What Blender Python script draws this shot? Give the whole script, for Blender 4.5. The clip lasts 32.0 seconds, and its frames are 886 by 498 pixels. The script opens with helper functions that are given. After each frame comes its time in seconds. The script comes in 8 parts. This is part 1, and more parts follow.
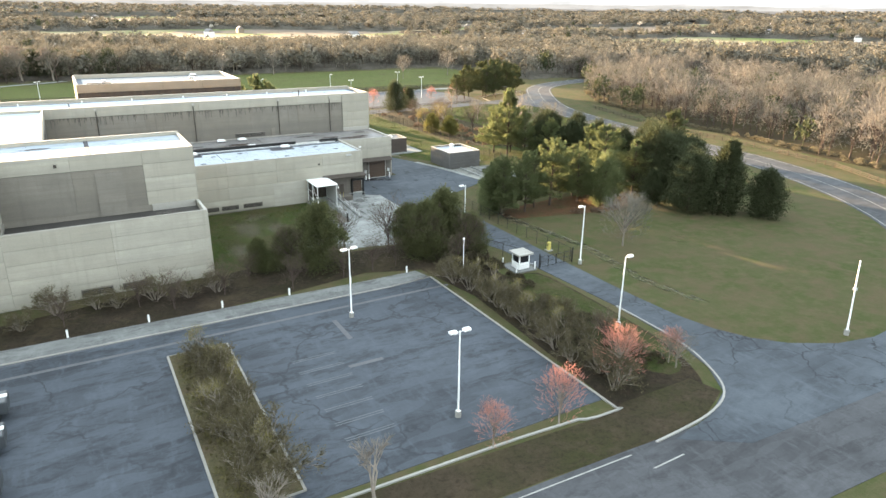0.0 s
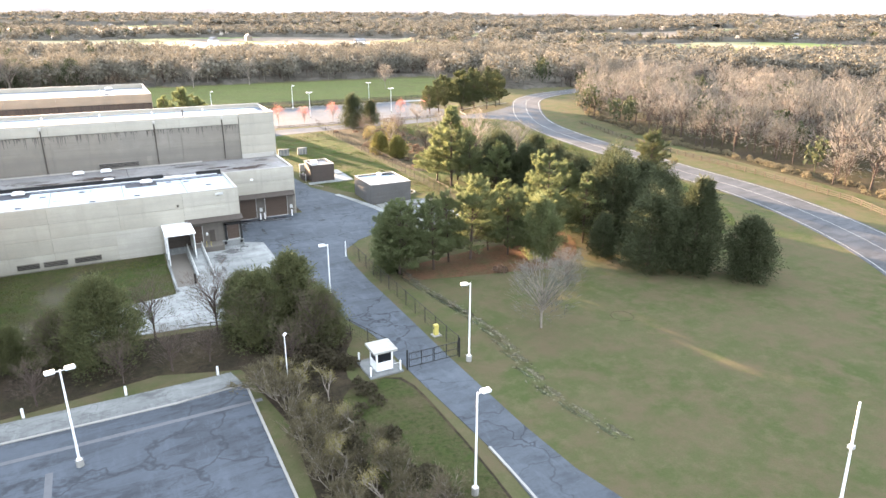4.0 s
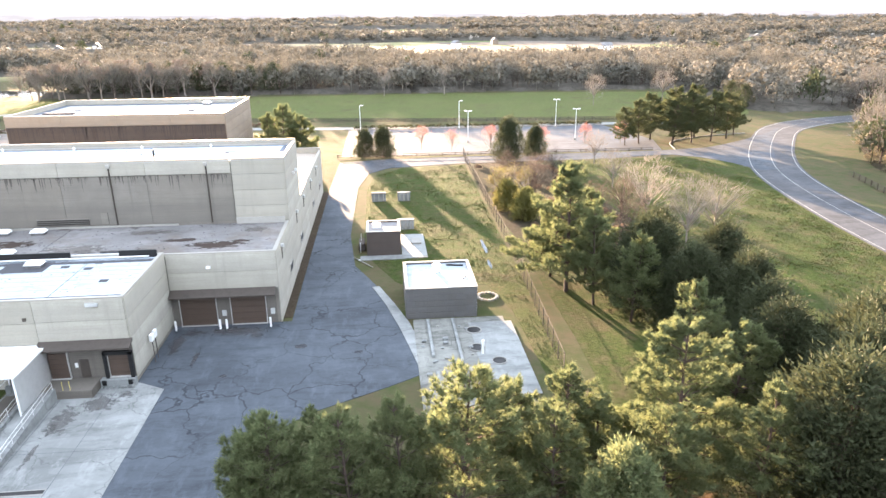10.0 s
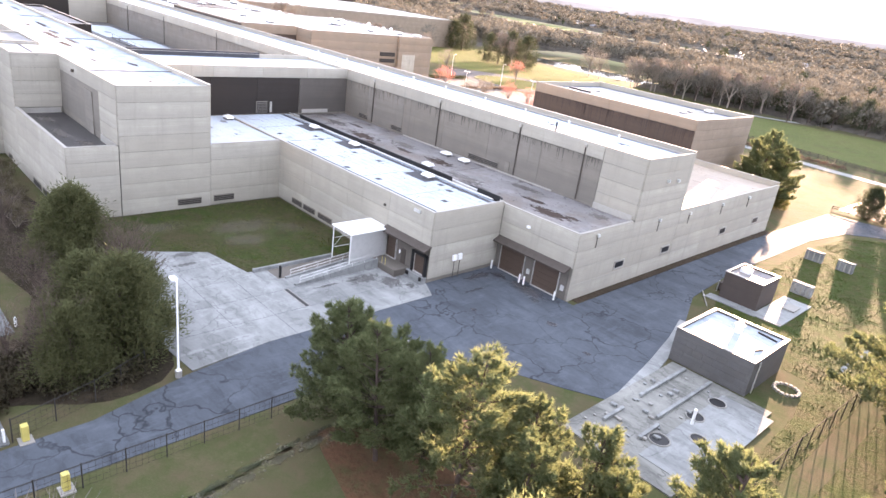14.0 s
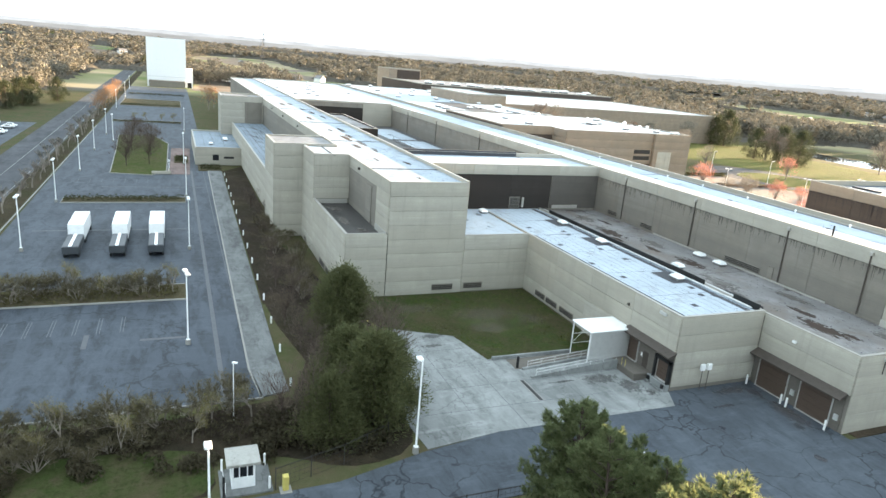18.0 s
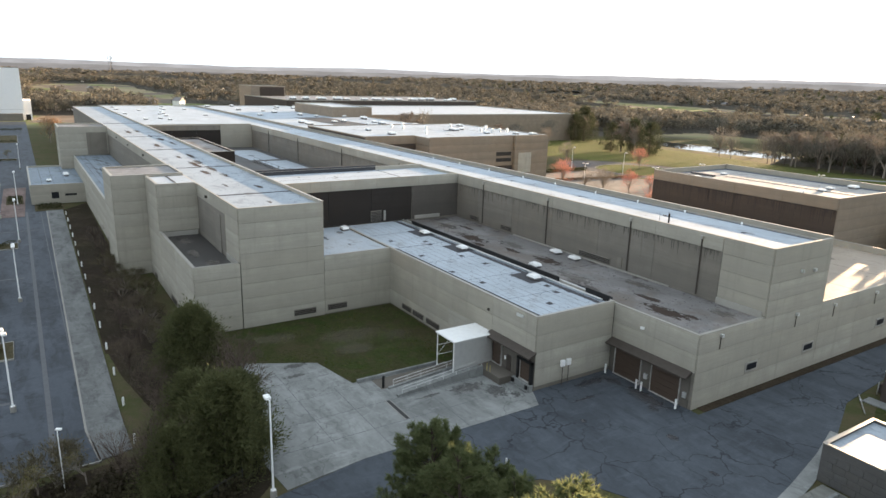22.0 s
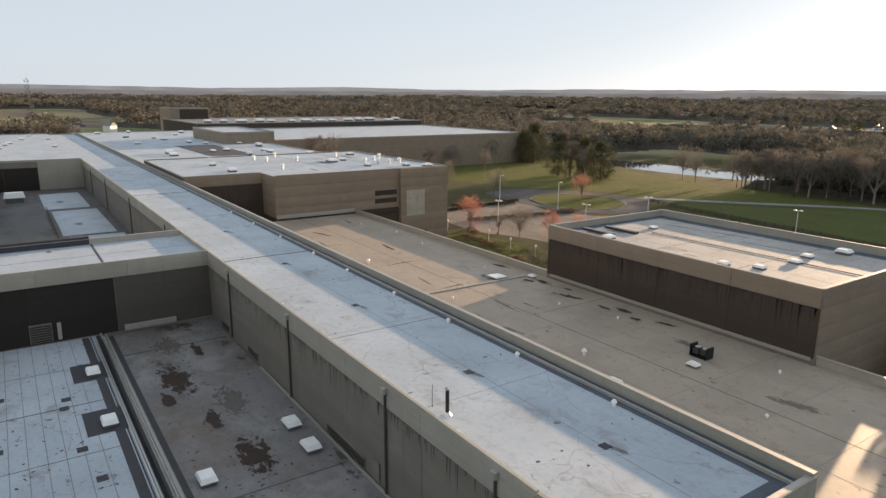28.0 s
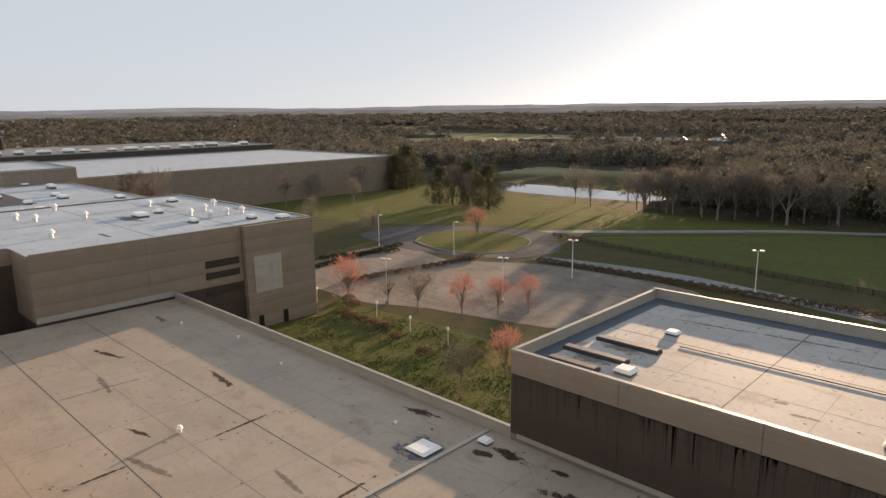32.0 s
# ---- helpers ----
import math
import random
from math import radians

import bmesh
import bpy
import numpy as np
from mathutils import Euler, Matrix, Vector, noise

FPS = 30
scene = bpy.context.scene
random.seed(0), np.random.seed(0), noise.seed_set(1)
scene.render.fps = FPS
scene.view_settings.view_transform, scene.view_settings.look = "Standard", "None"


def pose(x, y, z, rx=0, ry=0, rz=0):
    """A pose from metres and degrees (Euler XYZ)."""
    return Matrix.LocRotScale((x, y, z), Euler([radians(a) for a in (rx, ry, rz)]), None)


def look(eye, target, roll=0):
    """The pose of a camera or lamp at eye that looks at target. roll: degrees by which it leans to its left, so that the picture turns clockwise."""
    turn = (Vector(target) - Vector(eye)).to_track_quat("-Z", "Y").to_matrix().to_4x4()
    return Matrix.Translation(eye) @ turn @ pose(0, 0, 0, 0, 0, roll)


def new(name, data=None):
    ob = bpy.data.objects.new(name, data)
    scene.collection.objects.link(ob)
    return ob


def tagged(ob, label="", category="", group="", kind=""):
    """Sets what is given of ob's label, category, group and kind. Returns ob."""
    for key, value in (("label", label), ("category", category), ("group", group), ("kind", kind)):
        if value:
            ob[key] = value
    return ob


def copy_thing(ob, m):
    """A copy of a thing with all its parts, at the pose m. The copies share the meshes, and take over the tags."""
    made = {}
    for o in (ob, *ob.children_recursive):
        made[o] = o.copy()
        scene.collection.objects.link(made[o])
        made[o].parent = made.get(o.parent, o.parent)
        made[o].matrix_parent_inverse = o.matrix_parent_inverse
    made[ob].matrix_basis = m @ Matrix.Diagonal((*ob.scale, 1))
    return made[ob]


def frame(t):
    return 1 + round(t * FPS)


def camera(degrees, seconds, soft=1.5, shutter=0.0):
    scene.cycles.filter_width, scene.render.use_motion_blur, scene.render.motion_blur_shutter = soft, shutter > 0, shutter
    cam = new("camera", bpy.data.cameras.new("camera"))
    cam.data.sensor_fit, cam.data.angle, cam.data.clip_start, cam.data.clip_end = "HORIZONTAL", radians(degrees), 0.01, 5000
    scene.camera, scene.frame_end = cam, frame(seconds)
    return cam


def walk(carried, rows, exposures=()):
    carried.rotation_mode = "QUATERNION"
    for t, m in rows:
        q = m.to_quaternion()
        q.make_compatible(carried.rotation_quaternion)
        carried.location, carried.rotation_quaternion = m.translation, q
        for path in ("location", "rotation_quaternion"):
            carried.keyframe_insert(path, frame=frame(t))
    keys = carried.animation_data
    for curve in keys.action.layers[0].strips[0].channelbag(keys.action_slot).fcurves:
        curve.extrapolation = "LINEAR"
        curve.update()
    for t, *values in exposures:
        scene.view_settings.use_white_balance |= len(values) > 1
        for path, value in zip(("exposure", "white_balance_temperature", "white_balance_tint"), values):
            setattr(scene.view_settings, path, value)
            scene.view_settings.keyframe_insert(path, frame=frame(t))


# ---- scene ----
cam = camera(67.99, 32.0, 1.5)
ROWS = [  # seconds, x, y, z, yaw, pitch, roll
    (0.0, 8.430, 4.459, 38.374, -29.585, -20.164, -0.633),
    (0.5, 13.055, 4.144, 38.424, -29.905, -20.077, -0.669),
    (1.0, 17.454, 4.765, 38.325, -29.717, -19.910, -0.513),
    (1.5, 22.318, 6.538, 38.306, -29.094, -19.972, -0.421),
    (2.0, 25.984, 8.544, 38.248, -28.756, -19.893, -0.339),
    (2.5, 29.882, 11.149, 38.166, -28.691, -19.809, -0.237),
    (4.5, 47.585, 24.617, 37.234, -27.149, -19.644, -0.195),
    (5.0, 52.170, 28.287, 37.145, -27.186, -19.638, -0.240),
    (5.5, 56.595, 32.201, 37.055, -26.735, -19.572, -0.279),
    (6.0, 60.469, 35.978, 37.117, -26.665, -19.637, -0.225),
    (6.5, 64.983, 40.879, 36.852, -26.412, -19.545, -0.142),
    (7.0, 68.794, 45.387, 36.737, -26.529, -19.521, 0.030),
    (7.5, 71.697, 49.976, 36.485, -23.997, -19.329, -0.039),
    (8.0, 74.890, 54.585, 36.346, -15.602, -19.298, -0.382),
    (8.5, 78.536, 59.024, 36.180, -9.466, -19.397, -0.436),
    (9.0, 81.520, 63.335, 36.209, -7.701, -19.366, -0.169),
    (9.5, 84.608, 66.834, 36.127, -5.885, -19.255, 0.117),
    (10.0, 88.430, 69.377, 35.960, -5.320, -19.345, 0.384),
    (10.5, 92.704, 71.061, 35.960, -4.746, -19.424, 0.382),
    (11.0, 97.477, 71.994, 35.849, -2.092, -19.464, 0.261),
    (11.5, 102.673, 72.545, 35.765, -0.509, -19.363, 0.219),
    (12.0, 107.756, 72.739, 35.653, 1.215, -19.473, -0.062),
    (12.5, 111.504, 74.437, 35.689, 12.204, -19.817, -0.912),
    (13.0, 114.397, 76.120, 35.444, 36.523, -20.391, -7.282),
    (13.5, 116.966, 77.313, 35.816, 45.832, -21.556, -7.492),
    (14.0, 117.969, 77.309, 36.110, 47.134, -21.615, -7.451),
    (14.5, 118.127, 77.089, 36.067, 47.496, -21.435, -7.240),
    (15.0, 117.786, 76.906, 35.829, 53.778, -21.995, -7.080),
    (15.5, 117.833, 76.720, 35.870, 64.259, -23.064, -6.689),
    (17.5, 118.427, 77.188, 36.367, 68.608, -18.594, -5.141),
    (18.0, 118.379, 77.242, 36.633, 68.459, -15.876, -4.687),
    (18.5, 118.438, 77.220, 36.664, 68.229, -15.394, -4.265),
    (19.0, 118.452, 77.258, 36.785, 68.002, -15.139, -3.882),
    (19.5, 118.480, 77.416, 36.942, 67.105, -14.885, -3.508),
    (20.0, 118.491, 77.470, 37.103, 63.395, -14.453, -3.093),
    (20.5, 118.539, 77.436, 37.257, 62.086, -14.261, -2.719),
    (21.0, 118.607, 78.084, 37.316, 60.824, -14.387, -2.166),
    (21.5, 118.632, 79.671, 37.468, 59.139, -14.489, -1.812),
    (22.0, 118.649, 82.101, 37.490, 57.575, -14.481, -1.574),
    (22.5, 118.674, 85.672, 37.608, 56.289, -14.493, -1.316),
    (23.0, 118.587, 89.690, 37.730, 55.248, -14.477, -1.155),
    (23.5, 118.290, 94.337, 37.803, 54.246, -14.297, -0.940),
    (24.0, 117.712, 98.961, 37.711, 53.733, -14.117, -0.859),
    (24.5, 116.599, 104.246, 37.641, 53.557, -13.923, -0.675),
    (26.5, 103.467, 125.990, 37.856, 56.120, -13.205, -0.459),
    (27.0, 98.956, 130.608, 37.857, 56.176, -13.123, -0.425),
    (27.5, 94.689, 134.430, 37.943, 56.232, -13.142, -0.420),
    (28.0, 89.875, 138.317, 38.001, 56.228, -13.080, -0.386),
    (28.5, 84.955, 141.972, 38.031, 56.174, -12.938, -0.372),
    (29.0, 79.859, 145.440, 38.089, 56.111, -12.767, -0.347),
    (29.5, 74.205, 148.957, 38.333, 55.998, -12.568, -0.259),
    (30.0, 68.897, 152.399, 38.354, 55.226, -12.350, -0.071),
    (30.5, 63.364, 155.845, 38.374, 52.714, -12.182, 0.127),
    (31.0, 58.288, 159.019, 38.423, 50.912, -12.004, 0.256),
    (31.5, 52.782, 162.676, 38.499, 47.780, -11.766, 0.394),
    (32.0, 47.166, 166.366, 38.800, 43.928, -11.677, 0.732),
]
EXPOSURES = [(0.0, 2.85, 6700, 9), (2.0, 3.15, 6550, 12), (5.0, 3.45, 6350, 20), (7.5, 3.65, 6250, 24), (10.0, 3.25, 6250, 19), (12.0, 3.09, 6150, 23), (14.0, 3.1, 6350, 28), (15.0, 2.55, 6400, 10), (16.0, 2.75, 6400, 8), (18.0, 2.6, 6300, 7), (20.0, 2.23, 6550, 11), (22.0, 1.73, 6550, 13), (23.0, 1.63, 6550, 13), (25.5, 1.23, 6550, 13), (28.0, 0.92, 6620, 15), (32.0, 0.76, 6800, 18)]
walk(cam, [(t, pose(x, y, z, 90 + pitch, roll, yaw)) for t, x, y, z, yaw, pitch, roll in ROWS], EXPOSURES)

# ---- sky and sun: low evening sun, a little west of the long axis ----
SUN_YAW, SUN_UP = 14.0, 6.2
world = bpy.data.worlds.new("sky")
scene.world = world
world.use_nodes = True
wn = world.node_tree.nodes
sky = wn.new("ShaderNodeTexSky")
sky.sky_type, sky.sun_disc = "NISHITA", False
sky.sun_elevation, sky.sun_rotation = radians(SUN_UP), radians(-SUN_YAW)
sky.air_density, sky.dust_density, sky.ozone_density = 0.8, 0.5, 1.2
haze = wn.new("ShaderNodeHueSaturation")
haze.inputs["Saturation"].default_value = 0.5
world.node_tree.links.new(sky.outputs[0], haze.inputs["Color"])
veil = wn.new("ShaderNodeMix")
veil.data_type = "RGBA"
veil.inputs[0].default_value, veil.inputs[7].default_value = 0.72, (6.7, 7.8, 8.6, 1)
world.node_tree.links.new(haze.outputs[0], veil.inputs[6])
world.node_tree.links.new(veil.outputs[2], wn["Background"].inputs[0])
wn["Background"].inputs[1].default_value = 0.06
sun = new("sun", bpy.data.lights.new("sun", "SUN"))
sun.data.energy, sun.data.angle, sun.data.color = 7.4, radians(0.6), (1.0, 0.71, 0.43)
_s = Vector((-math.sin(radians(SUN_YAW)) * math.cos(radians(SUN_UP)), math.cos(radians(SUN_YAW)) * math.cos(radians(SUN_UP)), math.sin(radians(SUN_UP))))
sun.matrix_world = look(_s * 300, (0, 0, 0))


# ---- building blocks ----
def box(bm, x0, x1, y0, y1, z0, z1, bevel=0.0):
    m = Matrix.Translation(((x0 + x1) / 2, (y0 + y1) / 2, (z0 + z1) / 2)) @ Matrix.Diagonal((x1 - x0, y1 - y0, z1 - z0, 1))
    made = bmesh.ops.create_cube(bm, size=1, matrix=m)
    if bevel:
        edges = list({e for v in made["verts"] for e in v.link_edges})
        bmesh.ops.bevel(bm, geom=edges, offset=bevel, segments=1, affect="EDGES")
    return bm


def cubes(*rows, bevel=0.0):
    bm = bmesh.new()
    for r in rows:
        box(bm, *r, bevel=bevel)
    return bm


def tube(bm, a, b, r0, r1=None, n=8, caps=True):
    a, b = Vector(a), Vector(b)
    d = b - a
    m = Matrix.Translation((a + b) / 2) @ d.to_track_quat("Z", "Y").to_matrix().to_4x4()
    bmesh.ops.create_cone(bm, cap_ends=caps, segments=n, radius1=r0, radius2=r0 if r1 is None else r1, depth=d.length, matrix=m)
    return bm


def mesh_of(name, bm, material):
    me = bpy.data.meshes.new(name)
    bm.to_mesh(me)
    bm.free()
    me.materials.append(material)
    return me


def stands(ob):
    """Where an object stands in the world, through its parents."""
    return ob.matrix_basis.copy() if ob.parent is None else stands(ob.parent) @ ob.matrix_parent_inverse @ ob.matrix_basis


def part(name, bm, material, parent=None, label=""):
    """One bmesh as one mesh object, in world coordinates, under a thing or a part."""
    ob = new(name, mesh_of(name, bm, material))
    if parent is not None:
        ob.parent = parent
        ob.matrix_parent_inverse = stands(parent).inverted()
    return tagged(ob, label)


def put(name, me, m, parent=None, label=""):
    """An object of its own on shared mesh data."""
    ob = new(name, me)
    ob.parent = parent
    if parent is not None:
        ob.matrix_parent_inverse = stands(parent).inverted()
    ob.matrix_basis = m
    return tagged(ob, label)


def thing(name, at, label, category, group="", kind=""):
    ob = new(name)
    ob.empty_display_size = 0.5
    ob.matrix_basis = Matrix.Translation(at)
    return tagged(ob, label, category, group, kind)


def sheet(name, outline, z, material, label, category, parent=None, thick=0.3):
    """A flat slab from an outline, with sides reaching down."""
    bm = bmesh.new()
    f = bm.faces.new([bm.verts.new((x, y, z)) for x, y in outline])
    if f.normal.z < 0 or f.calc_area() and (f.normal_update() or f.normal.z < 0):
        f.normal_flip()
    ext = bmesh.ops.extrude_face_region(bm, geom=[f])
    bmesh.ops.translate(bm, vec=(0, 0, -thick), verts=[g for g in ext["geom"] if isinstance(g, bmesh.types.BMVert)])
    bmesh.ops.recalc_face_normals(bm, faces=bm.faces)
    bmesh.ops.triangulate(bm, faces=[f for f in bm.faces if len(f.verts) > 4])
    ob = part(name, bm, material, parent, label)
    if parent is None:
        tagged(ob, label, category, kind="structure")
    return ob


def smooth(points, n=8, closed=False):
    """A Catmull-Rom curve through the points."""
    P = [Vector(p) for p in points]
    k = len(P)
    out = []
    for i in range(k if closed else k - 1):
        p0, p1, p2, p3 = (P[(i + j) % k] if closed else P[min(max(i + j, 0), k - 1)] for j in (-1, 0, 1, 2))
        for s in range(n):
            u = s / n
            out.append(0.5 * (2 * p1 + (p2 - p0) * u + (2 * p0 - 5 * p1 + 4 * p2 - p3) * u * u + (3 * p1 - p0 - 3 * p2 + p3) * u ** 3))
    if not closed:
        out.append(P[-1])
    return [tuple(p) for p in out]


def ribbon(line, half, z, bm=None, up=0.0):
    """A strip along a line; up > 0 gives it sides of that height."""
    bm = bm or bmesh.new()
    L = [Vector((p[0], p[1])) for p in line]
    left, right = [], []
    for i, p in enumerate(L):
        d = (L[min(i + 1, len(L) - 1)] - L[max(i - 1, 0)]).normalized()
        nrm = Vector((-d.y, d.x))
        a, b = p + nrm * half, p - nrm * half
        left.append((a.x, a.y)), right.append((b.x, b.y))
    tl, tr = [bm.verts.new((*p, z)) for p in left], [bm.verts.new((*p, z)) for p in right]
    for i in range(len(L) - 1):
        bm.faces.new((tl[i], tr[i], tr[i + 1], tl[i + 1]))
    if up:
        bl, br = [bm.verts.new((*p, z - up)) for p in left], [bm.verts.new((*p, z - up)) for p in right]
        for i in range(len(L) - 1):
            bm.faces.new((bl[i], tl[i], tl[i + 1], bl[i + 1]))
            bm.faces.new((tr[i], br[i], br[i + 1], tr[i + 1]))
        bm.faces.new((tl[0], bl[0], br[0], tr[0]))
        bm.faces.new((tr[-1], br[-1], bl[-1], tl[-1]))
    return bm


def hoop(x, y, z, r, w, n=20, m=6):
    """A closed ring of round section."""
    bm = bmesh.new()
    rows = [[bm.verts.new((x + (r + w * math.cos(b)) * math.cos(a), y + (r + w * math.cos(b)) * math.sin(a), z + w * math.sin(b))) for b in (2 * math.pi * j / m for j in range(m))] for a in (2 * math.pi * i / n for i in range(n))]
    for i in range(n):
        for j in range(m):
            bm.faces.new((rows[i][j], rows[(i + 1) % n][j], rows[(i + 1) % n][(j + 1) % m], rows[i][(j + 1) % m]))
    return bm


# ---- materials ----
class Nodes:
    def __init__(self, name, rough=0.8, metal=0.0):
        self.mat = bpy.data.materials.new(name)
        self.mat.use_nodes = True
        self.t = self.mat.node_tree
        self.b = self.t.nodes["Principled BSDF"]
        self.b.inputs["Roughness"].default_value, self.b.inputs["Metallic"].default_value = rough, metal
        self.b.inputs["Specular IOR Level"].default_value = 0.3
        self.geo = self.n("ShaderNodeNewGeometry").outputs["Position"]

    def n(self, kind, **sets):
        nd = self.t.nodes.new(kind)
        for k, v in sets.items():
            if k == "blend_type":
                nd.blend_type = v
            elif k == "operation":
                nd.operation = v
            elif k == "data_type":
                nd.data_type = v
            elif k == "feature":
                nd.feature = v
        return nd

    def link(self, a, b):
        self.t.links.new(a, b)

    def noise(self, scale, detail=4, rough=0.55, stretch=(1, 1, 1), src=None):
        m = self.n("ShaderNodeMapping")
        m.inputs["Scale"].default_value = stretch
        self.link(src or self.geo, m.inputs[0])
        nd = self.n("ShaderNodeTexNoise")
        nd.inputs["Scale"].default_value, nd.inputs["Detail"].default_value, nd.inputs["Roughness"].default_value = scale, detail, rough
        self.link(m.outputs[0], nd.inputs["Vector"])
        return nd.outputs[0]

    def cells(self, scale, stretch=(1, 1, 1), src=None):
        """The distance to the nearest crack of a cracked surface."""
        m = self.n("ShaderNodeMapping")
        m.inputs["Scale"].default_value = stretch
        self.link(src or self.geo, m.inputs[0])
        v = self.n("ShaderNodeTexVoronoi", feature="DISTANCE_TO_EDGE")
        v.inputs["Scale"].default_value = scale
        self.link(m.outputs[0], v.inputs["Vector"])
        return v.outputs["Distance"]

    def warp(self, scale, amount):
        nd = self.n("ShaderNodeTexNoise")
        nd.inputs["Scale"].default_value, nd.inputs["Detail"].default_value = scale, 3
        self.link(self.geo, nd.inputs["Vector"])
        s = self.n("ShaderNodeVectorMath", operation="SCALE")
        self.link(nd.outputs[1], s.inputs[0])
        s.inputs["Scale"].default_value = amount
        a = self.n("ShaderNodeVectorMath", operation="ADD")
        self.link(self.geo, a.inputs[0]), self.link(s.outputs[0], a.inputs[1])
        return a.outputs[0]

    def step(self, src, lo, hi, a=0.0, b=1.0):
        r = self.n("ShaderNodeMapRange")
        r.inputs[1].default_value, r.inputs[2].default_value, r.inputs[3].default_value, r.inputs[4].default_value = lo, hi, a, b
        self.link(src, r.inputs[0])
        return r.outputs[0]

    def mix(self, fac, a, b, mode="MIX"):
        m = self.n("ShaderNodeMix", data_type="RGBA", blend_type=mode)
        for value, slot in ((fac, m.inputs[0]), (a, m.inputs[6]), (b, m.inputs[7])):
            if isinstance(value, tuple):
                slot.default_value = (*value, 1)
            elif isinstance(value, (int, float)):
                slot.default_value = value
            else:
                self.link(value, slot)
        return m.outputs[2]

    def random(self):
        return self.n("ShaderNodeObjectInfo").outputs["Random"]

    def island(self):
        return self.n("ShaderNodeNewGeometry").outputs["Random Per Island"]

    def done(self, colour, bump=None, strength=0.3, distance=0.05):
        if isinstance(colour, tuple):
            self.b.inputs["Base Color"].default_value = (*colour, 1)
        else:
            self.link(colour, self.b.inputs["Base Color"])
        if bump is not None:
            nd = self.n("ShaderNodeBump")
            nd.inputs["Strength"].default_value, nd.inputs["Distance"].default_value = strength, distance
            self.link(bump, nd.inputs["Height"])
            self.link(nd.outputs[0], self.b.inputs["Normal"])
        return self.mat


def scaled(c, k):
    return tuple(min(v * k, 1) for v in c)


def m_concrete(name, c, vary=0.12, streak=0.3):
    s = Nodes(name, 0.85)
    c = scaled(c, 0.74)
    col = s.mix(s.step(s.noise(0.35, 5), 0.3, 0.7), scaled(c, 0.86), scaled(c, 1.1))
    col = s.mix(s.step(s.random(), 0, 1), col, s.mix(1.0, col, (1 + 0 * vary, 0.97, 0.92), "MULTIPLY"))
    col = s.mix(s.step(s.random(), 0, 1, 0, vary * 2), col, scaled(c, 0.7))
    run = s.noise(1.3, 4, 0.6, (1, 1, 0.06))
    col = s.mix(s.step(run, 0.56, 0.8, 0, streak), col, scaled(c, 0.45))
    layer = s.noise(0.9, 3, 0.5, (0.03, 0.03, 1.3))
    col = s.mix(s.step(layer, 0.42, 0.66, 0, 0.5), col, scaled(c, 0.76))
    blot = s.noise(0.8, 5, 0.65, (1, 1, 0.5))
    col = s.mix(s.step(blot, 0.52, 0.75, 0, 0.3), col, scaled(c, 0.72))
    # Each panel darkens towards its lower edge, along a ragged line.
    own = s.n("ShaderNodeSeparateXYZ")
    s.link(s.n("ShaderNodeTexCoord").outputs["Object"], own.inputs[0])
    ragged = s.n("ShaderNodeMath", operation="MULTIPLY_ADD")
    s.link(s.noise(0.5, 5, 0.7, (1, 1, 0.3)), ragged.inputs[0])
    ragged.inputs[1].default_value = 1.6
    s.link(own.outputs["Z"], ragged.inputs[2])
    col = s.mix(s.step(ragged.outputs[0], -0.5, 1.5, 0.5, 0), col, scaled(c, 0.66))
    board = s.noise(3.2, 3, 0.6, (0.06, 0.06, 2.2))
    col = s.mix(s.step(board, 0.5, 0.7, 0, 0.35), col, scaled(c, 0.62))
    fine = s.noise(7, 4, 0.7)
    return s.done(s.mix(s.step(fine, 0.42, 0.75, 0, 0.32), col, scaled(c, 0.55)), fine, 0.3, 0.03)


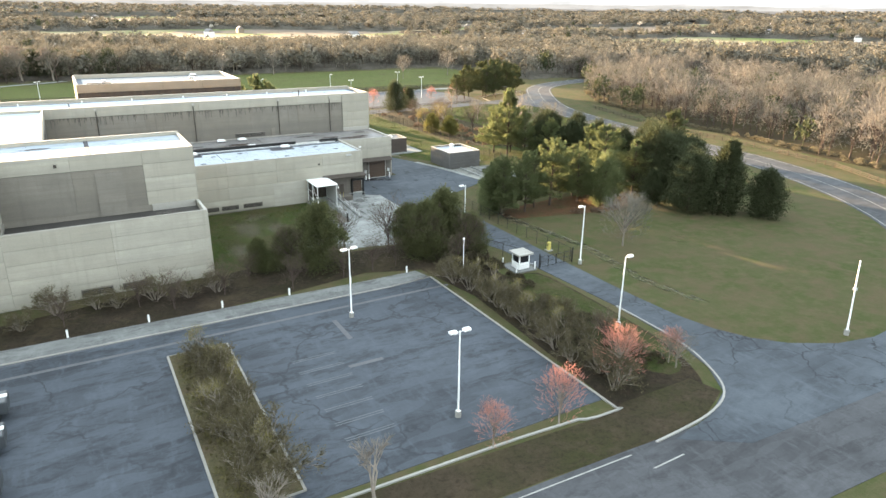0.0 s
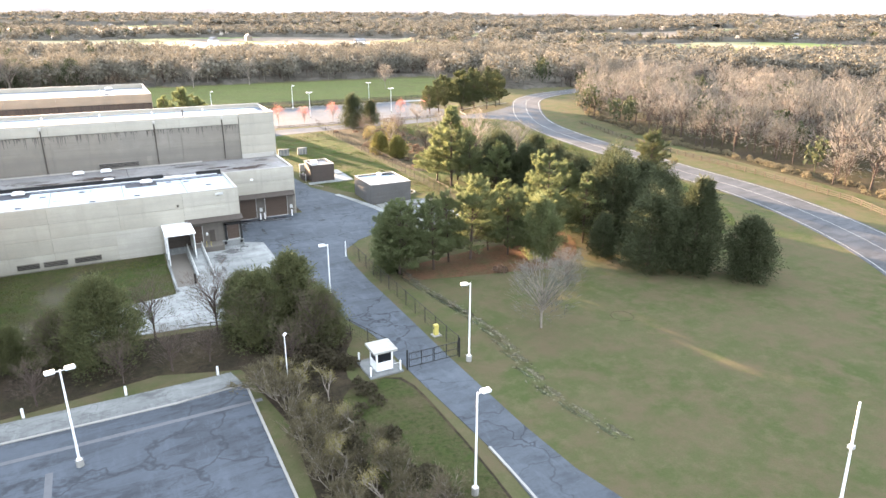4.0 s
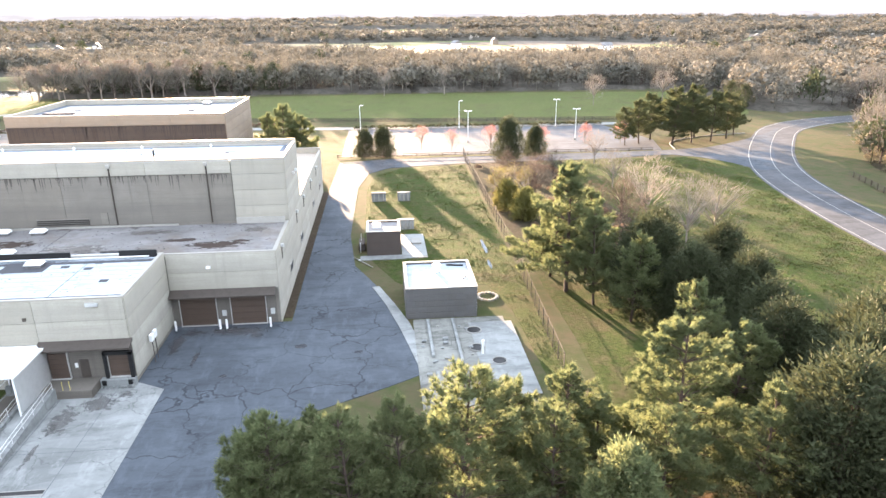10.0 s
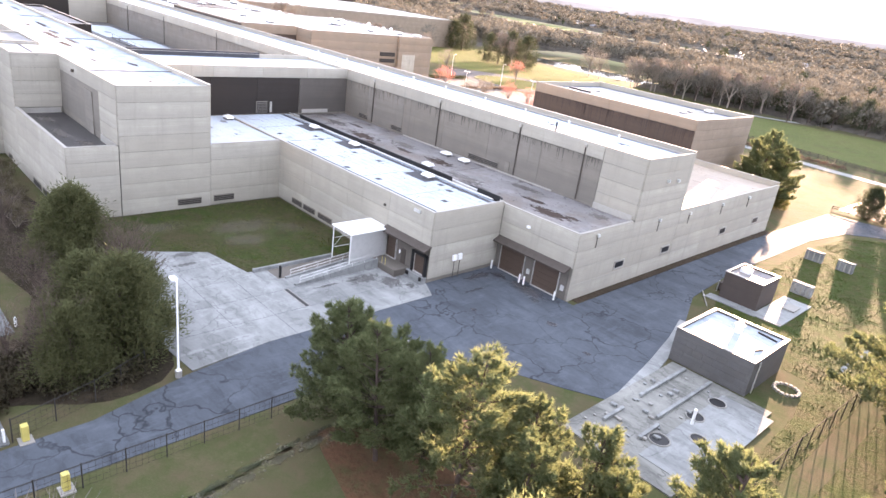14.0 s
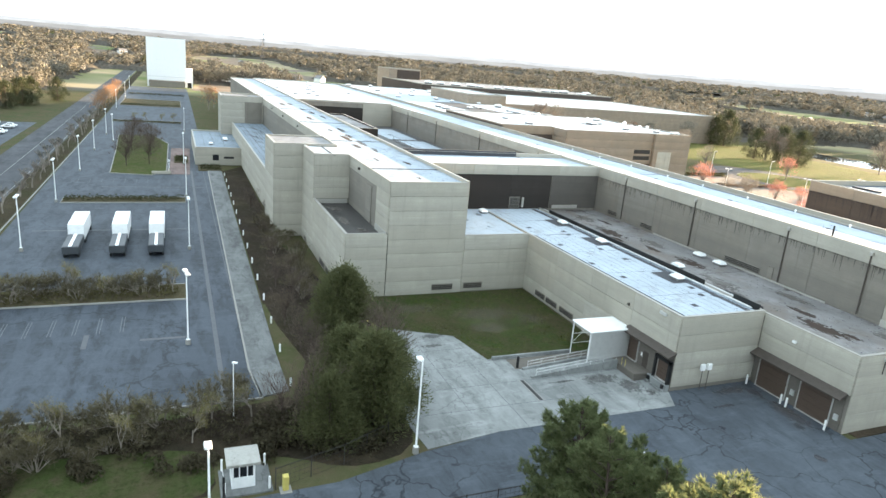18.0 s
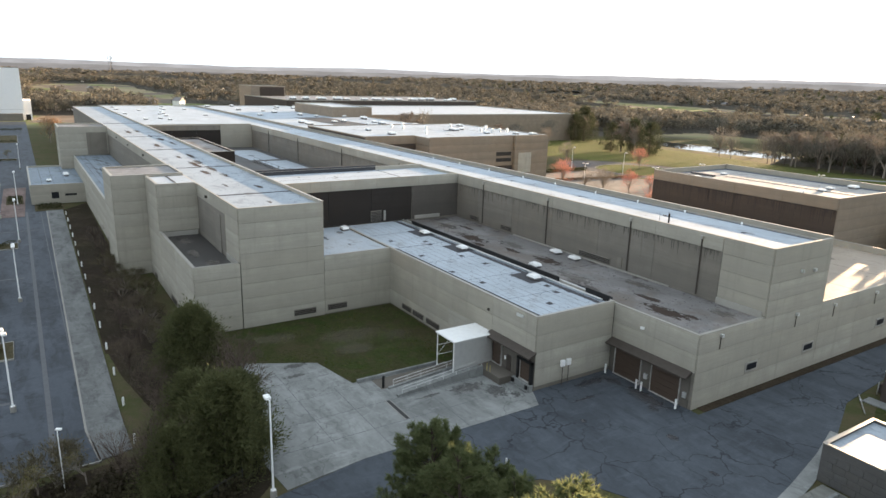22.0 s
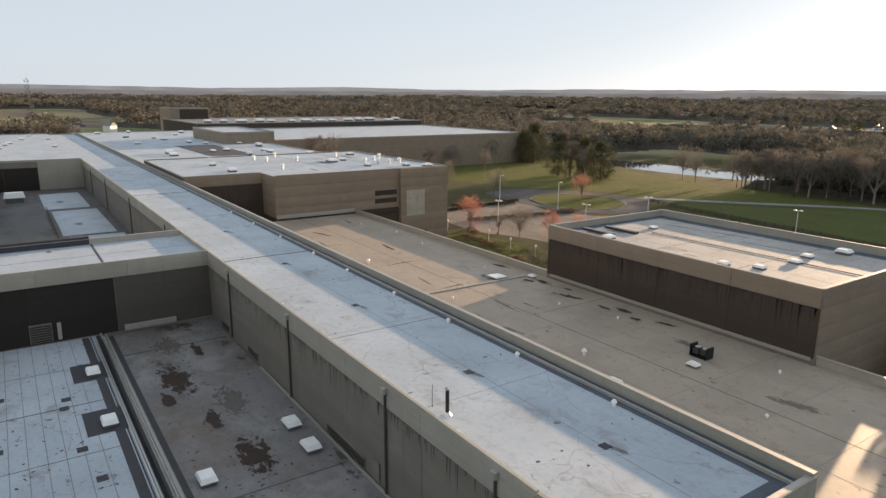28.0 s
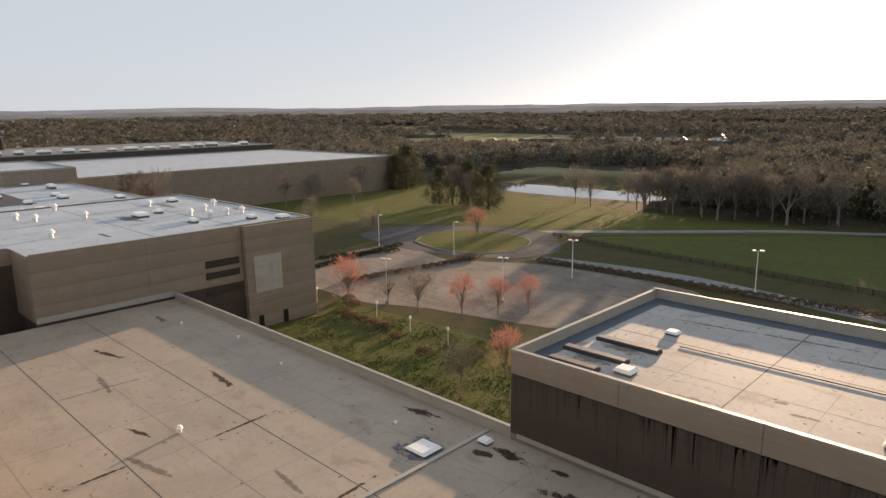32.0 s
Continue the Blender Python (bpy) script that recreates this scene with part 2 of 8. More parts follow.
def m_roof(name, c, dirt, patches=0.5, rough=0.6, mottle=0.0):
    s = Nodes(name, rough)
    c, dirt = scaled(c, 0.76), scaled(dirt, 0.76)
    big = s.noise(0.11, 6, 0.6)
    col = s.mix(s.step(big, 0.35, 0.7), scaled(c, 1.06), scaled(c, 0.82))
    spot = s.noise(0.23, 5, 0.6, (1, 1.6, 1), s.warp(0.3, 2.5))
    col = s.mix(s.step(spot, 0.62 - 0.1 * patches, 0.78, 0, 0.75), col, dirt)
    grit = s.noise(2.2, 4)
    col = s.mix(s.step(grit, 0.5, 0.85, 0, 0.35), col, dirt)
    speck = s.noise(1.6, 8, 0.8, (1, 1, 1), s.warp(0.9, 1.5))
    col = s.mix(s.step(speck, 0.6, 0.68, 0, 0.55), col, dirt)
    drain = s.noise(0.5, 6, 0.75, (0.35, 1.5, 1), s.warp(0.2, 3))
    col = s.mix(s.step(drain, 0.55, 0.72, 0, 0.4), col, scaled(c, 0.62))
    hair = s.cells(0.11, src=s.warp(0.5, 2.2))
    col = s.mix(s.step(hair, 0.0, 0.006, 0.5, 0), col, dirt)
    col = s.mix(s.step(s.noise(11, 3, 0.7), 0.5, 0.72, 0, 0.35), col, scaled(c, 0.6))
    dab = s.noise(0.9, 4, 0.7, (0.5, 1.3, 1), s.warp(0.7, 1.4))
    col = s.mix(s.step(dab, 0.665, 0.69, 0, 0.7), col, scaled(dirt, 0.6))
    if mottle:
        cloud = s.noise(0.16, 7, 0.68, (0.7, 1.2, 1), s.warp(0.12, 4))
        col = s.mix(s.step(cloud, 0.5, 0.62, 0, 0.8 * mottle), col, scaled(c, 1.35))
        silt = s.noise(0.09, 7, 0.7, (1, 1, 1), s.warp(0.2, 5))
        col = s.mix(s.step(silt, 0.5, 0.66, 0, 0.75 * mottle), col, (0.13, 0.095, 0.066))
        pool = s.noise(0.13, 5, 0.6, (0.8, 1.5, 1), s.warp(0.3, 3))
        col = s.mix(s.step(pool, 0.61, 0.635, 0, 0.85 * mottle), col, (0.045, 0.036, 0.03))
    return s.done(col, grit, 0.2, 0.03)


def m_ground(name, a, b, c, scale=0.08, bump=0.9):
    s = Nodes(name, 1.0)
    s.b.inputs["Specular IOR Level"].default_value = 0.05
    a, b, c = scaled(a, 0.85), scaled(b, 0.85), scaled(c, 0.85)
    big, mid, fine = s.noise(scale, 6, 0.62), s.noise(0.45, 6, 0.7), s.noise(6.0, 4, 0.7)
    tuft = s.noise(1.9, 5, 0.75, (1, 1, 1), s.warp(1.1, 0.8))
    col = s.mix(s.step(big, 0.36, 0.64), a, b)
    col = s.mix(s.step(mid, 0.47, 0.66, 0, 0.85), col, c)
    col = s.mix(s.step(tuft, 0.47, 0.66, 0, 0.75), col, scaled(a, 0.5))
    bare = s.noise(0.14, 7, 0.72, (1, 1, 1), s.warp(0.25, 4))
    col = s.mix(s.step(bare, 0.52, 0.68, 0, 0.7), col, (0.085, 0.066, 0.04))
    col = s.mix(s.step(fine, 0.35, 0.8, 0, 0.45), col, scaled(a, 0.6))
    return s.done(col, s.mix(0.35, tuft, fine), bump, 0.4)


def m_asphalt(name, c, crack=0.6, cell=0.13, streak=0.65, wide=0.012, rough=0.85):
    s = Nodes(name, rough)
    s.b.inputs["Specular IOR Level"].default_value = 0.25 if rough < 0.8 else 0.15
    c = scaled(c, 0.74)
    big, fine = s.noise(0.07, 6, 0.65), s.noise(3.0, 5, 0.7)
    col = s.mix(s.step(big, 0.36, 0.64), scaled(c, 0.72), scaled(c, 1.25))
    drag = s.noise(0.3, 6, 0.72, (0.45, 1.8, 1), s.warp(0.15, 3))
    col = s.mix(s.step(drag, 0.49, 0.66, 0, streak), col, scaled(c, 0.5))
    smear = s.noise(0.42, 7, 0.8, (0.55, 1.7, 1), s.warp(0.4, 2.0))
    col = s.mix(s.step(smear, 0.5, 0.62, 0, streak * 0.75), col, scaled(c, 0.42))
    patch_tone = s.noise(0.22, 2, 0.4, (0.5, 2.0, 1))
    col = s.mix(s.step(patch_tone, 0.52, 0.54, 0, streak * 0.35), col, scaled(c, 1.45))
    pale = s.noise(0.5, 5, 0.7, (1.6, 0.5, 1))
    col = s.mix(s.step(pale, 0.52, 0.7, 0, 0.55), col, scaled(c, 1.5))
    lines = s.cells(cell, src=s.warp(0.35, 4.5))
    here = s.step(s.noise(0.06, 3), 0.38, 0.52)
    mask = s.n("ShaderNodeMath", operation="MULTIPLY")
    s.link(s.step(lines, 0.0, wide, crack, 0), mask.inputs[0]), s.link(here, mask.inputs[1])
    col = s.mix(mask.outputs[0], col, scaled(c, 0.35))
    col = s.mix(s.step(fine, 0.4, 0.8, 0, 0.3), col, scaled(c, 0.7))
    return s.done(col, fine, 0.25, 0.03)


def m_plain(name, c, rough=0.5, metal=0.0, wear=0.2):
    s = Nodes(name, rough, metal)
    w = s.noise(1.7, 4)
    return s.done(s.mix(s.step(w, 0.45, 0.75, 0, wear), c, scaled(c, 0.55)), w, 0.08, 0.02)


def m_leaf(name, a, b, rough=0.7, thin=0.35, stand=None):
    """Foliage: each spray has its own tone, and some light comes through it; stand: a tint that varies from tree to tree."""
    s = Nodes(name, rough)
    s.b.inputs["Specular IOR Level"].default_value = 0.12
    col = s.mix(s.island(), a, b)
    col = s.mix(s.step(s.random(), 0, 1, 0, 0.35), col, scaled(a, 0.7))
    col = s.mix(s.step(s.noise(0.5, 3), 0.35, 0.7, 0, 0.5), col, scaled(b, 0.75))
    if stand:
        tint = s.mix(s.step(s.noise(0.075, 3, 0.6), 0.40, 0.60), (0.60, 0.62, 0.58), stand)
        col = s.mix(1.0, col, tint, "MULTIPLY")
    s.done(col)
    through_it, both = s.n("ShaderNodeBsdfTranslucent"), s.n("ShaderNodeMixShader")
    s.link(col, through_it.inputs[0])
    both.inputs[0].default_value = thin
    s.link(s.b.outputs[0], both.inputs[1]), s.link(through_it.outputs[0], both.inputs[2])
    s.link(both.outputs[0], s.t.nodes["Material Output"].inputs[0])
    return s.mat


def m_stain(name, c, strength=0.8, grain=0.6, stretch=(1, 1, 1)):
    """Dirt that thins out towards an uneven edge: the object's own space gives the distance from its middle."""
    s = Nodes(name, 0.85)
    own = s.n("ShaderNodeTexCoord").outputs["Object"]
    far = s.n("ShaderNodeVectorMath", operation="LENGTH")
    s.link(own, far.inputs[0])
    fade = s.step(far.outputs["Value"], 0.0, 1.35, 0.3, -0.4)
    add = s.n("ShaderNodeMath", operation="ADD")
    s.link(fade, add.inputs[0]), s.link(s.noise(grain, 6, 0.72, stretch, s.warp(0.6, 1.2)), add.inputs[1])
    s.done(s.mix(s.noise(2.5, 4), scaled(c, 0.7), scaled(c, 1.3)))
    clear_bit, both = s.n("ShaderNodeBsdfTransparent"), s.n("ShaderNodeMixShader")
    s.link(s.step(add.outputs[0], 0.52, 0.60, 0, strength), both.inputs[0])
    s.link(clear_bit.outputs[0], both.inputs[1]), s.link(s.b.outputs[0], both.inputs[2])
    s.link(both.outputs[0], s.t.nodes["Material Output"].inputs[0])
    return s.mat


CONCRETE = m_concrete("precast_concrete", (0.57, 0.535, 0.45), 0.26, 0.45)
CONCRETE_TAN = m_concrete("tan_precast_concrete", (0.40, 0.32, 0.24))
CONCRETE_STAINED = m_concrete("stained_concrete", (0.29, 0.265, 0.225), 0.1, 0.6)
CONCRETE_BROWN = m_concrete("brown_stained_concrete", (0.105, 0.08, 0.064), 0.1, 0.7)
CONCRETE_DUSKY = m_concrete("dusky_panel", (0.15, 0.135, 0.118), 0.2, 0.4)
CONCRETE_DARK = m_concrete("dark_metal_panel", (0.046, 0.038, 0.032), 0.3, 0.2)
CAP = m_plain("metal_coping", (0.38, 0.36, 0.32), 0.5, 0.3)
ROOF_WHITE = m_roof("white_roof_membrane", (0.53, 0.60, 0.665), (0.22, 0.20, 0.18), 0.45)
ROOF_STREAKED = m_roof("streaked_pale_roof", (0.43, 0.49, 0.545), (0.10, 0.10, 0.105), 0.75)
ROOF_BLUE = m_roof("bluish_worn_roof", (0.27, 0.33, 0.385), (0.06, 0.06, 0.066), 0.9, 0.6)
ROOF_GREY = m_roof("grey_roof_membrane", (0.25, 0.24, 0.235), (0.09, 0.076, 0.063), 0.6, 0.55, 1.0)
ROOF_INNER = m_roof("dark_inner_roof", (0.13, 0.128, 0.125), (0.05, 0.046, 0.042), 0.8, 0.7, 0.6)
ROOF_TAN = m_roof("tan_roof_membrane", (0.47, 0.395, 0.315), (0.25, 0.185, 0.14), 0.25)
ROOF_DARK = m_roof("dark_roof_felt", (0.07, 0.065, 0.06), (0.03, 0.03, 0.03), 0.5)
ASPHALT = m_asphalt("weathered_asphalt", (0.068, 0.080, 0.097), 0.8, 0.07, 1.0, 0.014, 0.7)
ASPHALT_DRIVE = m_asphalt("drive_asphalt", (0.09, 0.103, 0.119), 1.0, 0.15, 0.5, 0.02, 0.85)
ROADWAY = m_asphalt("road_asphalt", (0.092, 0.095, 0.102), 0.25)
SLAB = m_asphalt("concrete_paving", (0.29, 0.30, 0.29), 0.6, 0.13, 0.6)
FOOTWAY = m_asphalt("stained_footway", (0.19, 0.195, 0.19), 0.5, 0.2, 0.9)
LAWN = m_ground("lawn", (0.076, 0.098, 0.029), (0.107, 0.111, 0.043), (0.143, 0.12, 0.067))
LEAF_LITTER = m_ground("leaf_litter", (0.062, 0.05, 0.034), (0.055, 0.056, 0.025), (0.088, 0.066, 0.046))
VERGE_SOIL = m_ground("dark_verge_soil", (0.044, 0.034, 0.026), (0.042, 0.038, 0.022), (0.062, 0.046, 0.034))
PINE_STRAW = m_ground("pine_straw", (0.16, 0.085, 0.05), (0.12, 0.08, 0.045), (0.08, 0.085, 0.035), 0.2)
WHITE = m_plain("white_paint", (0.80, 0.80, 0.78), 0.45)
PALE_METAL = m_plain("galvanised_steel", (0.62, 0.62, 0.60), 0.35, 0.5)
BLACK = m_plain("black_steel", (0.025, 0.025, 0.025), 0.5, 0.4)
RUST = m_plain("brown_door_slats", (0.085, 0.06, 0.045), 0.6, 0.1)
KERB = m_concrete("kerb_concrete", (0.42, 0.41, 0.38))
PAINT_LINE = m_plain("worn_road_paint", (0.30, 0.30, 0.28), 0.7, 0, 0.6)
FADED_LINE = m_plain("faded_bay_paint", (0.115, 0.125, 0.135), 0.8, 0, 0.5)
YELLOW = m_plain("faded_yellow_paint", (0.5, 0.42, 0.12), 0.6)
GLASS_DARK = m_plain("dark_window_glass", (0.012, 0.013, 0.016), 0.35)
BARK = m_plain("grey_bark", (0.23, 0.195, 0.16), 0.9, 0, 0.5)
BARK_DARK = m_plain("dark_bark", (0.07, 0.05, 0.04), 0.9, 0, 0.5)
NEEDLES = m_leaf("pine_needles", (0.10, 0.13, 0.058), (0.20, 0.215, 0.10), thin=0.5)
DARK_NEEDLES = m_leaf("dark_pine_needles", (0.065, 0.08, 0.036), (0.12, 0.128, 0.058), thin=0.4)
CEDAR = m_leaf("cedar_foliage", (0.05, 0.06, 0.03), (0.072, 0.08, 0.04), thin=0.25)
TWIG = m_leaf("bare_twigs", (0.15, 0.144, 0.13), (0.255, 0.243, 0.22), thin=0.22, stand=(1.12, 1.03, 0.98))
WOODS = m_leaf("woodland_twigs", (0.13, 0.12, 0.102), (0.218, 0.202, 0.174), 0.9, 0.2, (1.17, 1.13, 1.04))
BLOSSOM = m_leaf("pink_buds", (0.40, 0.165, 0.125), (0.52, 0.26, 0.21), thin=0.25)
OLIVE = m_leaf("budding_leaves", (0.17, 0.15, 0.05), (0.24, 0.20, 0.08))
BROWN_TWIG = m_leaf("brown_twigs", (0.085, 0.064, 0.05), (0.14, 0.108, 0.085), thin=0.2)
PALE_BLOSSOM = m_leaf("white_blossom", (0.55, 0.50, 0.44), (0.75, 0.70, 0.62))
WATER = Nodes("pond_water", 0.03)
WATER.b.inputs["Specular IOR Level"].default_value = 0.5
WATER = WATER.done((0.02, 0.03, 0.035), WATER.noise(0.8, 3), 0.01, 0.02)


# ---- ground ----
def far_ground():
    """Grass round the plant; past it, woodland floor with patches of field."""
    s = Nodes("open_country", 1.0)
    s.b.inputs["Specular IOR Level"].default_value = 0.05
    big, mid, fine = s.noise(0.08, 6, 0.62), s.noise(0.45, 6, 0.7), s.noise(6.0, 4, 0.7)
    grass = s.mix(s.step(big, 0.38, 0.62), (0.052, 0.066, 0.024), (0.078, 0.074, 0.038))
    grass = s.mix(s.step(mid, 0.47, 0.66, 0, 0.8), grass, (0.098, 0.084, 0.048))
    grass = s.mix(s.step(fine, 0.35, 0.8, 0, 0.5), grass, (0.034, 0.042, 0.015))
    grass = s.mix(s.step(s.noise(0.2, 6, 0.7), 0.44, 0.62, 0, 0.75), grass, (0.088, 0.068, 0.042))
    floor = s.mix(s.step(s.noise(0.05, 6, 0.7), 0.35, 0.65), (0.13, 0.105, 0.085), (0.20, 0.17, 0.135))
    field = s.mix(s.step(s.noise(0.006, 2), 0.4, 0.6), (0.13, 0.16, 0.06), (0.30, 0.25, 0.16))
    far = s.mix(s.step(s.noise(0.0045, 3, 0.5, (1, 1.6, 1)), 0.47, 0.49), floor, field)
    off = s.n("ShaderNodeVectorMath", operation="DISTANCE")
    s.link(s.geo, off.inputs[0])
    off.inputs[1].default_value = (20, 150, 0)
    return s.done(s.mix(s.step(off.outputs["Value"], 400, 440), grass, far), s.mix(0.5, mid, fine), 0.6, 0.12)


def ground():
    """One sheet that reaches the horizon: level round the plant, with low hills far off."""
    ring = [0, 60, 130, 200, 280, 360, 450, 560, 700, 900, 1200, 1600, 2100, 2800, 3600, 4600]
    bm = bmesh.new()
    rows, n = [], 96
    for i, r in enumerate(ring[1:]):
        row = []
        for k in range(n):
            a = 2 * math.pi * k / n
            x, y = 20 + r * math.cos(a), 150 + r * math.sin(a)
            z = 0.0 if r < 1000 else (min(r, 2300) - 900) / 3700 * 85 * (0.85 + 0.25 * noise.noise((x / 900, y / 900, 3)))
            row.append(bm.verts.new((x, y, z)))
        rows.append(row)
    mid = bm.verts.new((20, 150, 0))
    for k in range(n):
        bm.faces.new((mid, rows[0][k], rows[0][(k + 1) % n]))
        for a, b in zip(rows, rows[1:]):
            bm.faces.new((a[k], b[k], b[(k + 1) % n], a[(k + 1) % n]))
    ob = part("ground", bm, far_ground())
    return tagged(ob, "rough spring grass, patchy green and straw brown", "ground", kind="structure")


def hill(x, y):
    r = math.hypot(x - 20, y - 150)
    return 0.0 if r < 1000 else (min(r, 2300) - 900) / 3700 * 85 * (0.85 + 0.25 * noise.noise((x / 900, y / 900, 3)))


ground()
MAIN_ROAD = smooth([(-900, 33), (-300, 35), (-60, 36), (40, 34), (85, 33), (115, 42), (140, 57), (158, 80), (170, 112), (173, 145), (177, 185), (186, 222), (206, 258), (228, 285), (262, 300), (330, 312)], 8)
part("road", ribbon(MAIN_ROAD, 6.2, 0.035, up=0.3), ROADWAY)
tagged(bpy.data.objects["road"], "grey asphalt road curving between lawn and woods", "road", kind="structure")
DRIVE = [(54, 39), (60, 35), (85, 34), (110, 40), (116, 49.3), (108.7, 45.4), (104, 43.3), (99.1, 42.1), (92.6, 41.7), (86.8, 42.9), (81.5, 45.8), (78.5, 49), (76.5, 53), (75.4, 58), (74.9, 66), (74.8, 80), (75, 96), (75, 107), (75.4, 117), (76.7, 121.3), (80.4, 125), (88, 129), (93, 132), (90.5, 141), (86.9, 156.3), (83.5, 165), (82.2, 180), (82.6, 215), (84.8, 229),
         (90, 235), (108, 238), (150, 240), (161, 242.4), (168, 242.6), (174, 238.5), (178.5, 231), (181.5, 221), (186, 222), (206, 258), (223, 283), (214, 274), (199.5, 262.6), (190, 256), (182, 251.6), (168, 249), (150, 248), (108, 247), (90, 246), (77, 243), (76.2, 213), (76.2, 146), (61.5, 146.3), (61.5, 132), (65, 131), (65, 108), (66.5, 99), (69, 90), (69.4, 79), (70.2, 64), (69.6, 53), (67.9, 46.8), (65.1, 42.4), (60, 40)]
sheet("drive", DRIVE, 0.05, ASPHALT_DRIVE, "cracked blue-grey asphalt drive and yard", "driveway")
sheet("loading_apron", [(36.4, 103.5), (41, 112.5), (48.9, 114.1), (49.2, 132.6), (62, 132.6), (65, 131), (65, 108), (66.2, 99.5), (61, 99), (50, 102)], 0.075, SLAB, "pale stained concrete slabs of the loading apron", "paving")
sheet("parking_lot", [(-445, 46.8), (-190, 47.5), (52.6, 47.5), (52.6, 85.4), (-190, 86.4), (-445, 87)], 0.04, ASPHALT, "weathered blue-grey asphalt parking lot with faded bays", "parking lot")
sheet("footway", [(-86, 86.2), (45.5, 84.7), (52.4, 85.2), (51.6, 88.3), (43, 88.2), (-86, 89.9)], 0.16, FOOTWAY, "stained grey concrete footway beside the parking lot", "pavement")
sheet("visitor_lot", [(77, 250), (168, 250), (172, 266), (166, 297), (77, 297)], 0.04, ASPHALT, "sunlit asphalt parking lot behind the fence", "parking lot")
sheet("front_lot", smooth([(-95, 258), (-62, 250), (-45, 256), (-20, 262), (-5, 270), (5, 285), (-10, 304), (-40, 305), (-52, 303), (-64, 296), (-75, 292), (-100, 296)], 3, True), 0.04, m_asphalt("brown_asphalt", (0.25, 0.22, 0.19), 0.4, 0.09, 0.5), "brown-grey asphalt parking lot in front of the offices", "parking lot")


# ---- buildings ----
PANELS = {}


def panel_mesh(w, h, d, mat):
    key = (round(w, 2), round(h, 2), d, mat.name)
    if key not in PANELS:
        PANELS[key] = mesh_of("panel", cubes((-w / 2, w / 2, -d, d, -h / 2, h / 2), bevel=0.012), mat)
    return PANELS[key]


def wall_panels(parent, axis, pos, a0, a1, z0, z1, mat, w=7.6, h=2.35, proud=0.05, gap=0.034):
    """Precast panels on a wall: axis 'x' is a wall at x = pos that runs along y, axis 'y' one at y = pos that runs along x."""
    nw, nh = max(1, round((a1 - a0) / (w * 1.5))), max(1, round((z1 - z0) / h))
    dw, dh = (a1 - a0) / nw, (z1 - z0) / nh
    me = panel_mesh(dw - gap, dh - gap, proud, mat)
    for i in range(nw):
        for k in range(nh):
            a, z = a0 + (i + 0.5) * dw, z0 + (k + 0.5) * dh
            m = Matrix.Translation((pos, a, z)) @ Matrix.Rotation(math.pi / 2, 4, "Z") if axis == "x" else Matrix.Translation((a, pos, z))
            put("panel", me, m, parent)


def mass(name, label, x0, x1, y0, y1, ztop, roof, par=(0.5, 0.5, 0.5, 0.5), core=None, z0=0.0, fascia=None, category="building"):
    """A flat-roofed block. par: the parapets' heights at the -y, +y, -x and +x sides (0: none there)."""
    t = thing(name, ((x0 + x1) / 2, (y0 + y1) / 2, z0), label, category)
    zr = ztop - max(par)
    w = 0.28
    part("wall", cubes((x0, x1, y0, y1, z0, zr)), core or CONCRETE_STAINED, t)
    sides = [(x0, x1, y0, y0 + w), (x0, x1, y1 - w, y1), (x0, x0 + w, y0 + w, y1 - w), (x1 - w, x1, y0 + w, y1 - w)]
    for (a, b, c, d), p in zip(sides, par):
        if p:
            part("parapet", cubes((a, b, c, d, zr + 0.004, zr + p)), fascia or CONCRETE, t)
            part("coping", cubes((a - 0.06, b + 0.06, c - 0.06, d + 0.06, zr + p, zr + p + 0.07)), CAP, t, "pale metal coping")
    part("roof", cubes((x0 + (w if par[2] else 0) + 0.005, x1 - (w if par[3] else 0) - 0.005, y0 + (w if par[0] else 0) + 0.005, y1 - (w if par[1] else 0) - 0.005, zr - 0.1, zr + 0.08)), roof, t)
    t["roof_z"] = zr + 0.08
    return t


X1, Y1 = 74.9, 146.1
# the high hall
hall = mass("high_hall", "long high concrete hall with a white flat roof", -296, X1, 159.1, 172.4, 18.6, ROOF_WHITE, (0.25, 0.8, 0.5, 0.55))
wall_panels(hall, "y", 159.05, -10.4, 67.8, 16.4, 18.45, CONCRETE, 7.6, 2.1, 0.12)
wall_panels(hall, "y", 159.05, -10.4, 67.8, 9.6, 16.35, CONCRETE_STAINED, 7.6, 6.8, 0.04)
wall_panels(hall, "y", 159.0, 67.9, X1, 9.6, 18.45, CONCRETE, 7.0, 2.2, 0.14)
wall_panels(hall, "y", 159.05, -140, -10.4, 16.4, 18.45, CONCRETE, 7.6, 2.1, 0.12)
wall_panels(hall, "y", 159.05, -140, -10.4, 9.6, 16.35, CONCRETE_STAINED, 7.6, 6.8, 0.04)
wall_panels(hall, "x", X1 + 0.05, 159.0, 172.4, 9.3, 18.45, CONCRETE, 6.7, 2.3, 0.07)
wall_panels(hall, "x", X1 + 0.05, 159.0, 172.4, 0, 9.3, CONCRETE, 6.7, 2.33, 0.07)
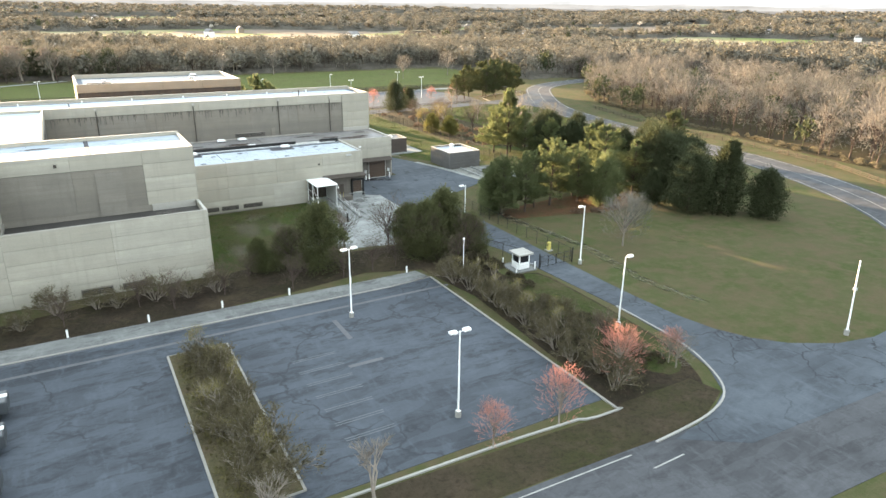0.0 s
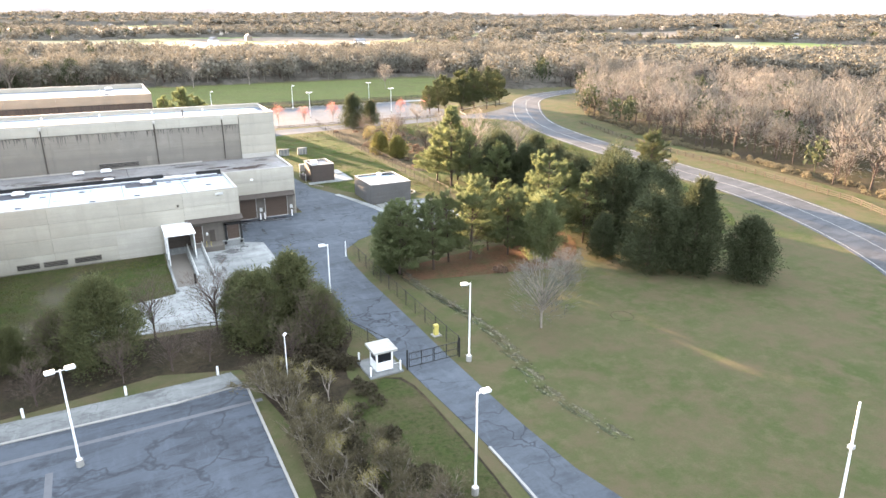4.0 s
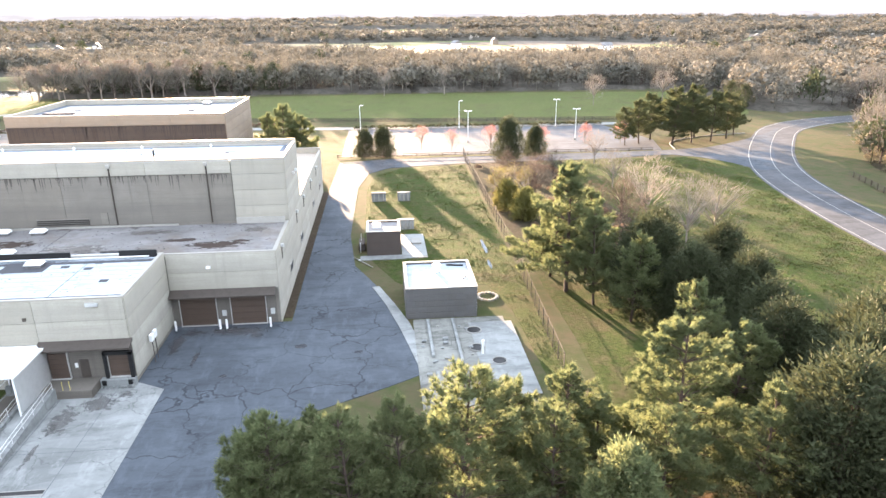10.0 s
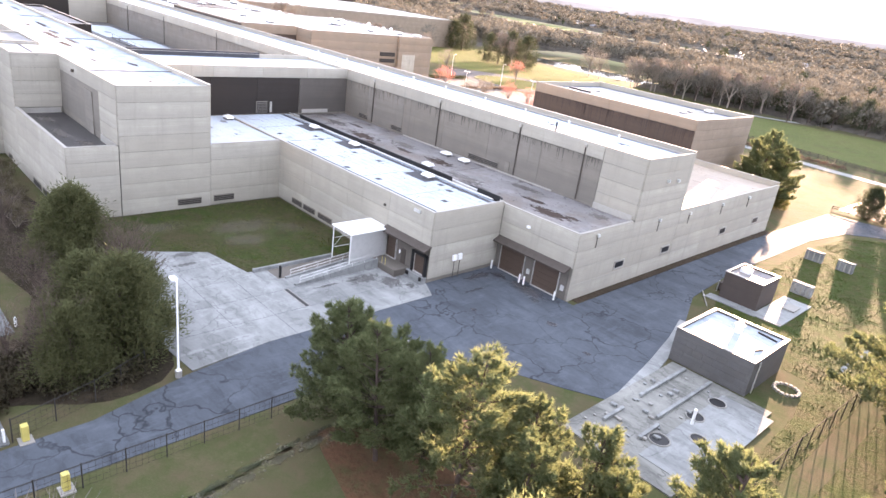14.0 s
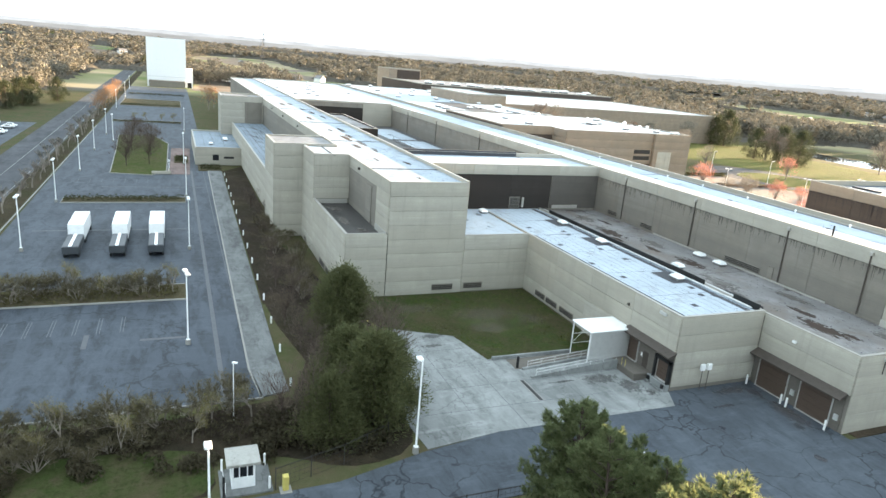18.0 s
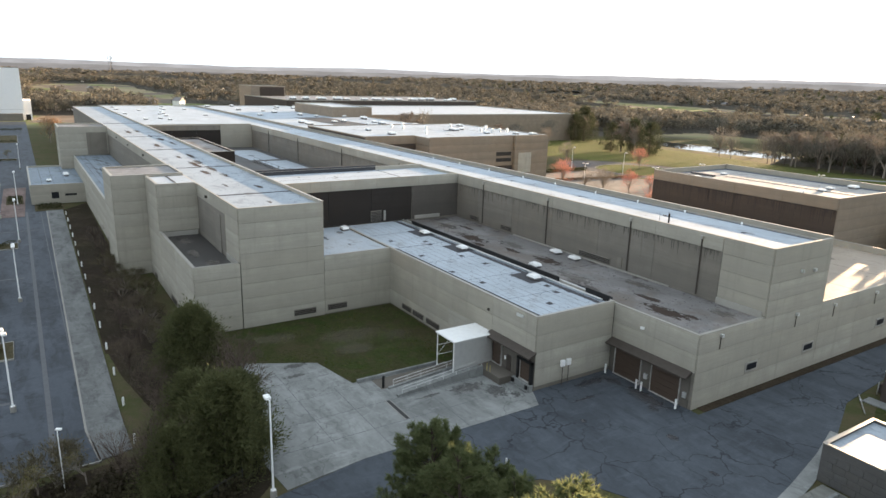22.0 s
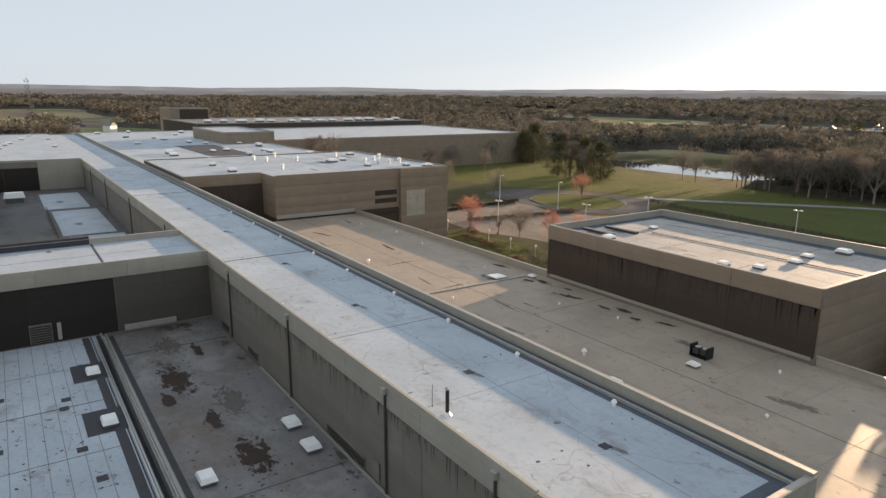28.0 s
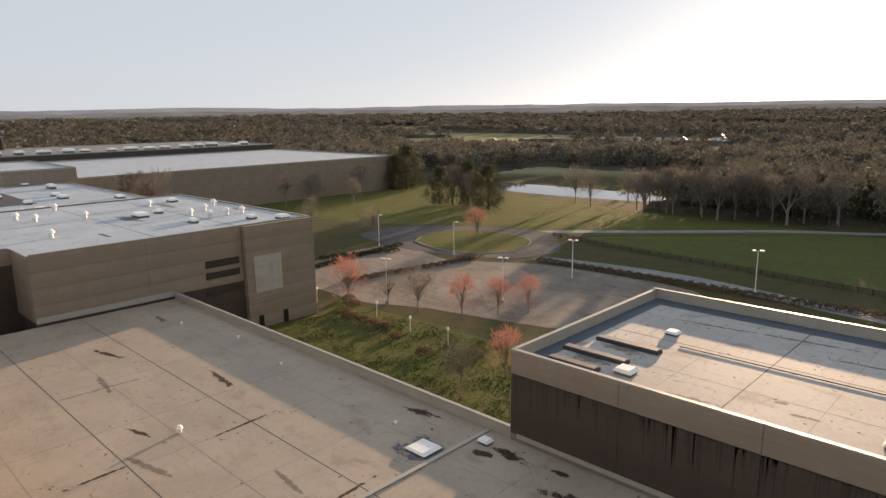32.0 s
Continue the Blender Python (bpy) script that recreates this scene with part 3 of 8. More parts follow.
# the loading wing in front of it
dock = mass("loading_wing", "low concrete loading wing with two brown doors", 4.5, X1, Y1, 159.0, 9.5, ROOF_GREY, (0.3, 0, 0, 0.3))
wall_panels(dock, "y", Y1 - 0.05, 61.95, X1, 4.75, 9.4, CONCRETE, 6.5, 2.33, 0.08)
wall_panels(dock, "x", X1 + 0.05, Y1, 159.0, 0, 9.4, CONCRETE, 6.45, 2.35, 0.08)
front = mass("front_wing", "low concrete wing with a patched white roof", 4.5, 61.8, 132.75, Y1 - 0.1, 9.8, ROOF_WHITE, (0.3, 0.25, 0, 0.3))
wall_panels(front, "x", 61.85, 132.75, Y1 - 0.2, 0.6, 9.7, CONCRETE, 6.7, 2.28, 0.08)
wall_panels(front, "y", 132.7, 24.0, 53.0, 0.2, 9.7, CONCRETE, 7.6, 2.38, 0.08)
wall_panels(front, "y", 132.7, 53.0, 61.8, 5.1, 9.7, CONCRETE, 8.8, 2.3, 0.08)
court = mass("court_wing", "low concrete wing closing the grass court", 4.5, 23.95, 120.75, 132.7, 9.8, ROOF_WHITE, (0, 0, 0, 0.3))
wall_panels(court, "x", 24.0, 120.75, 132.7, 0.2, 9.7, CONCRETE, 6.0, 2.38, 0.08)
# the south wing with its tower end
south = mass("south_wing", "long high concrete wing with a streaked white roof", -285, 24.05, 107.6, 120.7, 18.7, ROOF_STREAKED, (0.25, 0.6, 0.5, 0.4))
wall_panels(south, "x", 24.1, 107.6, 120.7, 0.1, 18.6, CONCRETE, 6.5, 2.31, 0.07)
wall_panels(south, "y", 107.55, 17.0, 24.05, 10.4, 18.6, CONCRETE, 7, 2.05, 0.1)
wall_panels(south, "y", 107.55, -1.5, 17.0, 16.4, 18.6, CONCRETE, 8, 2.2, 0.1)
wall_panels(south, "y", 107.55, -1.5, 17.0, 10.4, 16.4, CONCRETE_STAINED, 8, 6.0, 0.04)
wall_panels(south, "y", 107.55, -133, -13, 16.4, 18.6, CONCRETE, 7.6, 2.2, 0.1)
wall_panels(south, "y", 107.55, -133, -38, 9.6, 16.4, CONCRETE_STAINED, 7.6, 6.8, 0.04)
terrace = mass("terrace_block", "concrete block with a sunken dark roof terrace", -1.5, 24.05, 100.9, 107.5, 10.4, ROOF_DARK, (1.0, 0, 0, 1.0))
wall_panels(terrace, "x", 24.1, 100.9, 107.5, 0.1, 10.3, CONCRETE, 6.6, 2.05, 0.07)
wall_panels(terrace, "y", 100.85, -1.5, 24.05, 0.1, 10.3, CONCRETE, 8.5, 2.05, 0.07)
stair = mass("stair_tower", "concrete stair tower beside the terrace", -12.8, -1.5, 100.9, 107.5, 18.7, ROOF_WHITE, (0.3, 0, 0.3, 0.3))
wall_panels(stair, "x", -1.45, 100.9, 107.5, 10.4, 18.6, CONCRETE, 6.6, 2.05, 0.07)
wall_panels(stair, "y", 100.85, -12.8, -1.5, 0.1, 18.6, CONCRETE, 5.7, 2.31, 0.07)
fin = mass("corner_tower", "tall plain concrete corner tower", -26, -12.9, 95.2, 107.5, 18.9, ROOF_GREY, (0.3, 0.3, 0.3, 0.3))
wall_panels(fin, "x", -12.85, 95.2, 100.8, 0.1, 18.8, CONCRETE, 5.6, 2.34, 0.07)
wall_panels(fin, "y", 95.15, -26, -12.9, 0.1, 18.8, CONCRETE, 6.6, 2.34, 0.07)
low = mass("low_south_wing", "low concrete wing with a patched pale roof", -133, -37.5, 96.6, 107.5, 9.6, ROOF_BLUE, (0.3, 0, 0, 0.3))
wall_panels(low, "y", 96.55, -133, -37.5, 0.1, 9.5, CONCRETE, 7.9, 2.35, 0.07)
wall_panels(low, "x", -37.45, 96.6, 107.5, 0.1, 9.5, CONCRETE, 5.5, 2.35, 0.07)
far_fin = mass("far_corner_tower", "tall plain concrete corner tower", -150, -133.2, 93, 107.5, 18.9, ROOF_GREY)
wall_panels(far_fin, "x", -133.1, 93, 107.5, 0.1, 18.8, CONCRETE, 7, 2.34, 0.07)
wall_panels(far_fin, "y", 92.95, -150, -133.2, 0.1, 18.8, CONCRETE, 8, 2.34, 0.07)
lobby = mass("entrance_pavilion", "low concrete entrance pavilion with a pale roof", -140, -96.5, 83, 96.5, 5.6, ROOF_BLUE, (0.5, 0, 0.5, 0.5))
wall_panels(lobby, "x", -96.45, 83, 96.5, 0.1, 5.5, CONCRETE, 6.7, 2.7, 0.07)
wall_panels(lobby, "y", 82.95, -140, -96.5, 0.1, 5.5, CONCRETE, 7, 2.7, 0.07)
# links between the two high wings
link = mass("link_wing", "high link wing with black wall panels", -10.4, 4.45, 120.75, 159.0, 18.6, ROOF_WHITE, (0, 0, 0.8, 0.25))
wall_panels(link, "x", 4.5, 120.75, 159.0, 16.5, 18.5, CONCRETE, 6.4, 2.0, 0.1)
wall_panels(link, "x", 4.5, 120.75, 147.8, 9.7, 16.5, CONCRETE_DARK, 6.8, 6.8, 0.05)
wall_panels(link, "x", 4.5, 147.9, 159.0, 9.7, 16.5, CONCRETE_DUSKY, 5.5, 6.8, 0.05)
inner = mass("inner_court_roof", "low inner roof with dark and pale patches", -140, -10.5, 120.75, 159.0, 9.7, ROOF_INNER, (0, 0, 0, 0.1))
blackbox = mass("plant_room", "black panelled rooftop plant room", -118, -74, 120.8, 134, 15.8, ROOF_GREY, (0.5, 0.5, 0.5, 0.5), CONCRETE_DARK, 9.6, CONCRETE_DARK)
link2 = mass("far_link_wing", "high far link wing with dark wall panels", -296, -141, 120.75, 159.0, 18.7, ROOF_WHITE, (0, 0, 0.5, 0.5))
wall_panels(link2, "x", -140.95, 120.75, 147, 9.7, 16.5, CONCRETE_DARK, 6.8, 6.8, 0.05)
wall_panels(link2, "x", -140.95, 147.1, 159, 9.7, 18.5, CONCRETE, 6, 8.8, 0.05)
# the tan annex behind the hall
annex = mass("annex", "low wide annex with a tan flat roof", -59.5, X1, 172.45, 211.8, 9.9, ROOF_TAN, (0, 1.15, 0, 0.55))
wall_panels(annex, "x", X1 + 0.05, 172.45, 211.8, 0, 9.5, CONCRETE, 6.55, 2.37, 0.07)
west = mass("west_block", "brown stained concrete block with a pale flat roof", 12.2, 55.8, 211.3, 239.2, 17.8, m_roof("west_roof_membrane", (0.54, 0.52, 0.49), (0.2, 0.17, 0.15), 0.5, 0.8), (1.1, 1.2, 1.1, 1.1))
wall_panels(west, "y", 211.25, 12.2, 55.8, 15.5, 17.7, CONCRETE_TAN, 7.3, 2.2, 0.12)
wall_panels(west, "y", 211.25, 12.2, 55.8, 9.6, 15.45, CONCRETE_BROWN, 7.3, 5.9, 0.05)
wall_panels(west, "x", 55.85, 211.3, 239.2, 0.1, 17.7, CONCRETE_TAN, 7, 2.2, 0.08)
wall_panels(west, "x", 12.15, 211.3, 239.2, 0.1, 17.7, CONCRETE_TAN, 7, 2.2, 0.08)
office = mass("office_block", "tan concrete office block with rooftop vents", -116, -59.6, 190.9, 239.2, 19.6, ROOF_WHITE, (0, 0.3, 0.3, 0.3), CONCRETE_BROWN, fascia=CONCRETE_TAN)
wall_panels(office, "x", -59.55, 190.9, 224.4, 9.5, 19.5, CONCRETE_TAN, 11, 2.5, 0.08)
wall_panels(office, "x", -59.0, 224.5, 239.2, 0.1, 19.5, CONCRETE_TAN, 7.3, 2.45, 0.6)
wall_panels(office, "y", 190.85, -68, -59.6, 9.5, 19.5, CONCRETE_TAN, 8.4, 2.5, 0.08)
wall_panels(office, "y", 239.25, -116, -59.6, 0.1, 19.5, CONCRETE_TAN, 8, 2.45, 0.08)
office2 = mass("office_link", "tan roof joining the offices to the hall", -116, -68, 172.45, 190.85, 19.6, ROOF_WHITE, (0.3, 0, 0.3, 0.3), CONCRETE_BROWN, fascia=CONCRETE_TAN)
wall_panels(office2, "x", -67.95, 172.5, 190.8, 17, 19.5, CONCRETE_TAN, 9, 2.5, 0.1)
wall_panels(office2, "x", -67.95, 172.5, 190.8, 9.5, 17, CONCRETE_BROWN, 9, 7.5, 0.04)
# farther wings
back = mass("back_wing", "wide low far wing with a white roof", -330, -116.5, 172.45, 240, 17.0, ROOF_WHITE, (0, 0.3, 0.3, 0.3))
b1 = mass("far_block", "far tan concrete block", -262, -206, 221, 243.5, 22, ROOF_WHITE, core=CONCRETE_TAN)
b2 = mass("far_long_block", "far long tan block with a white roof", -330, -214, 243.6, 400, 17.5, ROOF_WHITE, core=CONCRETE_TAN)
b3 = mass("far_rear_block", "far rear block with rooftop units", -430, -330.5, 240, 400, 21, ROOF_GREY, core=CONCRETE_BROWN)
b4 = mass("far_penthouse", "far tan penthouse with a dark panel", -455, -421, 243, 271, 28.5, ROOF_GREY, core=CONCRETE_TAN)
white = mass("white_storage_tower", "tall windowless white metal-clad storage building", -505, -460, 58.5, 87, 37, ROOF_WHITE, (0.3, 0.3, 0.3, 0.3), WHITE, fascia=WHITE)


# ---- trees ----
class Soup:
    """Triangles and quads gathered as plain lists, for one mesh."""

    def __init__(self):
        self.v, self.f = [], []

    def limb(self, a, b, r0, r1, n=4):
        d = (b - a).normalized()
        u = d.orthogonal().normalized()
        w = d.cross(u)
        k = len(self.v)
        for p, r in ((a, r0), (b, r1)):
            for i in range(n):
                t = 2 * math.pi * i / n
                self.v.append(p + (u * math.cos(t) + w * math.sin(t)) * r)
        for i in range(n):
            j = (i + 1) % n
            self.f.append((k + i, k + j, k + n + j, k + n + i))

    def leaf(self, p, size, rnd, lean=0.0, wide=0.4):
        """A small bent leaf spray of two triangles."""
        d = Vector((rnd.uniform(-1, 1), rnd.uniform(-1, 1), rnd.uniform(-0.6, 0.9) + lean)).normalized()
        s = d.orthogonal().normalized()
        s.rotate(Matrix.Rotation(rnd.uniform(0, 6.28), 3, d))
        k = len(self.v)
        self.v += [p - s * size * wide, p + d * size, p + s * size * wide, p - d * size * 0.35 + s.cross(d) * size * 0.2]
        self.f += [(k, k + 2, k + 1), (k, k + 3, k + 2)]

    def blade(self, a, b, w, rnd):
        """A thin twig as one narrow triangle."""
        s = (b - a).orthogonal().normalized()
        s.rotate(Matrix.Rotation(rnd.uniform(0, 6.28), 3, (b - a).normalized()))
        k = len(self.v)
        self.v += [a - s * w, a + s * w, b]
        self.f += [(k, k + 1, k + 2)]

    def mesh(self, name, material):
        me = bpy.data.meshes.new(name)
        me.from_pydata([tuple(p) for p in self.v], [], self.f)
        me.materials.append(material)
        return me

    def arrays(self):
        return np.array([tuple(p) for p in self.v], dtype=np.float32), self.f


def grow(s, tips, p, d, length, r, depth, rnd, spread=0.55, up=0.25):
    """A branching limb: splits until depth runs out; tips collects the ends."""
    q = p + d * length
    s.limb(p, q, r, r * 0.68, 5 if depth > 3 else 3)
    if depth == 0:
        tips.append((q, d))
        return
    for k in range(rnd.choice((2, 3, 3))):
        e = (d + Vector((rnd.gauss(0, spread), rnd.gauss(0, spread), rnd.gauss(up, 0.2)))).normalized()
        grow(s, tips, p + d * length * rnd.uniform(0.6, 1.0), e, length * rnd.uniform(0.62, 0.82), r * 0.6, depth - 1, rnd, spread, up)


def bare_tree(seed, h=10.0, depth=5, twigs=3):
    """Wood and twigs of a leafless tree, h high."""
    rnd = random.Random(seed)
    wood, fine, tips = Soup(), Soup(), []
    trunk = h * rnd.uniform(0.16, 0.24)
    grow(wood, tips, Vector((0, 0, -0.1)), Vector((rnd.gauss(0, 0.04), rnd.gauss(0, 0.04), 1)).normalized(), trunk + 0.1, h * 0.016, depth, rnd, 0.5, 0.22)
    top = max(q.z for q, _ in tips)
    k = h / top
    for s in (wood,):
        s.v = [Vector((p.x * k, p.y * k, p.z * k if p.z > 0 else p.z)) for p in s.v]
    for q, d in tips:
        q = q * k
        for _ in range(twigs):
            e = (d + Vector((rnd.gauss(0, 0.6), rnd.gauss(0, 0.6), rnd.gauss(0.15, 0.4)))).normalized()
            fine.blade(q - d * rnd.uniform(0, 0.5), q + e * rnd.uniform(0.4, 1.0) * h * 0.09, h * 0.0034, rnd)
    return wood, fine, [(q * k, d) for q, d in tips]


def pine_tree(seed, h=12.0, spread=4.2, full=1.0):
    """A white pine: straight trunk, whorls of rising limbs, and needle tufts on side twigs in loose plates with gaps between."""
    rnd = random.Random(seed)
    wood, green = Soup(), Soup()
    lean = Vector((rnd.gauss(0, 0.03), rnd.gauss(0, 0.03), 1))
    for i in range(6):
        wood.limb(lean * (h * i / 6) if i else Vector((0, 0, -0.1)), lean * (h * (i + 1) / 6), h * 0.017 * (1 - i / 7), h * 0.017 * (1 - (i + 1) / 7), 7)
    z = h * 0.17
    while z < h * 0.985:
        f = z / h
        reach = spread * min(1.0, 0.62 + 1.9 * f) * (1 - f) ** 0.75 * rnd.uniform(0.78, 1.12) + 0.25
        for a in range(rnd.randint(5, 8)):
            t = rnd.uniform(0, 6.28)
            L = reach * rnd.uniform(0.7, 1.12)
            out, side = Vector((math.cos(t), math.sin(t), 0)), Vector((-math.sin(t), math.cos(t), 0))
            base = lean * z
            end = base + out * L + Vector((0, 0, L * (rnd.uniform(0.0, 0.3) + 0.55 * f)))
            wood.limb(base, end, h * 0.004, h * 0.0012, 3)
            for j in range(int((5 + 8.5 * L) * full)):
                u = 0.2 + 0.84 * rnd.random() ** 0.65
                k = rnd.uniform(-1, 1) * (0.12 + 0.42 * L * (1.08 - u))
                p = base + (end - base) * u + side * k + Vector((0, 0, rnd.gauss(0.12, 0.2)))
                aim = out * 0.55 + side * (0.8 if k > 0 else -0.8) * min(1, abs(k)) + Vector((0, 0, 0.55))
                for _ in range(10):
                    d = (aim + Vector((rnd.gauss(0, 0.5), rnd.gauss(0, 0.5), rnd.gauss(0, 0.4)))).normalized()
                    green.blade(p - d * 0.08, p + d * rnd.uniform(0.3, 0.55), rnd.uniform(0.028, 0.055), rnd)
        z += h * rnd.uniform(0.05, 0.08)
    return wood, green


def cedar_tree(seed, h=10.0, w=3.6, full=1.0, shape=0.5):
    """A dense dark evergreen, leafy to the ground, built of many lobes of rising sprays so that its outline is lumpy and broken."""
    rnd = random.Random(seed)
    wood, green = Soup(), Soup()
    wood.limb(Vector((0, 0, -0.1)), Vector((0, 0, h * 0.85)), h * 0.02, h * 0.004, 6)
    n = int(120 * full)
    for i in range(n):
        f = (i + rnd.random()) / n
        t = i * 2.4 + rnd.uniform(-0.7, 0.7)
        out = Vector((math.cos(t), math.sin(t), 0))
        r = w * (1 - f) ** shape * (0.6 + 0.4 * min(1, f * 4)) * rnd.uniform(0.25, 1.02)
        c = out * r + Vector((0, 0, h * (0.05 + 0.87 * f + rnd.uniform(-0.03, 0.03))))
        size = w * rnd.uniform(0.11, 0.27) * (1.15 - 0.5 * f)
        tall, along_x = rnd.uniform(0.8, 1.7), rnd.uniform(0.7, 1.3)
        wood.limb(Vector((0, 0, max(0.1, c.z - 0.25 * r))), c, h * 0.004, h * 0.001, 3)
        for j in range(150):
            d = Vector((rnd.gauss(0, along_x), rnd.gauss(0, 1 / along_x), rnd.gauss(0, tall))) * size * 0.55
            e = (out * rnd.uniform(0.1, 0.9) + d * 0.4 + Vector((rnd.gauss(0, 0.45), rnd.gauss(0, 0.45), rnd.uniform(0.1, 0.9)))).normalized()
            green.blade(c + d, c + d + e * rnd.uniform(0.25, 0.52), rnd.uniform(0.045, 0.085), rnd)
    return wood, green


def tree_thing(name, wood, green, bark, leaf, label, category="tree", crown="crown", group=""):
    t = thing(name, (0, 0, 0), label, category, group)
    for nm, s, mat in (("trunk", wood, bark), (crown, green, leaf)):
        if s.v:
            ob = new(nm, s.mesh(nm, mat))
            ob.parent = t
    return t


def plant(proto, places, rnd, ref):
    """Copies of a prototype at (x, y, height); the first stands at the first place."""
    for i, (x, y, h) in enumerate(places):
        k = h / ref
        m = Matrix.Translation((x, y, 0)) @ Matrix.Rotation(rnd.uniform(0, 6.28), 4, "Z") @ Matrix.Diagonal((k * rnd.uniform(0.9, 1.1), k * rnd.uniform(0.9, 1.1), k, 1))
        if i == 0:
            proto.matrix_basis = m
        else:
            c = copy_thing(proto, Matrix.Identity(4))
            c.matrix_basis = m


rt = random.Random(5)
pineA = tree_thing("pine_tree", *pine_tree(1, 12, 6.0, 1.35), BARK_DARK, NEEDLES, "green white pine with loose layered needles", group="pines by the drive")
plant(pineA, [(80.2, 107, 11.6), (93, 107.7, 13.4), (107.5, 106.5, 10)], rt, 12)
pineB = tree_thing("pine_tree", *pine_tree(2, 12, 5.4, 1.35), BARK_DARK, NEEDLES, "green white pine with loose layered needles", group="pines by the drive")
# The last pine is added behind the west block to shade the annex roof.
plant(pineB, [(85.6, 106.2, 12), (97.7, 110, 11), (89.2, 108, 11.4), (101.6, 110.8, 11), (116.5, 123, 12.5), (115.4, 147, 13), (118.5, 141.5, 11.5), (112.2, 157.5, 12.5), (118, 117, 11.5), (64.4, 229, 16.5), (68.2, 231, 14), (60.8, 234, 14)], rt, 12)
pineC = tree_thing("pine_tree", *pine_tree(3, 12, 5.2, 1.3), BARK_DARK, NEEDLES, "slender green white pine with a bare lower trunk", group="pines by the drive")
plant(pineC, [(99.6, 106.8, 10.8), (83, 110, 9.5), (104, 110.5, 9.5)], rt, 12)
pineE = tree_thing("pine_tree", *pine_tree(7, 16, 8.0, 1.9), BARK_DARK, NEEDLES, "tall broad white pine standing above the others", group="pines by the drive")
plant(pineE, [(113, 151.8, 18), (110.5, 111, 14.8), (114.5, 106, 12), (117, 156, 13)], rt, 16)
pineF = tree_thing("pine_tree", *cedar_tree(12, 11, 4.4, 1.2, 0.4), BARK_DARK, NEEDLES, "round dense green pine among the others", group="pines by the drive")
plant(pineF, [(103.2, 102.8, 10.8), (79.2, 109.2, 9)], rt, 11)
cedA = tree_thing("cedar_tree", *cedar_tree(4, 12, 5.6, 1.4, 0.42), BARK_DARK, CEDAR, "dense dark green cedar, leafy to the ground", group="cedars on the lawn")
plant(cedA, [(119.5, 105, 15), (116, 91.8, 12.2), (121.4, 144.5, 13), (130.6, 144, 12), (125.5, 111, 14), (129.5, 116, 14), (124, 120, 12), (125, 151, 12), (122, 98, 12), (124.5, 138.5, 11), (129, 134, 11.5), (127, 127, 11), (131.5, 110, 12), (132.5, 121, 11), (128.5, 103, 12.5), (121.6, 241, 11.5), (130, 245.5, 8.5), (83.5, 249.2, 7.8), (88.6, 249, 8.6)], rt, 12)
cedB = tree_thing("cedar_tree", *cedar_tree(6, 11, 3.9, 1.1, 0.62), BARK_DARK, CEDAR, "pointed dark green cedar, leafy to the ground", group="cedars on the lawn")
plant(cedB, [(120.8, 87.4, 15.5), (157.5, 134.5, 9), (112.5, 98.5, 8)], rt, 11)
cedC = tree_thing("cedar_tree", *cedar_tree(9, 10, 5.2, 1.3, 0.38), BARK_DARK, CEDAR, "round dark cedar standing alone on the lawn", group="cedars on the lawn")
plant(cedC, [(126, 81.6, 9.8)], rt, 10)
pineD = tree_thing("pine_tree", *pine_tree(8, 12, 5.6, 1.1), BARK_DARK, DARK_NEEDLES, "broad green pine beside the back road", group="pines by the back road")
plant(pineD, [(155, 132.6, 12.6), (160, 258, 11), (165, 260, 13), (174, 257, 14.5), (181, 259, 15.5), (188, 261, 15), (195, 265, 14), (178, 265, 16), (186, 268, 16), (171, 266, 14), (200, 270, 13)], random.Random(12), 12)


# ---- woods: leafless trees by the hundred, joined by stand ----
def merged(name, protos, places, material, label, category="woodland", part_of=None):
    """One mesh from many turned and scaled copies of prototype triangle soups."""
    vs, loops, starts, base, count = [], [], [], 0, 0
    prep = []
    for s in protos:
        v, f = s.arrays()
        lens = np.array([len(q) for q in f])
        prep.append((v, np.concatenate([np.array(q) for q in f]), lens))
    all_l, all_n = [], []
    for i, x, y, z, h, w, turn in places:
        v, l, n = prep[i % len(prep)]
        c, sn = math.cos(turn), math.sin(turn)
        q = np.empty_like(v)
        q[:, 0] = (v[:, 0] * c - v[:, 1] * sn) * w + x
        q[:, 1] = (v[:, 0] * sn + v[:, 1] * c) * w + y
        q[:, 2] = v[:, 2] * h + z
        vs.append(q), all_l.append(l + base), all_n.append(n)
        base += len(v)
    V, L, N = np.concatenate(vs), np.concatenate(all_l), np.concatenate(all_n)
    me = bpy.data.meshes.new(name)
    me.vertices.add(len(V)), me.loops.add(len(L)), me.polygons.add(len(N))
    me.vertices.foreach_set("co", V.ravel())
    me.loops.foreach_set("vertex_index", L.astype(np.int32))
    me.polygons.foreach_set("loop_start", np.r_[0, np.cumsum(N)[:-1]].astype(np.int32))
    me.update(calc_edges=True)
    me.materials.append(material)
    ob = new(name, me)
    return tagged(ob, label, category, kind="stuff")


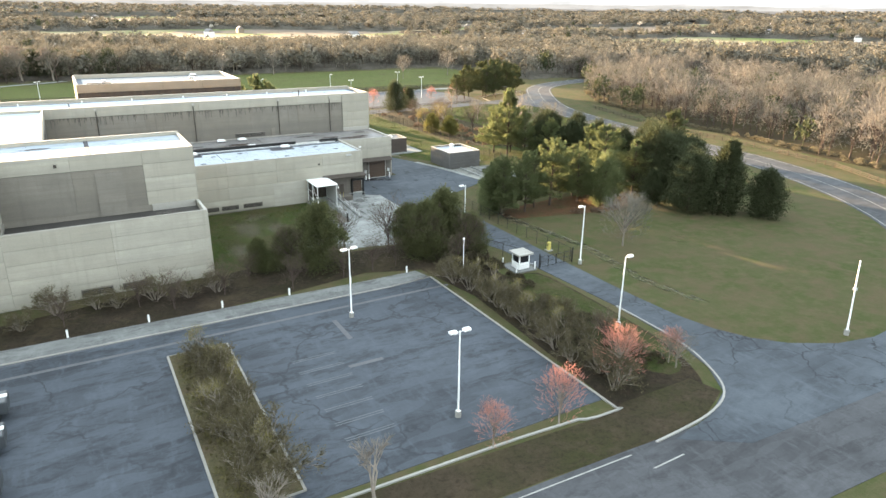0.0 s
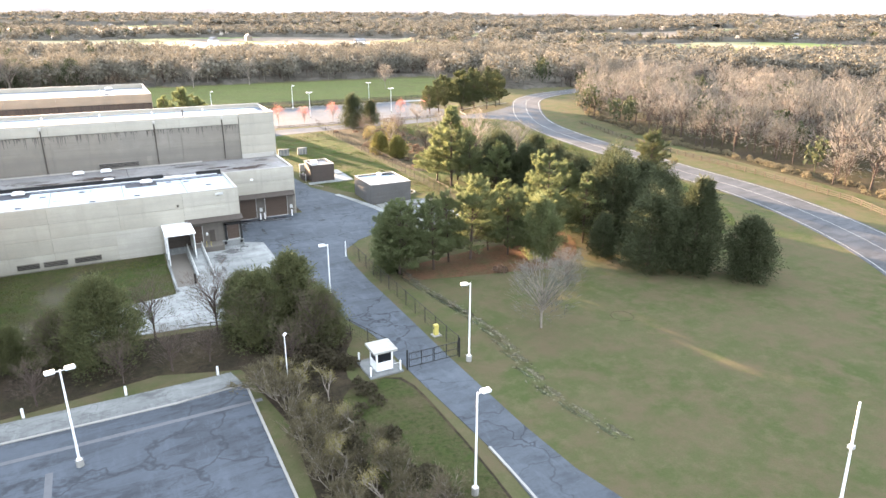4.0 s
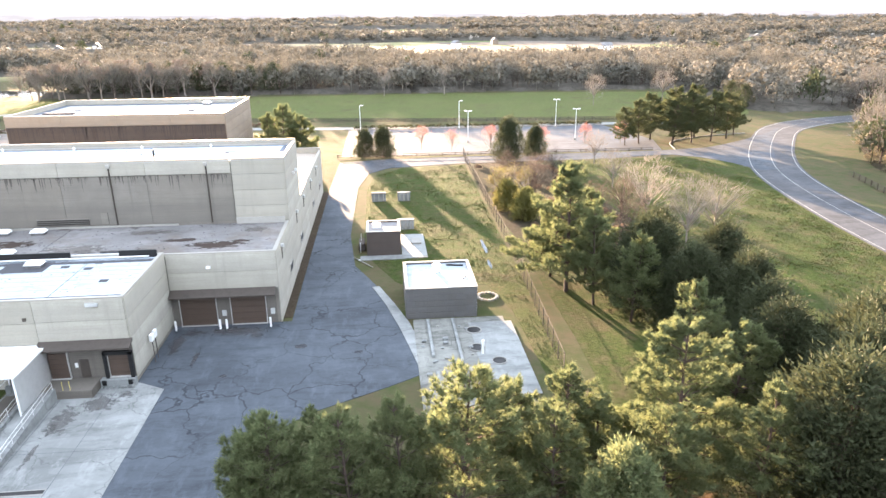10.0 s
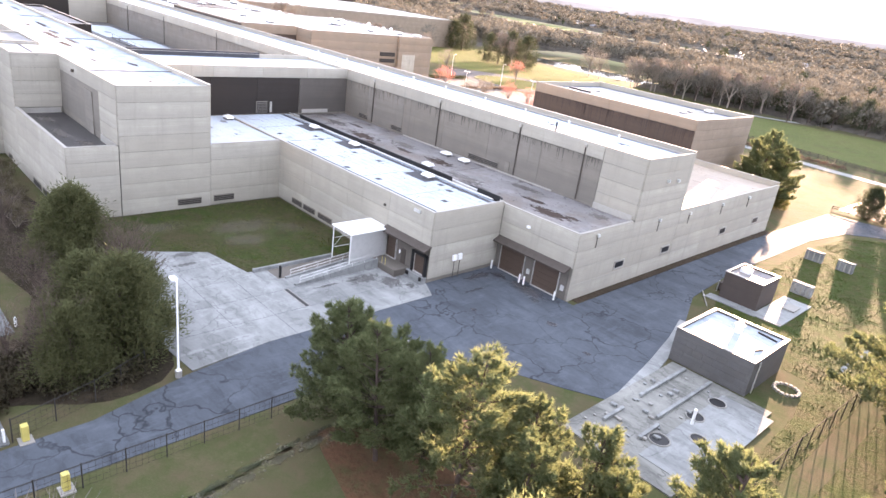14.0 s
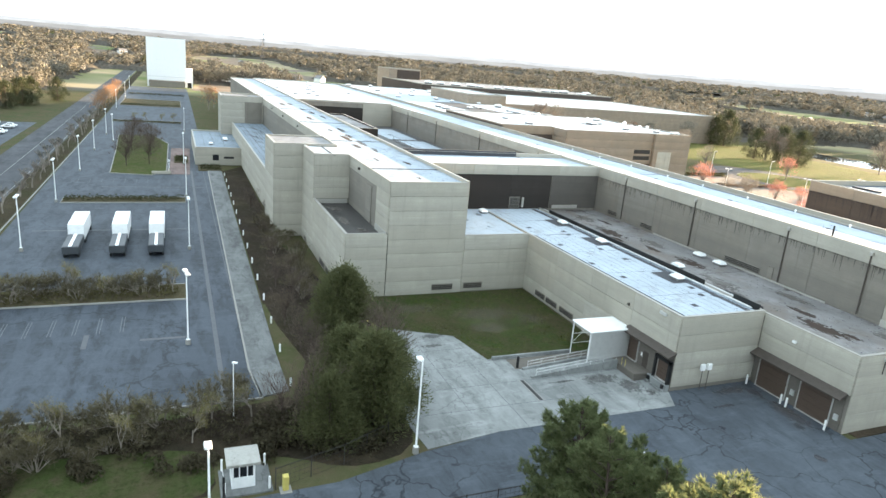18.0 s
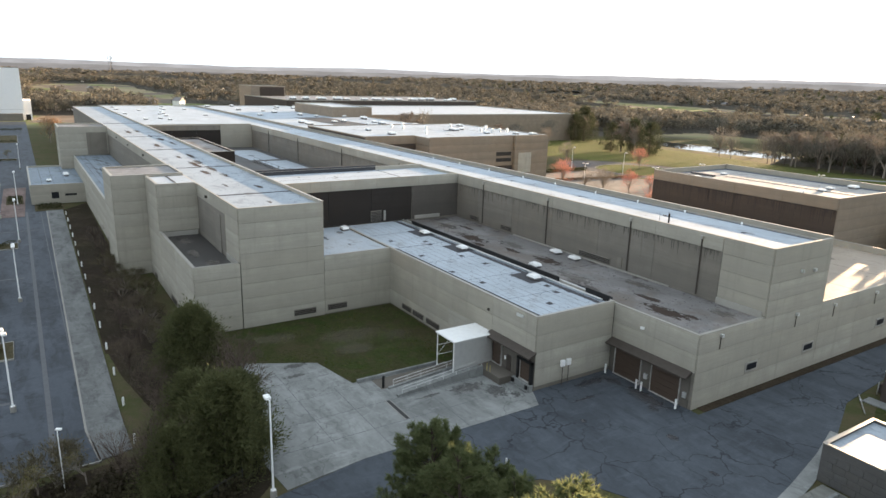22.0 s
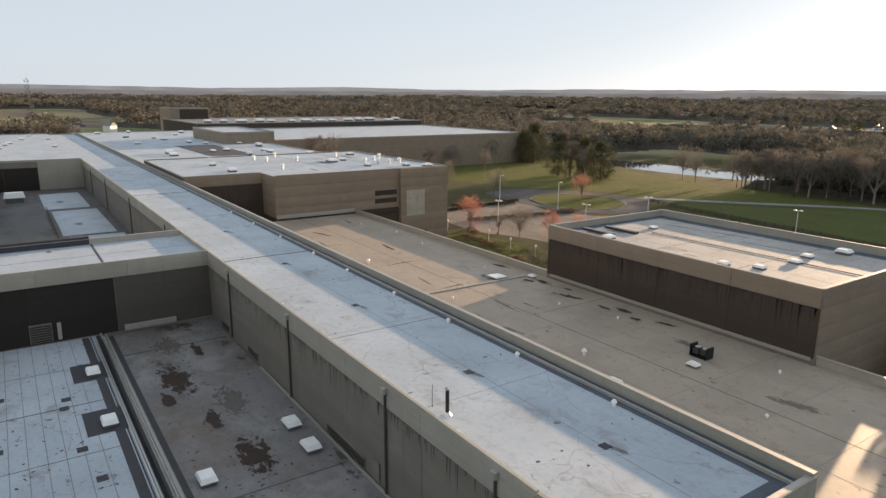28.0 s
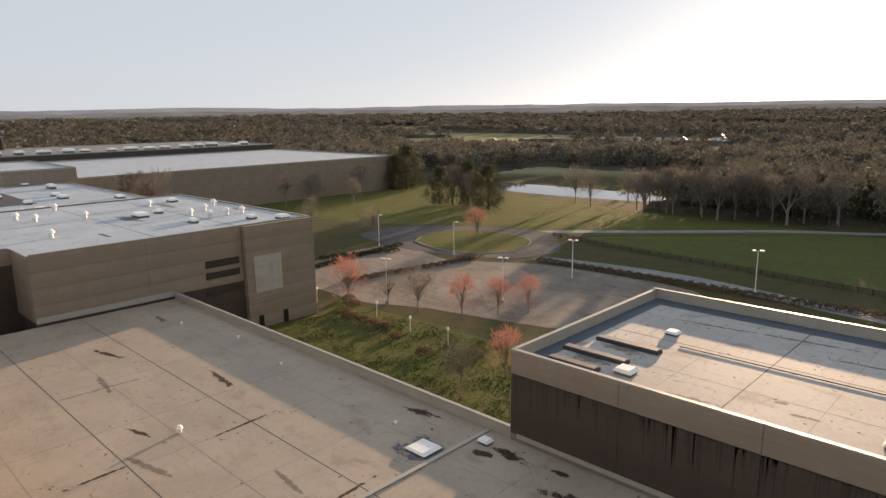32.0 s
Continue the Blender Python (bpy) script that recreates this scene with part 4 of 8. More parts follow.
def far_crown(seed, n=46, size=(0.05, 0.1), clumps=7):
    """A rounded ragged crown on a short stem, 1 high and about 1 wide, of twig sprays that face outwards from a few clumps."""
    rnd = random.Random(seed)
    s = Soup()
    s.limb(Vector((0, 0, 0)), Vector((0, 0, 0.6)), 0.018, 0.008, 3)
    for c in range(clumps):
        t, u = 2.4 * c + rnd.uniform(-0.5, 0.5), (c + 0.6) / clumps
        r = 0.30 * math.sin(math.pi * (0.25 + 0.7 * u)) * rnd.uniform(0.7, 1.1)
        m, q = Vector((math.cos(t) * r, math.sin(t) * r, 0.34 + 0.44 * u)), rnd.uniform(0.15, 0.23)
        for i in range(n // clumps):
            d = Vector((rnd.gauss(0, 1), rnd.gauss(0, 1), rnd.gauss(0.35, 0.9))).normalized()
            p, L = m + d * q * rnd.uniform(0.75, 1.1), rnd.uniform(*size)
            nrm = (d + Vector((rnd.gauss(0, 0.35), rnd.gauss(0, 0.35), rnd.gauss(0, 0.35)))).normalized()
            a = nrm.orthogonal().normalized()
            a.rotate(Matrix.Rotation(rnd.uniform(0, 6.28), 3, nrm))
            b = nrm.cross(a)
            k = len(s.v)
            s.v += [p - a * L * 0.55, p + a * L * 0.55, p + b * L * 1.5]
            s.f += [(k, k + 1, k + 2)]
    return s


def scatter(rnd, n, inside, low, high, wide=(0.8, 1.2)):
    out = []
    while len(out) < n:
        x, y = inside(rnd)
        h = rnd.uniform(low, high)
        out.append((rnd.randrange(1000), x, y, hill(x, y), h, h * rnd.uniform(*wide), rnd.uniform(0, 6.28)))
    return out


def clear(x, y):
    """Whether a place is open: plant, roads, lots, fields and pond."""
    if -520 < x < 175 and 20 < y < 330:
        return True
    if -240 < x < 240 and 300 < y < 414:
        return True
    if -700 < x < 90 and 0 < y < 60:
        return True
    return False


rw = random.Random(11)


def twig_tree(seed, limbs=16, sprays=320, wide=3.3, thin=1.0):
    """A leafless tree, 10 high: a forked stem, rising limbs, and a domed cloud of thin twigs that point outwards and up."""
    rnd = random.Random(seed)
    wood, fine = Soup(), Soup()
    wood.limb(Vector((0, 0, -0.1)), Vector((rnd.gauss(0, 0.15), rnd.gauss(0, 0.15), 4)), 0.16, 0.1, 5)
    ends = []
    for i in range(limbs):
        z, t = rnd.uniform(1.8, 5.0), rnd.uniform(0, 6.28)
        r = wide * rnd.uniform(0.25, 0.8)
        e = Vector((math.cos(t) * r, math.sin(t) * r, min(9.0, z + rnd.uniform(1.6, 4.4))))
        wood.limb(Vector((0, 0, z)), e, 0.065, 0.02, 3)
        ends.append(e)
    for i in range(sprays):
        if i % 3:
            e = ends[rnd.randrange(len(ends))]
            p = e + Vector((rnd.gauss(0, 0.55), rnd.gauss(0, 0.55), rnd.gauss(0, 0.5)))
        else:
            t, u = rnd.uniform(0, 6.28), rnd.random()
            r = wide * math.sin(math.pi * (0.2 + 0.76 * u)) * rnd.random() ** 0.4
            p = Vector((math.cos(t) * r, math.sin(t) * r, 1.6 + 7.4 * u))
        d = Vector((p.x / wide + rnd.gauss(0, 0.35), p.y / wide + rnd.gauss(0, 0.35), 0.15 + 0.10 * p.z + rnd.gauss(0, 0.25))).normalized()
        side = d.orthogonal().normalized()
        side.rotate(Matrix.Rotation(rnd.uniform(0, 6.28), 3, d))
        L, w = rnd.uniform(0.5, 1.1), rnd.uniform(0.026, 0.056) * thin
        k = len(fine.v)
        fine.v += [p - side * w, p + side * w, p + d * L]
        fine.f += [(k, k + 1, k + 2)]
        e = (d + side * rnd.uniform(-1, 1)).normalized()
        k = len(fine.v)
        fine.v += [p + d * L * 0.3 - e.cross(d) * w, p + d * L * 0.3 + e.cross(d) * w, p + d * L * 0.3 + e * L * 0.7]
        fine.f += [(k, k + 1, k + 2)]
    return wood, fine


woods_a = [twig_tree(40 + i, 12, 330, 3.9, 1.5) for i in range(6)]


def road_edge(y):
    return float(np.interp(y, [0, 60, 92, 115, 145, 185, 222, 258, 300], [120, 178, 187, 191, 194, 198, 208, 232, 270]))


def east_wood(rnd):
    while True:
        x, y = rnd.uniform(150, 330), rnd.uniform(20, 330)
        if x > road_edge(y) + rnd.uniform(0, 6) and not (x < 215 and y < 62):
            return x, y


def as_ten(rows):
    return [(i, x, y, z, h / 10, w / 10, t) for i, x, y, z, h, w, t in rows]


sheet("wood_floor", [(road_edge(y) + 3 + 1.5 * math.sin(y), y) for y in range(64, 331, 6)] + [(430, 330), (430, 40), (216, 40), (205, 62)], 0.02, LEAF_LITTER, "brown leaf litter under the leafless woods", "ground")
pl = as_ten(scatter(rw, 520, east_wood, 10, 19, (0.75, 1.15)))
merged("bare_woods", [w[0] for w in woods_a], pl, BARK_DARK, "grey stems of leafless woods beyond the road")
merged("bare_woods", [w[1] for w in woods_a], pl, TWIG, "fine tan twigs of leafless woods beyond the road")


def north_line(rnd):
    while True:
        x, y = rnd.uniform(-140, 330), rnd.uniform(380, 520)
        edge = np.interp(x, [-140, -60, 0, 60, 330], [432, 396, 400, 418, 408])
        if y > edge and not (-235 < x < -80 and 400 < y < 560):
            return x, y


pl = as_ten(scatter(rw, 480, north_line, 13, 19, (0.75, 1.05)))
merged("bare_woods", [w[0] for w in woods_a], pl, BARK_DARK, "dark stems of the tree line beyond the field")
merged("bare_woods", [w[1] for w in woods_a], pl, WOODS, "fine brown twigs of the tree line beyond the field")
crowns = [far_crown(70 + i, 150, (0.05, 0.09), 9) for i in range(6)]
far_crowns = [far_crown(80 + i, 78, (0.08, 0.13), 6) for i in range(6)]
low_crowns = [far_crown(90 + i, 40, (0.11, 0.17), 5) for i in range(6)]


OPEN_FIELDS = ((200, 900, 290, 240), (720, 480, 260, 120), (480, 760, 120, 60), (-330, 720, 240, 60), (-620, 480, 200, 50), (-520, 980, 300, 80), (900, 900, 260, 110))


def wooded(x, y):
    """Whether woods stand here: past the plant, the pond and the open fields."""
    r = math.hypot(x - 20, y - 150)
    if clear(x, y) or (x > 120 and r < 420 and 20 < y < 320) or (-235 < x < -80 and 405 < y < 560):
        return False
    if any(((x - cx) / rx) ** 2 + ((y - cy) / ry) ** 2 < 1 for cx, cy, rx, ry in OPEN_FIELDS):
        return False
    return noise.noise((x / 420, y / 170, 7.7)) < 0.2


def canopy(name, r0, r1, cell, low, material, label):
    """The closed lower canopy of the woods: a lumpy sheet with gaps for the fields."""
    v, f = [], []
    n, m = int((r1 - r0) / cell), int(3.55 * (r0 + r1) / 2 / cell)
    rnd = random.Random(int(r0))
    inside = np.zeros((n + 1, m + 1), bool)
    for i in range(n + 1):
        for k in range(m + 1):
            r = r0 + (r1 - r0) * (i + rnd.uniform(-0.3, 0.3)) / n
            a = 0.2 + 3.55 * (k + rnd.uniform(-0.3, 0.3)) / m
            x, y = 20 + r * math.cos(a), 150 + r * math.sin(a)
            inside[i, k] = wooded(x, y)
            top = low * (0.78 + 0.22 * rnd.random() + 0.35 * noise.noise((x / 40, y / 40, 1)))
            v.append((x, y, hill(x, y) + (top if inside[i, k] else -1.5)))
    for i in range(n):
        for k in range(m):
            if inside[i, k] or inside[i + 1, k] or inside[i, k + 1] or inside[i + 1, k + 1]:
                a = i * (m + 1) + k
                f.append((a, a + m + 1, a + m + 2, a + 1))
    me = bpy.data.meshes.new(name)
    me.from_pydata(v, [], f)
    me.materials.append(material)
    me.polygons.foreach_set("use_smooth", np.ones(len(f), bool))
    return tagged(new(name, me), label, "woodland", kind="stuff")


def far_wood(r0, r1):
    def place(rnd):
        while True:
            a, r = rnd.uniform(0.2, 3.75), math.sqrt(rnd.uniform(r0 * r0, r1 * r1))
            x, y = 20 + r * math.cos(a), 150 + r * math.sin(a)
            if wooded(x, y):
                return x, y
    return place


# Brush and canopy tones painted dark, as the shaded gaps between crowns.
CANOPY = Nodes("shade_painted_canopy", 1.0)
CANOPY.b.inputs["Specular IOR Level"].default_value = 0.0
_tone = CANOPY.mix(CANOPY.step(CANOPY.noise(0.02, 5, 0.7), 0.35, 0.65), (0.08, 0.072, 0.06), (0.115, 0.104, 0.086))
_tone = CANOPY.mix(CANOPY.step(CANOPY.noise(0.25, 6, 0.75), 0.45, 0.7, 0, 0.8), _tone, (0.035, 0.032, 0.025))
CANOPY = CANOPY.done(_tone, CANOPY.noise(0.5, 6, 0.75), 0.6, 1.0)
canopy("woods_understory", 250, 640, 7.0, 2.0, CANOPY, "brown brush under the leafless woods, gaps painted dark as shade")
canopy("woods_canopy", 620, 1500, 9.0, 4.5, CANOPY, "closed brown canopy of leafless woods far off, shaded gaps painted dark")
canopy("woods_horizon_canopy", 1480, 2440, 24.0, 8.0, CANOPY, "brown woods towards the horizon, shaded gaps painted dark")
for nm, r0, r1, n, kinds, h, w, lab in (("woods_middle", 230, 640, 3600, crowns, (11, 18), (0.8, 1.15), "leafless woods in the middle distance"), ("woods_far", 600, 1500, 5600, far_crowns, (11, 18), (1.0, 1.5), "leafless woods far off"),
                                        ("woods_horizon", 1400, 2400, 2600, low_crowns, (13, 18), (1.5, 3.0), "leafless woods towards the horizon")):
    merged(nm, kinds, scatter(rw, n, far_wood(r0, r1), *h, w), WOODS, lab)
ever = [far_crown(95 + i, 170, (0.06, 0.1), 9) for i in range(3)]
merged("evergreens_far", ever, scatter(rw, 900, far_wood(300, 1900), 9, 17, (0.5, 0.85)), CEDAR, "dark evergreens scattered in the woods")
merged("evergreens_near", ever, scatter(rw, 90, east_wood, 7, 14, (0.5, 0.85)), CEDAR, "olive evergreens among the leafless woods")
merged("blossom_far", ever, scatter(rw, 330, far_wood(290, 1500), 7, 11, (0.7, 1.1)), PALE_BLOSSOM, "white blossoming trees scattered in the woods")


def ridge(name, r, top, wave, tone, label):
    """A far wooded ridge as a plain backdrop beyond the country: evening haze is painted in as a pale glow."""
    s = Nodes("painted_haze_" + name, 1.0)
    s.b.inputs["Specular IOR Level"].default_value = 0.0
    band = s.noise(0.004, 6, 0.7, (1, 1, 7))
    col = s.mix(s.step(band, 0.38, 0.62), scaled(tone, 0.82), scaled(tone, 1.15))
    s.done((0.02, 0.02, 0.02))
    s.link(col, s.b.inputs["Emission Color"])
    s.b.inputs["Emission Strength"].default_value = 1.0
    bm = bmesh.new()
    n, rows = 420, []
    for k in range(n + 1):
        a = -0.1 + 4.3 * k / n
        x, y = 20 + r * math.cos(a), 150 + r * math.sin(a)
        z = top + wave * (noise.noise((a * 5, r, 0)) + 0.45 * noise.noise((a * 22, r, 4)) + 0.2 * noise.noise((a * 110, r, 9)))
        rows.append((bm.verts.new((x, y, -20)), bm.verts.new((x, y, z))))
    for (a, b), (c, d) in zip(rows, rows[1:]):
        bm.faces.new((a, c, d, b))
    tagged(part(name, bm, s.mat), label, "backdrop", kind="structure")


# Haze painted in: each ridge glows paler than the one before.
ridge("backdrop_near", 2450, 38, 7, (0.072, 0.068, 0.064), "glowing wooded ridge far off, haze painted in")
ridge("backdrop_middle", 3300, 58, 9, (0.105, 0.102, 0.099), "paler glowing ridge behind it, haze painted in")
ridge("backdrop_far", 4300, 84, 9, (0.15, 0.151, 0.153), "palest glowing ridge along the horizon, haze painted in")


# ---- lamps ----
def street_lamp(h, heads, name="street_lamp"):
    t = thing(name, (0, 0, 0), "white painted steel parking lot lamp on a concrete plinth" if heads == 2 else "white painted steel street lamp on a concrete plinth", "lamp", "street lamps")
    part("plinth", tube(bmesh.new(), (0, 0, -0.1), (0, 0, 0.7), 0.32, 0.32, 10), KERB, t, "grey concrete plinth")
    part("pole", tube(bmesh.new(), (0, 0, 0.7), (0, 0, h), 0.11, 0.07, 8), WHITE, t)
    part("base_plate", cubes((-0.2, 0.2, -0.2, 0.2, 0.7, 0.76)), WHITE, t)
    for s in ((-1, 1) if heads == 2 else (1,)):
        part("arm", tube(bmesh.new(), (0, 0, h - 0.12), (s * 0.5, 0, h - 0.05), 0.04, 0.04, 6), WHITE, t)
        bm = cubes((min(s * 0.35, s * 1.15), max(s * 0.35, s * 1.15), -0.27, 0.27, h - 0.16, h + 0.12), bevel=0.06)
        head = part("lamp_head", bm, WHITE, t)
        part("lens", cubes((min(s * 0.42, s * 1.08), max(s * 0.42, s * 1.08), -0.2, 0.2, h - 0.2, h - 0.165)), GLASS_DARK, head, "grey glass lens")
    return t


def stand(proto, rows):
    for i, (x, y, turn) in enumerate(rows):
        m = Matrix.Translation((x, y, 0)) @ Matrix.Rotation(radians(turn), 4, "Z")
        if i == 0:
            proto.matrix_basis = m
        else:
            copy_thing(proto, m)


stand(street_lamp(9.7, 1), [(66.4, 98.1, 180), (76.4, 78.8, 180), (65.9, 59.2, 0), (81.4, 285.5, 0), (114.6, 293.8, 0), (-99.7, 290.8, 40), (-74, 295.8, 40)])
stand(street_lamp(9.6, 2), [(36.9, 78.1, 10), (37.7, 52.1, 0), (-5.0, 79.2, 0), (-44.3, 52.6, 0), (-6.4, 52.6, 0), (-50, 79.5, 0), (-83, 53, 0), (-97, 79.6, 0), (-121, 53, 0), (-160, 53.4, 0), (-142, 57, 0), (-177, 81, 0), (-262, 50, 0), (-330, 50.2, 0), (-400, 49, 0),
                            (114.4, 268.5, 0), (148.2, 293.8, 0), (147.9, 268.7, 0), (-35.2, 294.8, 20), (0.8, 309.7, 20), (-35.5, 269.4, 20), (-53.2, 253, 20)])
def area_lamp():
    t = thing("area_lamp", (0, 0, 0), "slim white post lamp with a small tilted head", "lamp", "street lamps")
    part("pole", tube(bmesh.new(), (0, 0, -0.1), (0, 0, 6.4), 0.06, 0.045, 8), WHITE, t)
    part("lamp_head", cubes((-0.12, 0.42, -0.14, 0.14, 6.4, 6.56), bevel=0.04), WHITE, t)
    return t


stand(area_lamp(), [(56.4, 82.0, 60), (-108, 262, 0)])


def leaning_pole():
    t = thing("leaning_pole", (90.1, 43.8, 0), "bare white pole leaning beside the lawn", "pole")
    part("pole", tube(bmesh.new(), (90.1, 43.8, 0.6), (91.9, 45.1, 9.3), 0.12, 0.08, 8), WHITE, t)
    part("plinth", tube(bmesh.new(), (90.1, 43.8, -0.1), (90.1, 43.8, 0.7), 0.32, 0.32, 10), KERB, t)
    part("bracket", cubes((91.0, 91.4, 44.4, 44.8, 5.6, 5.9)), PALE_METAL, t)


leaning_pole()


def garden_lamp():
    t = thing("garden_lamp", (0, 0, 0), "small white post lamp on the lawn", "lamp", "garden lamps")
    part("post", tube(bmesh.new(), (0, 0, -0.05), (0, 0, 2.7), 0.07, 0.06, 8), WHITE, t)
    part("shade", tube(bmesh.new(), (0, 0, 2.7), (0, 0, 3.1), 0.3, 0.22, 10), WHITE, t)
    part("cap", tube(bmesh.new(), (0, 0, 3.1), (0, 0, 3.25), 0.24, 0.05, 10), WHITE, t)
    return t


stand(garden_lamp(), [(-65.4, 244.1, 0), (-48, 245.8, 0), (-36.1, 243.6, 0), (-26.6, 243.5, 0), (-86, 75.5, 0)])


def bollard():
    t = thing("bollard", (0, 0, 0), "white path bollard beside the footway", "bollard", "footway bollards")
    part("post", tube(bmesh.new(), (0, 0, -0.05), (0, 0, 0.95), 0.13, 0.13, 10), WHITE, t)
    part("cap", tube(bmesh.new(), (0, 0, 0.95), (0, 0, 1.05), 0.14, 0.08, 10), PALE_METAL, t)
    return t


stand(bollard(), [(50.3 - 9.2 * i, 88.7 + 0.012 * 9.2 * i, 0) for i in range(15)])


# ---- fences and gate ----
DARK_WIRE = m_plain("dull_dark_wire", (0.035, 0.032, 0.028), 0.95)


def chain_fence(name, line, h, step, mat, label, wires=5, rail=None, post_r=0.05):
    """Posts along a line with rails and wires; line: corner points."""
    t = thing(name, (line[0][0], line[0][1], 0), label, "fence")
    post = mesh_of("post", tube(bmesh.new(), (0, 0, -0.1), (0, 0, h + 0.1), post_r, post_r, 6), mat)
    for (ax, ay), (bx, by) in zip(line, line[1:]):
        L = math.hypot(bx - ax, by - ay)
        n = max(1, round(L / step))
        for i in range(n):
            put("post", post, Matrix.Translation((ax + (bx - ax) * i / n, ay + (by - ay) * i / n, 0)), t)
        part("top_rail", tube(bmesh.new(), (ax, ay, h), (bx, by, h), 0.03, 0.03, 6), rail or mat, t)
        bm = bmesh.new()
        for k in range(wires):
            z = 0.12 + (h - 0.2) * k / max(1, wires - 1)
            tube(bm, (ax, ay, z), (bx, by, z), 0.012, 0.012, 3)
        m = int(L / 0.45)
        for i in range(m):
            x, y = ax + (bx - ax) * i / m, ay + (by - ay) * i / m
            tube(bm, (x, y, 0.1), (x, y, h), 0.008, 0.008, 3, False)
        part("wire_mesh", bm, mat, t)
    return t


chain_fence("chain_link_fence", [(76.3, 81.2), (76.3, 105), (76.6, 118)], 2.1, 3.0, DARK_WIRE, "black chain-link fence beside the drive")
chain_fence("chain_link_fence", [(104.0, 121), (106.8, 130), (108.7, 170.5), (110.0, 239), (110.6, 250)], 2.4, 3.0, DARK_WIRE, "dark rusty chain-link fence round the yard", 5, m_plain("dull_rail", (0.075, 0.06, 0.05), 0.95))
chain_fence("chain_link_fence", [(68.6, 84.5), (66.5, 91), (64, 96), (48, 98.5)], 2.1, 3.0, DARK_WIRE, "black chain-link fence beside the hedge")


def rail_fence(name, line, h, step, rails, mat, label, thick=0.05):
    t = thing(name, (line[0][0], line[0][1], 0), label, "fence")
    post = mesh_of("post", cubes((-0.08, 0.08, -0.08, 0.08, -0.1, h + 0.1)), mat)
    for (ax, ay), (bx, by) in zip(line, line[1:]):
        L = math.hypot(bx - ax, by - ay)
        n = max(1, round(L / step))
        for i in range(n):
            put("post", post, Matrix.Translation((ax + (bx - ax) * i / n, ay + (by - ay) * i / n, 0)), t)
        for k in range(rails):
            z = h * (k + 1) / rails - 0.08
            part("rail", tube(bmesh.new(), (ax, ay, z), (bx, by, z), thick, thick, 4), mat, t)
    return t


WOOD_FENCE = m_plain("weathered_fence_wood", (0.075, 0.058, 0.042), 0.9, 0, 0.5)
DARK_FENCE = m_plain("dark_fence_wood", (0.045, 0.038, 0.03), 0.8, 0, 0.3)
rail_fence("rail_fence", [(158, 58), (172, 78), (182.5, 101), (186, 125), (188, 158), (191, 180), (199, 214)], 1.3, 3.0, 3, WOOD_FENCE, "weathered wooden rail fence along the road", 0.07)
rail_fence("rail_fence", [(-70, 338), (-50, 334), (-10, 329), (40, 322), (100, 313), (175, 308), (215, 305)], 1.4, 3.0, 4, DARK_FENCE, "dark wooden rail fence along the field", 0.07)
rail_fence("guard_rail", [(76, 249), (137, 249.4), (165, 249)], 0.9, 3.5, 2, DARK_FENCE, "dark rail beside the back road", 0.08)


def gate():
    t = thing("swing_gate", (72.5, 80.2, 0), "closed black steel double gate across the drive", "gate")
    for x in (69.3, 75.9):
        part("gate_post", tube(bmesh.new(), (x, 80.2, -0.1), (x, 80.2, 2.5), 0.1, 0.1, 8), BLACK, t)
    for a, b in ((69.5, 72.55), (72.65, 75.7)):
        leaf = part("gate_leaf", cubes(*[(a, b, 80.17, 80.23, z, z + 0.06) for z in (0.25, 1.1, 1.95)], *[(x, x + 0.06, 80.17, 80.23, 0.25, 2.0) for x in (a, (a + b) / 2, b - 0.06)]), BLACK, t)
        bm = bmesh.new()
        for i in range(14):
            x = a + (b - a) * (i + 0.5) / 14
            tube(bm, (x, 80.2, 0.3), (x, 80.2, 1.95), 0.01, 0.01, 3, False)
        part("wire_mesh", bm, BLACK, leaf)


gate()


def booth():
    x, y = 66.9, 81.9
    t = thing("guard_booth", (x, y, 0), "small white guard booth with dark windows and a stained flat roof", "booth")
    part("island", cubes((x - 2.1, x + 1.9, y - 1.9, y + 2.4, -0.1, 0.2), bevel=0.05), FOOTWAY, t, "grey concrete island")
    w = 0.98
    part("wall", cubes((x - w, x + w, y - w, y + w, 0.2, 1.25)), WHITE, t)
    for a, b in ((-1, -1), (-1, 1), (1, -1), (1, 1)):
        cx, cy = x + a * (w - 0.09), y + b * (w - 0.09)
        part("corner_post", cubes((cx - 0.09, cx + 0.09, cy - 0.09, cy + 0.09, 1.25, 2.5)), WHITE, t)
    for k in (-0.33, 0.33):
        part("mullion", cubes((x + w - 0.1, x + w, y + k - 0.05, y + k + 0.05, 1.25, 2.5)), WHITE, t)
    part("window", cubes((x - w + 0.12, x + w - 0.12, y - w + 0.05, y - w + 0.08, 1.25, 2.5)), GLASS_DARK, t)
    part("window", cubes((x - w + 0.12, x + w - 0.12, y + w - 0.08, y + w - 0.05, 1.25, 2.5)), GLASS_DARK, t)
    part("window", cubes((x + w - 0.08, x + w - 0.05, y - w + 0.12, y + w - 0.12, 1.25, 2.5)), GLASS_DARK, t)
    part("window", cubes((x - w + 0.05, x - w + 0.08, y - w + 0.12, y + w - 0.12, 1.25, 2.5)), GLASS_DARK, t)
    part("roof", cubes((x - 1.4, x + 1.4, y - 1.4, y + 1.4, 2.5, 2.78), bevel=0.03), m_roof("booth_roof", (0.42, 0.41, 0.37), (0.16, 0.13, 0.1), 1.0), t, "stained pale flat roof")
    part("door", cubes((x + w, x + w + 0.05, y - 0.35, y + 0.45, 0.22, 1.24)), WHITE, t)
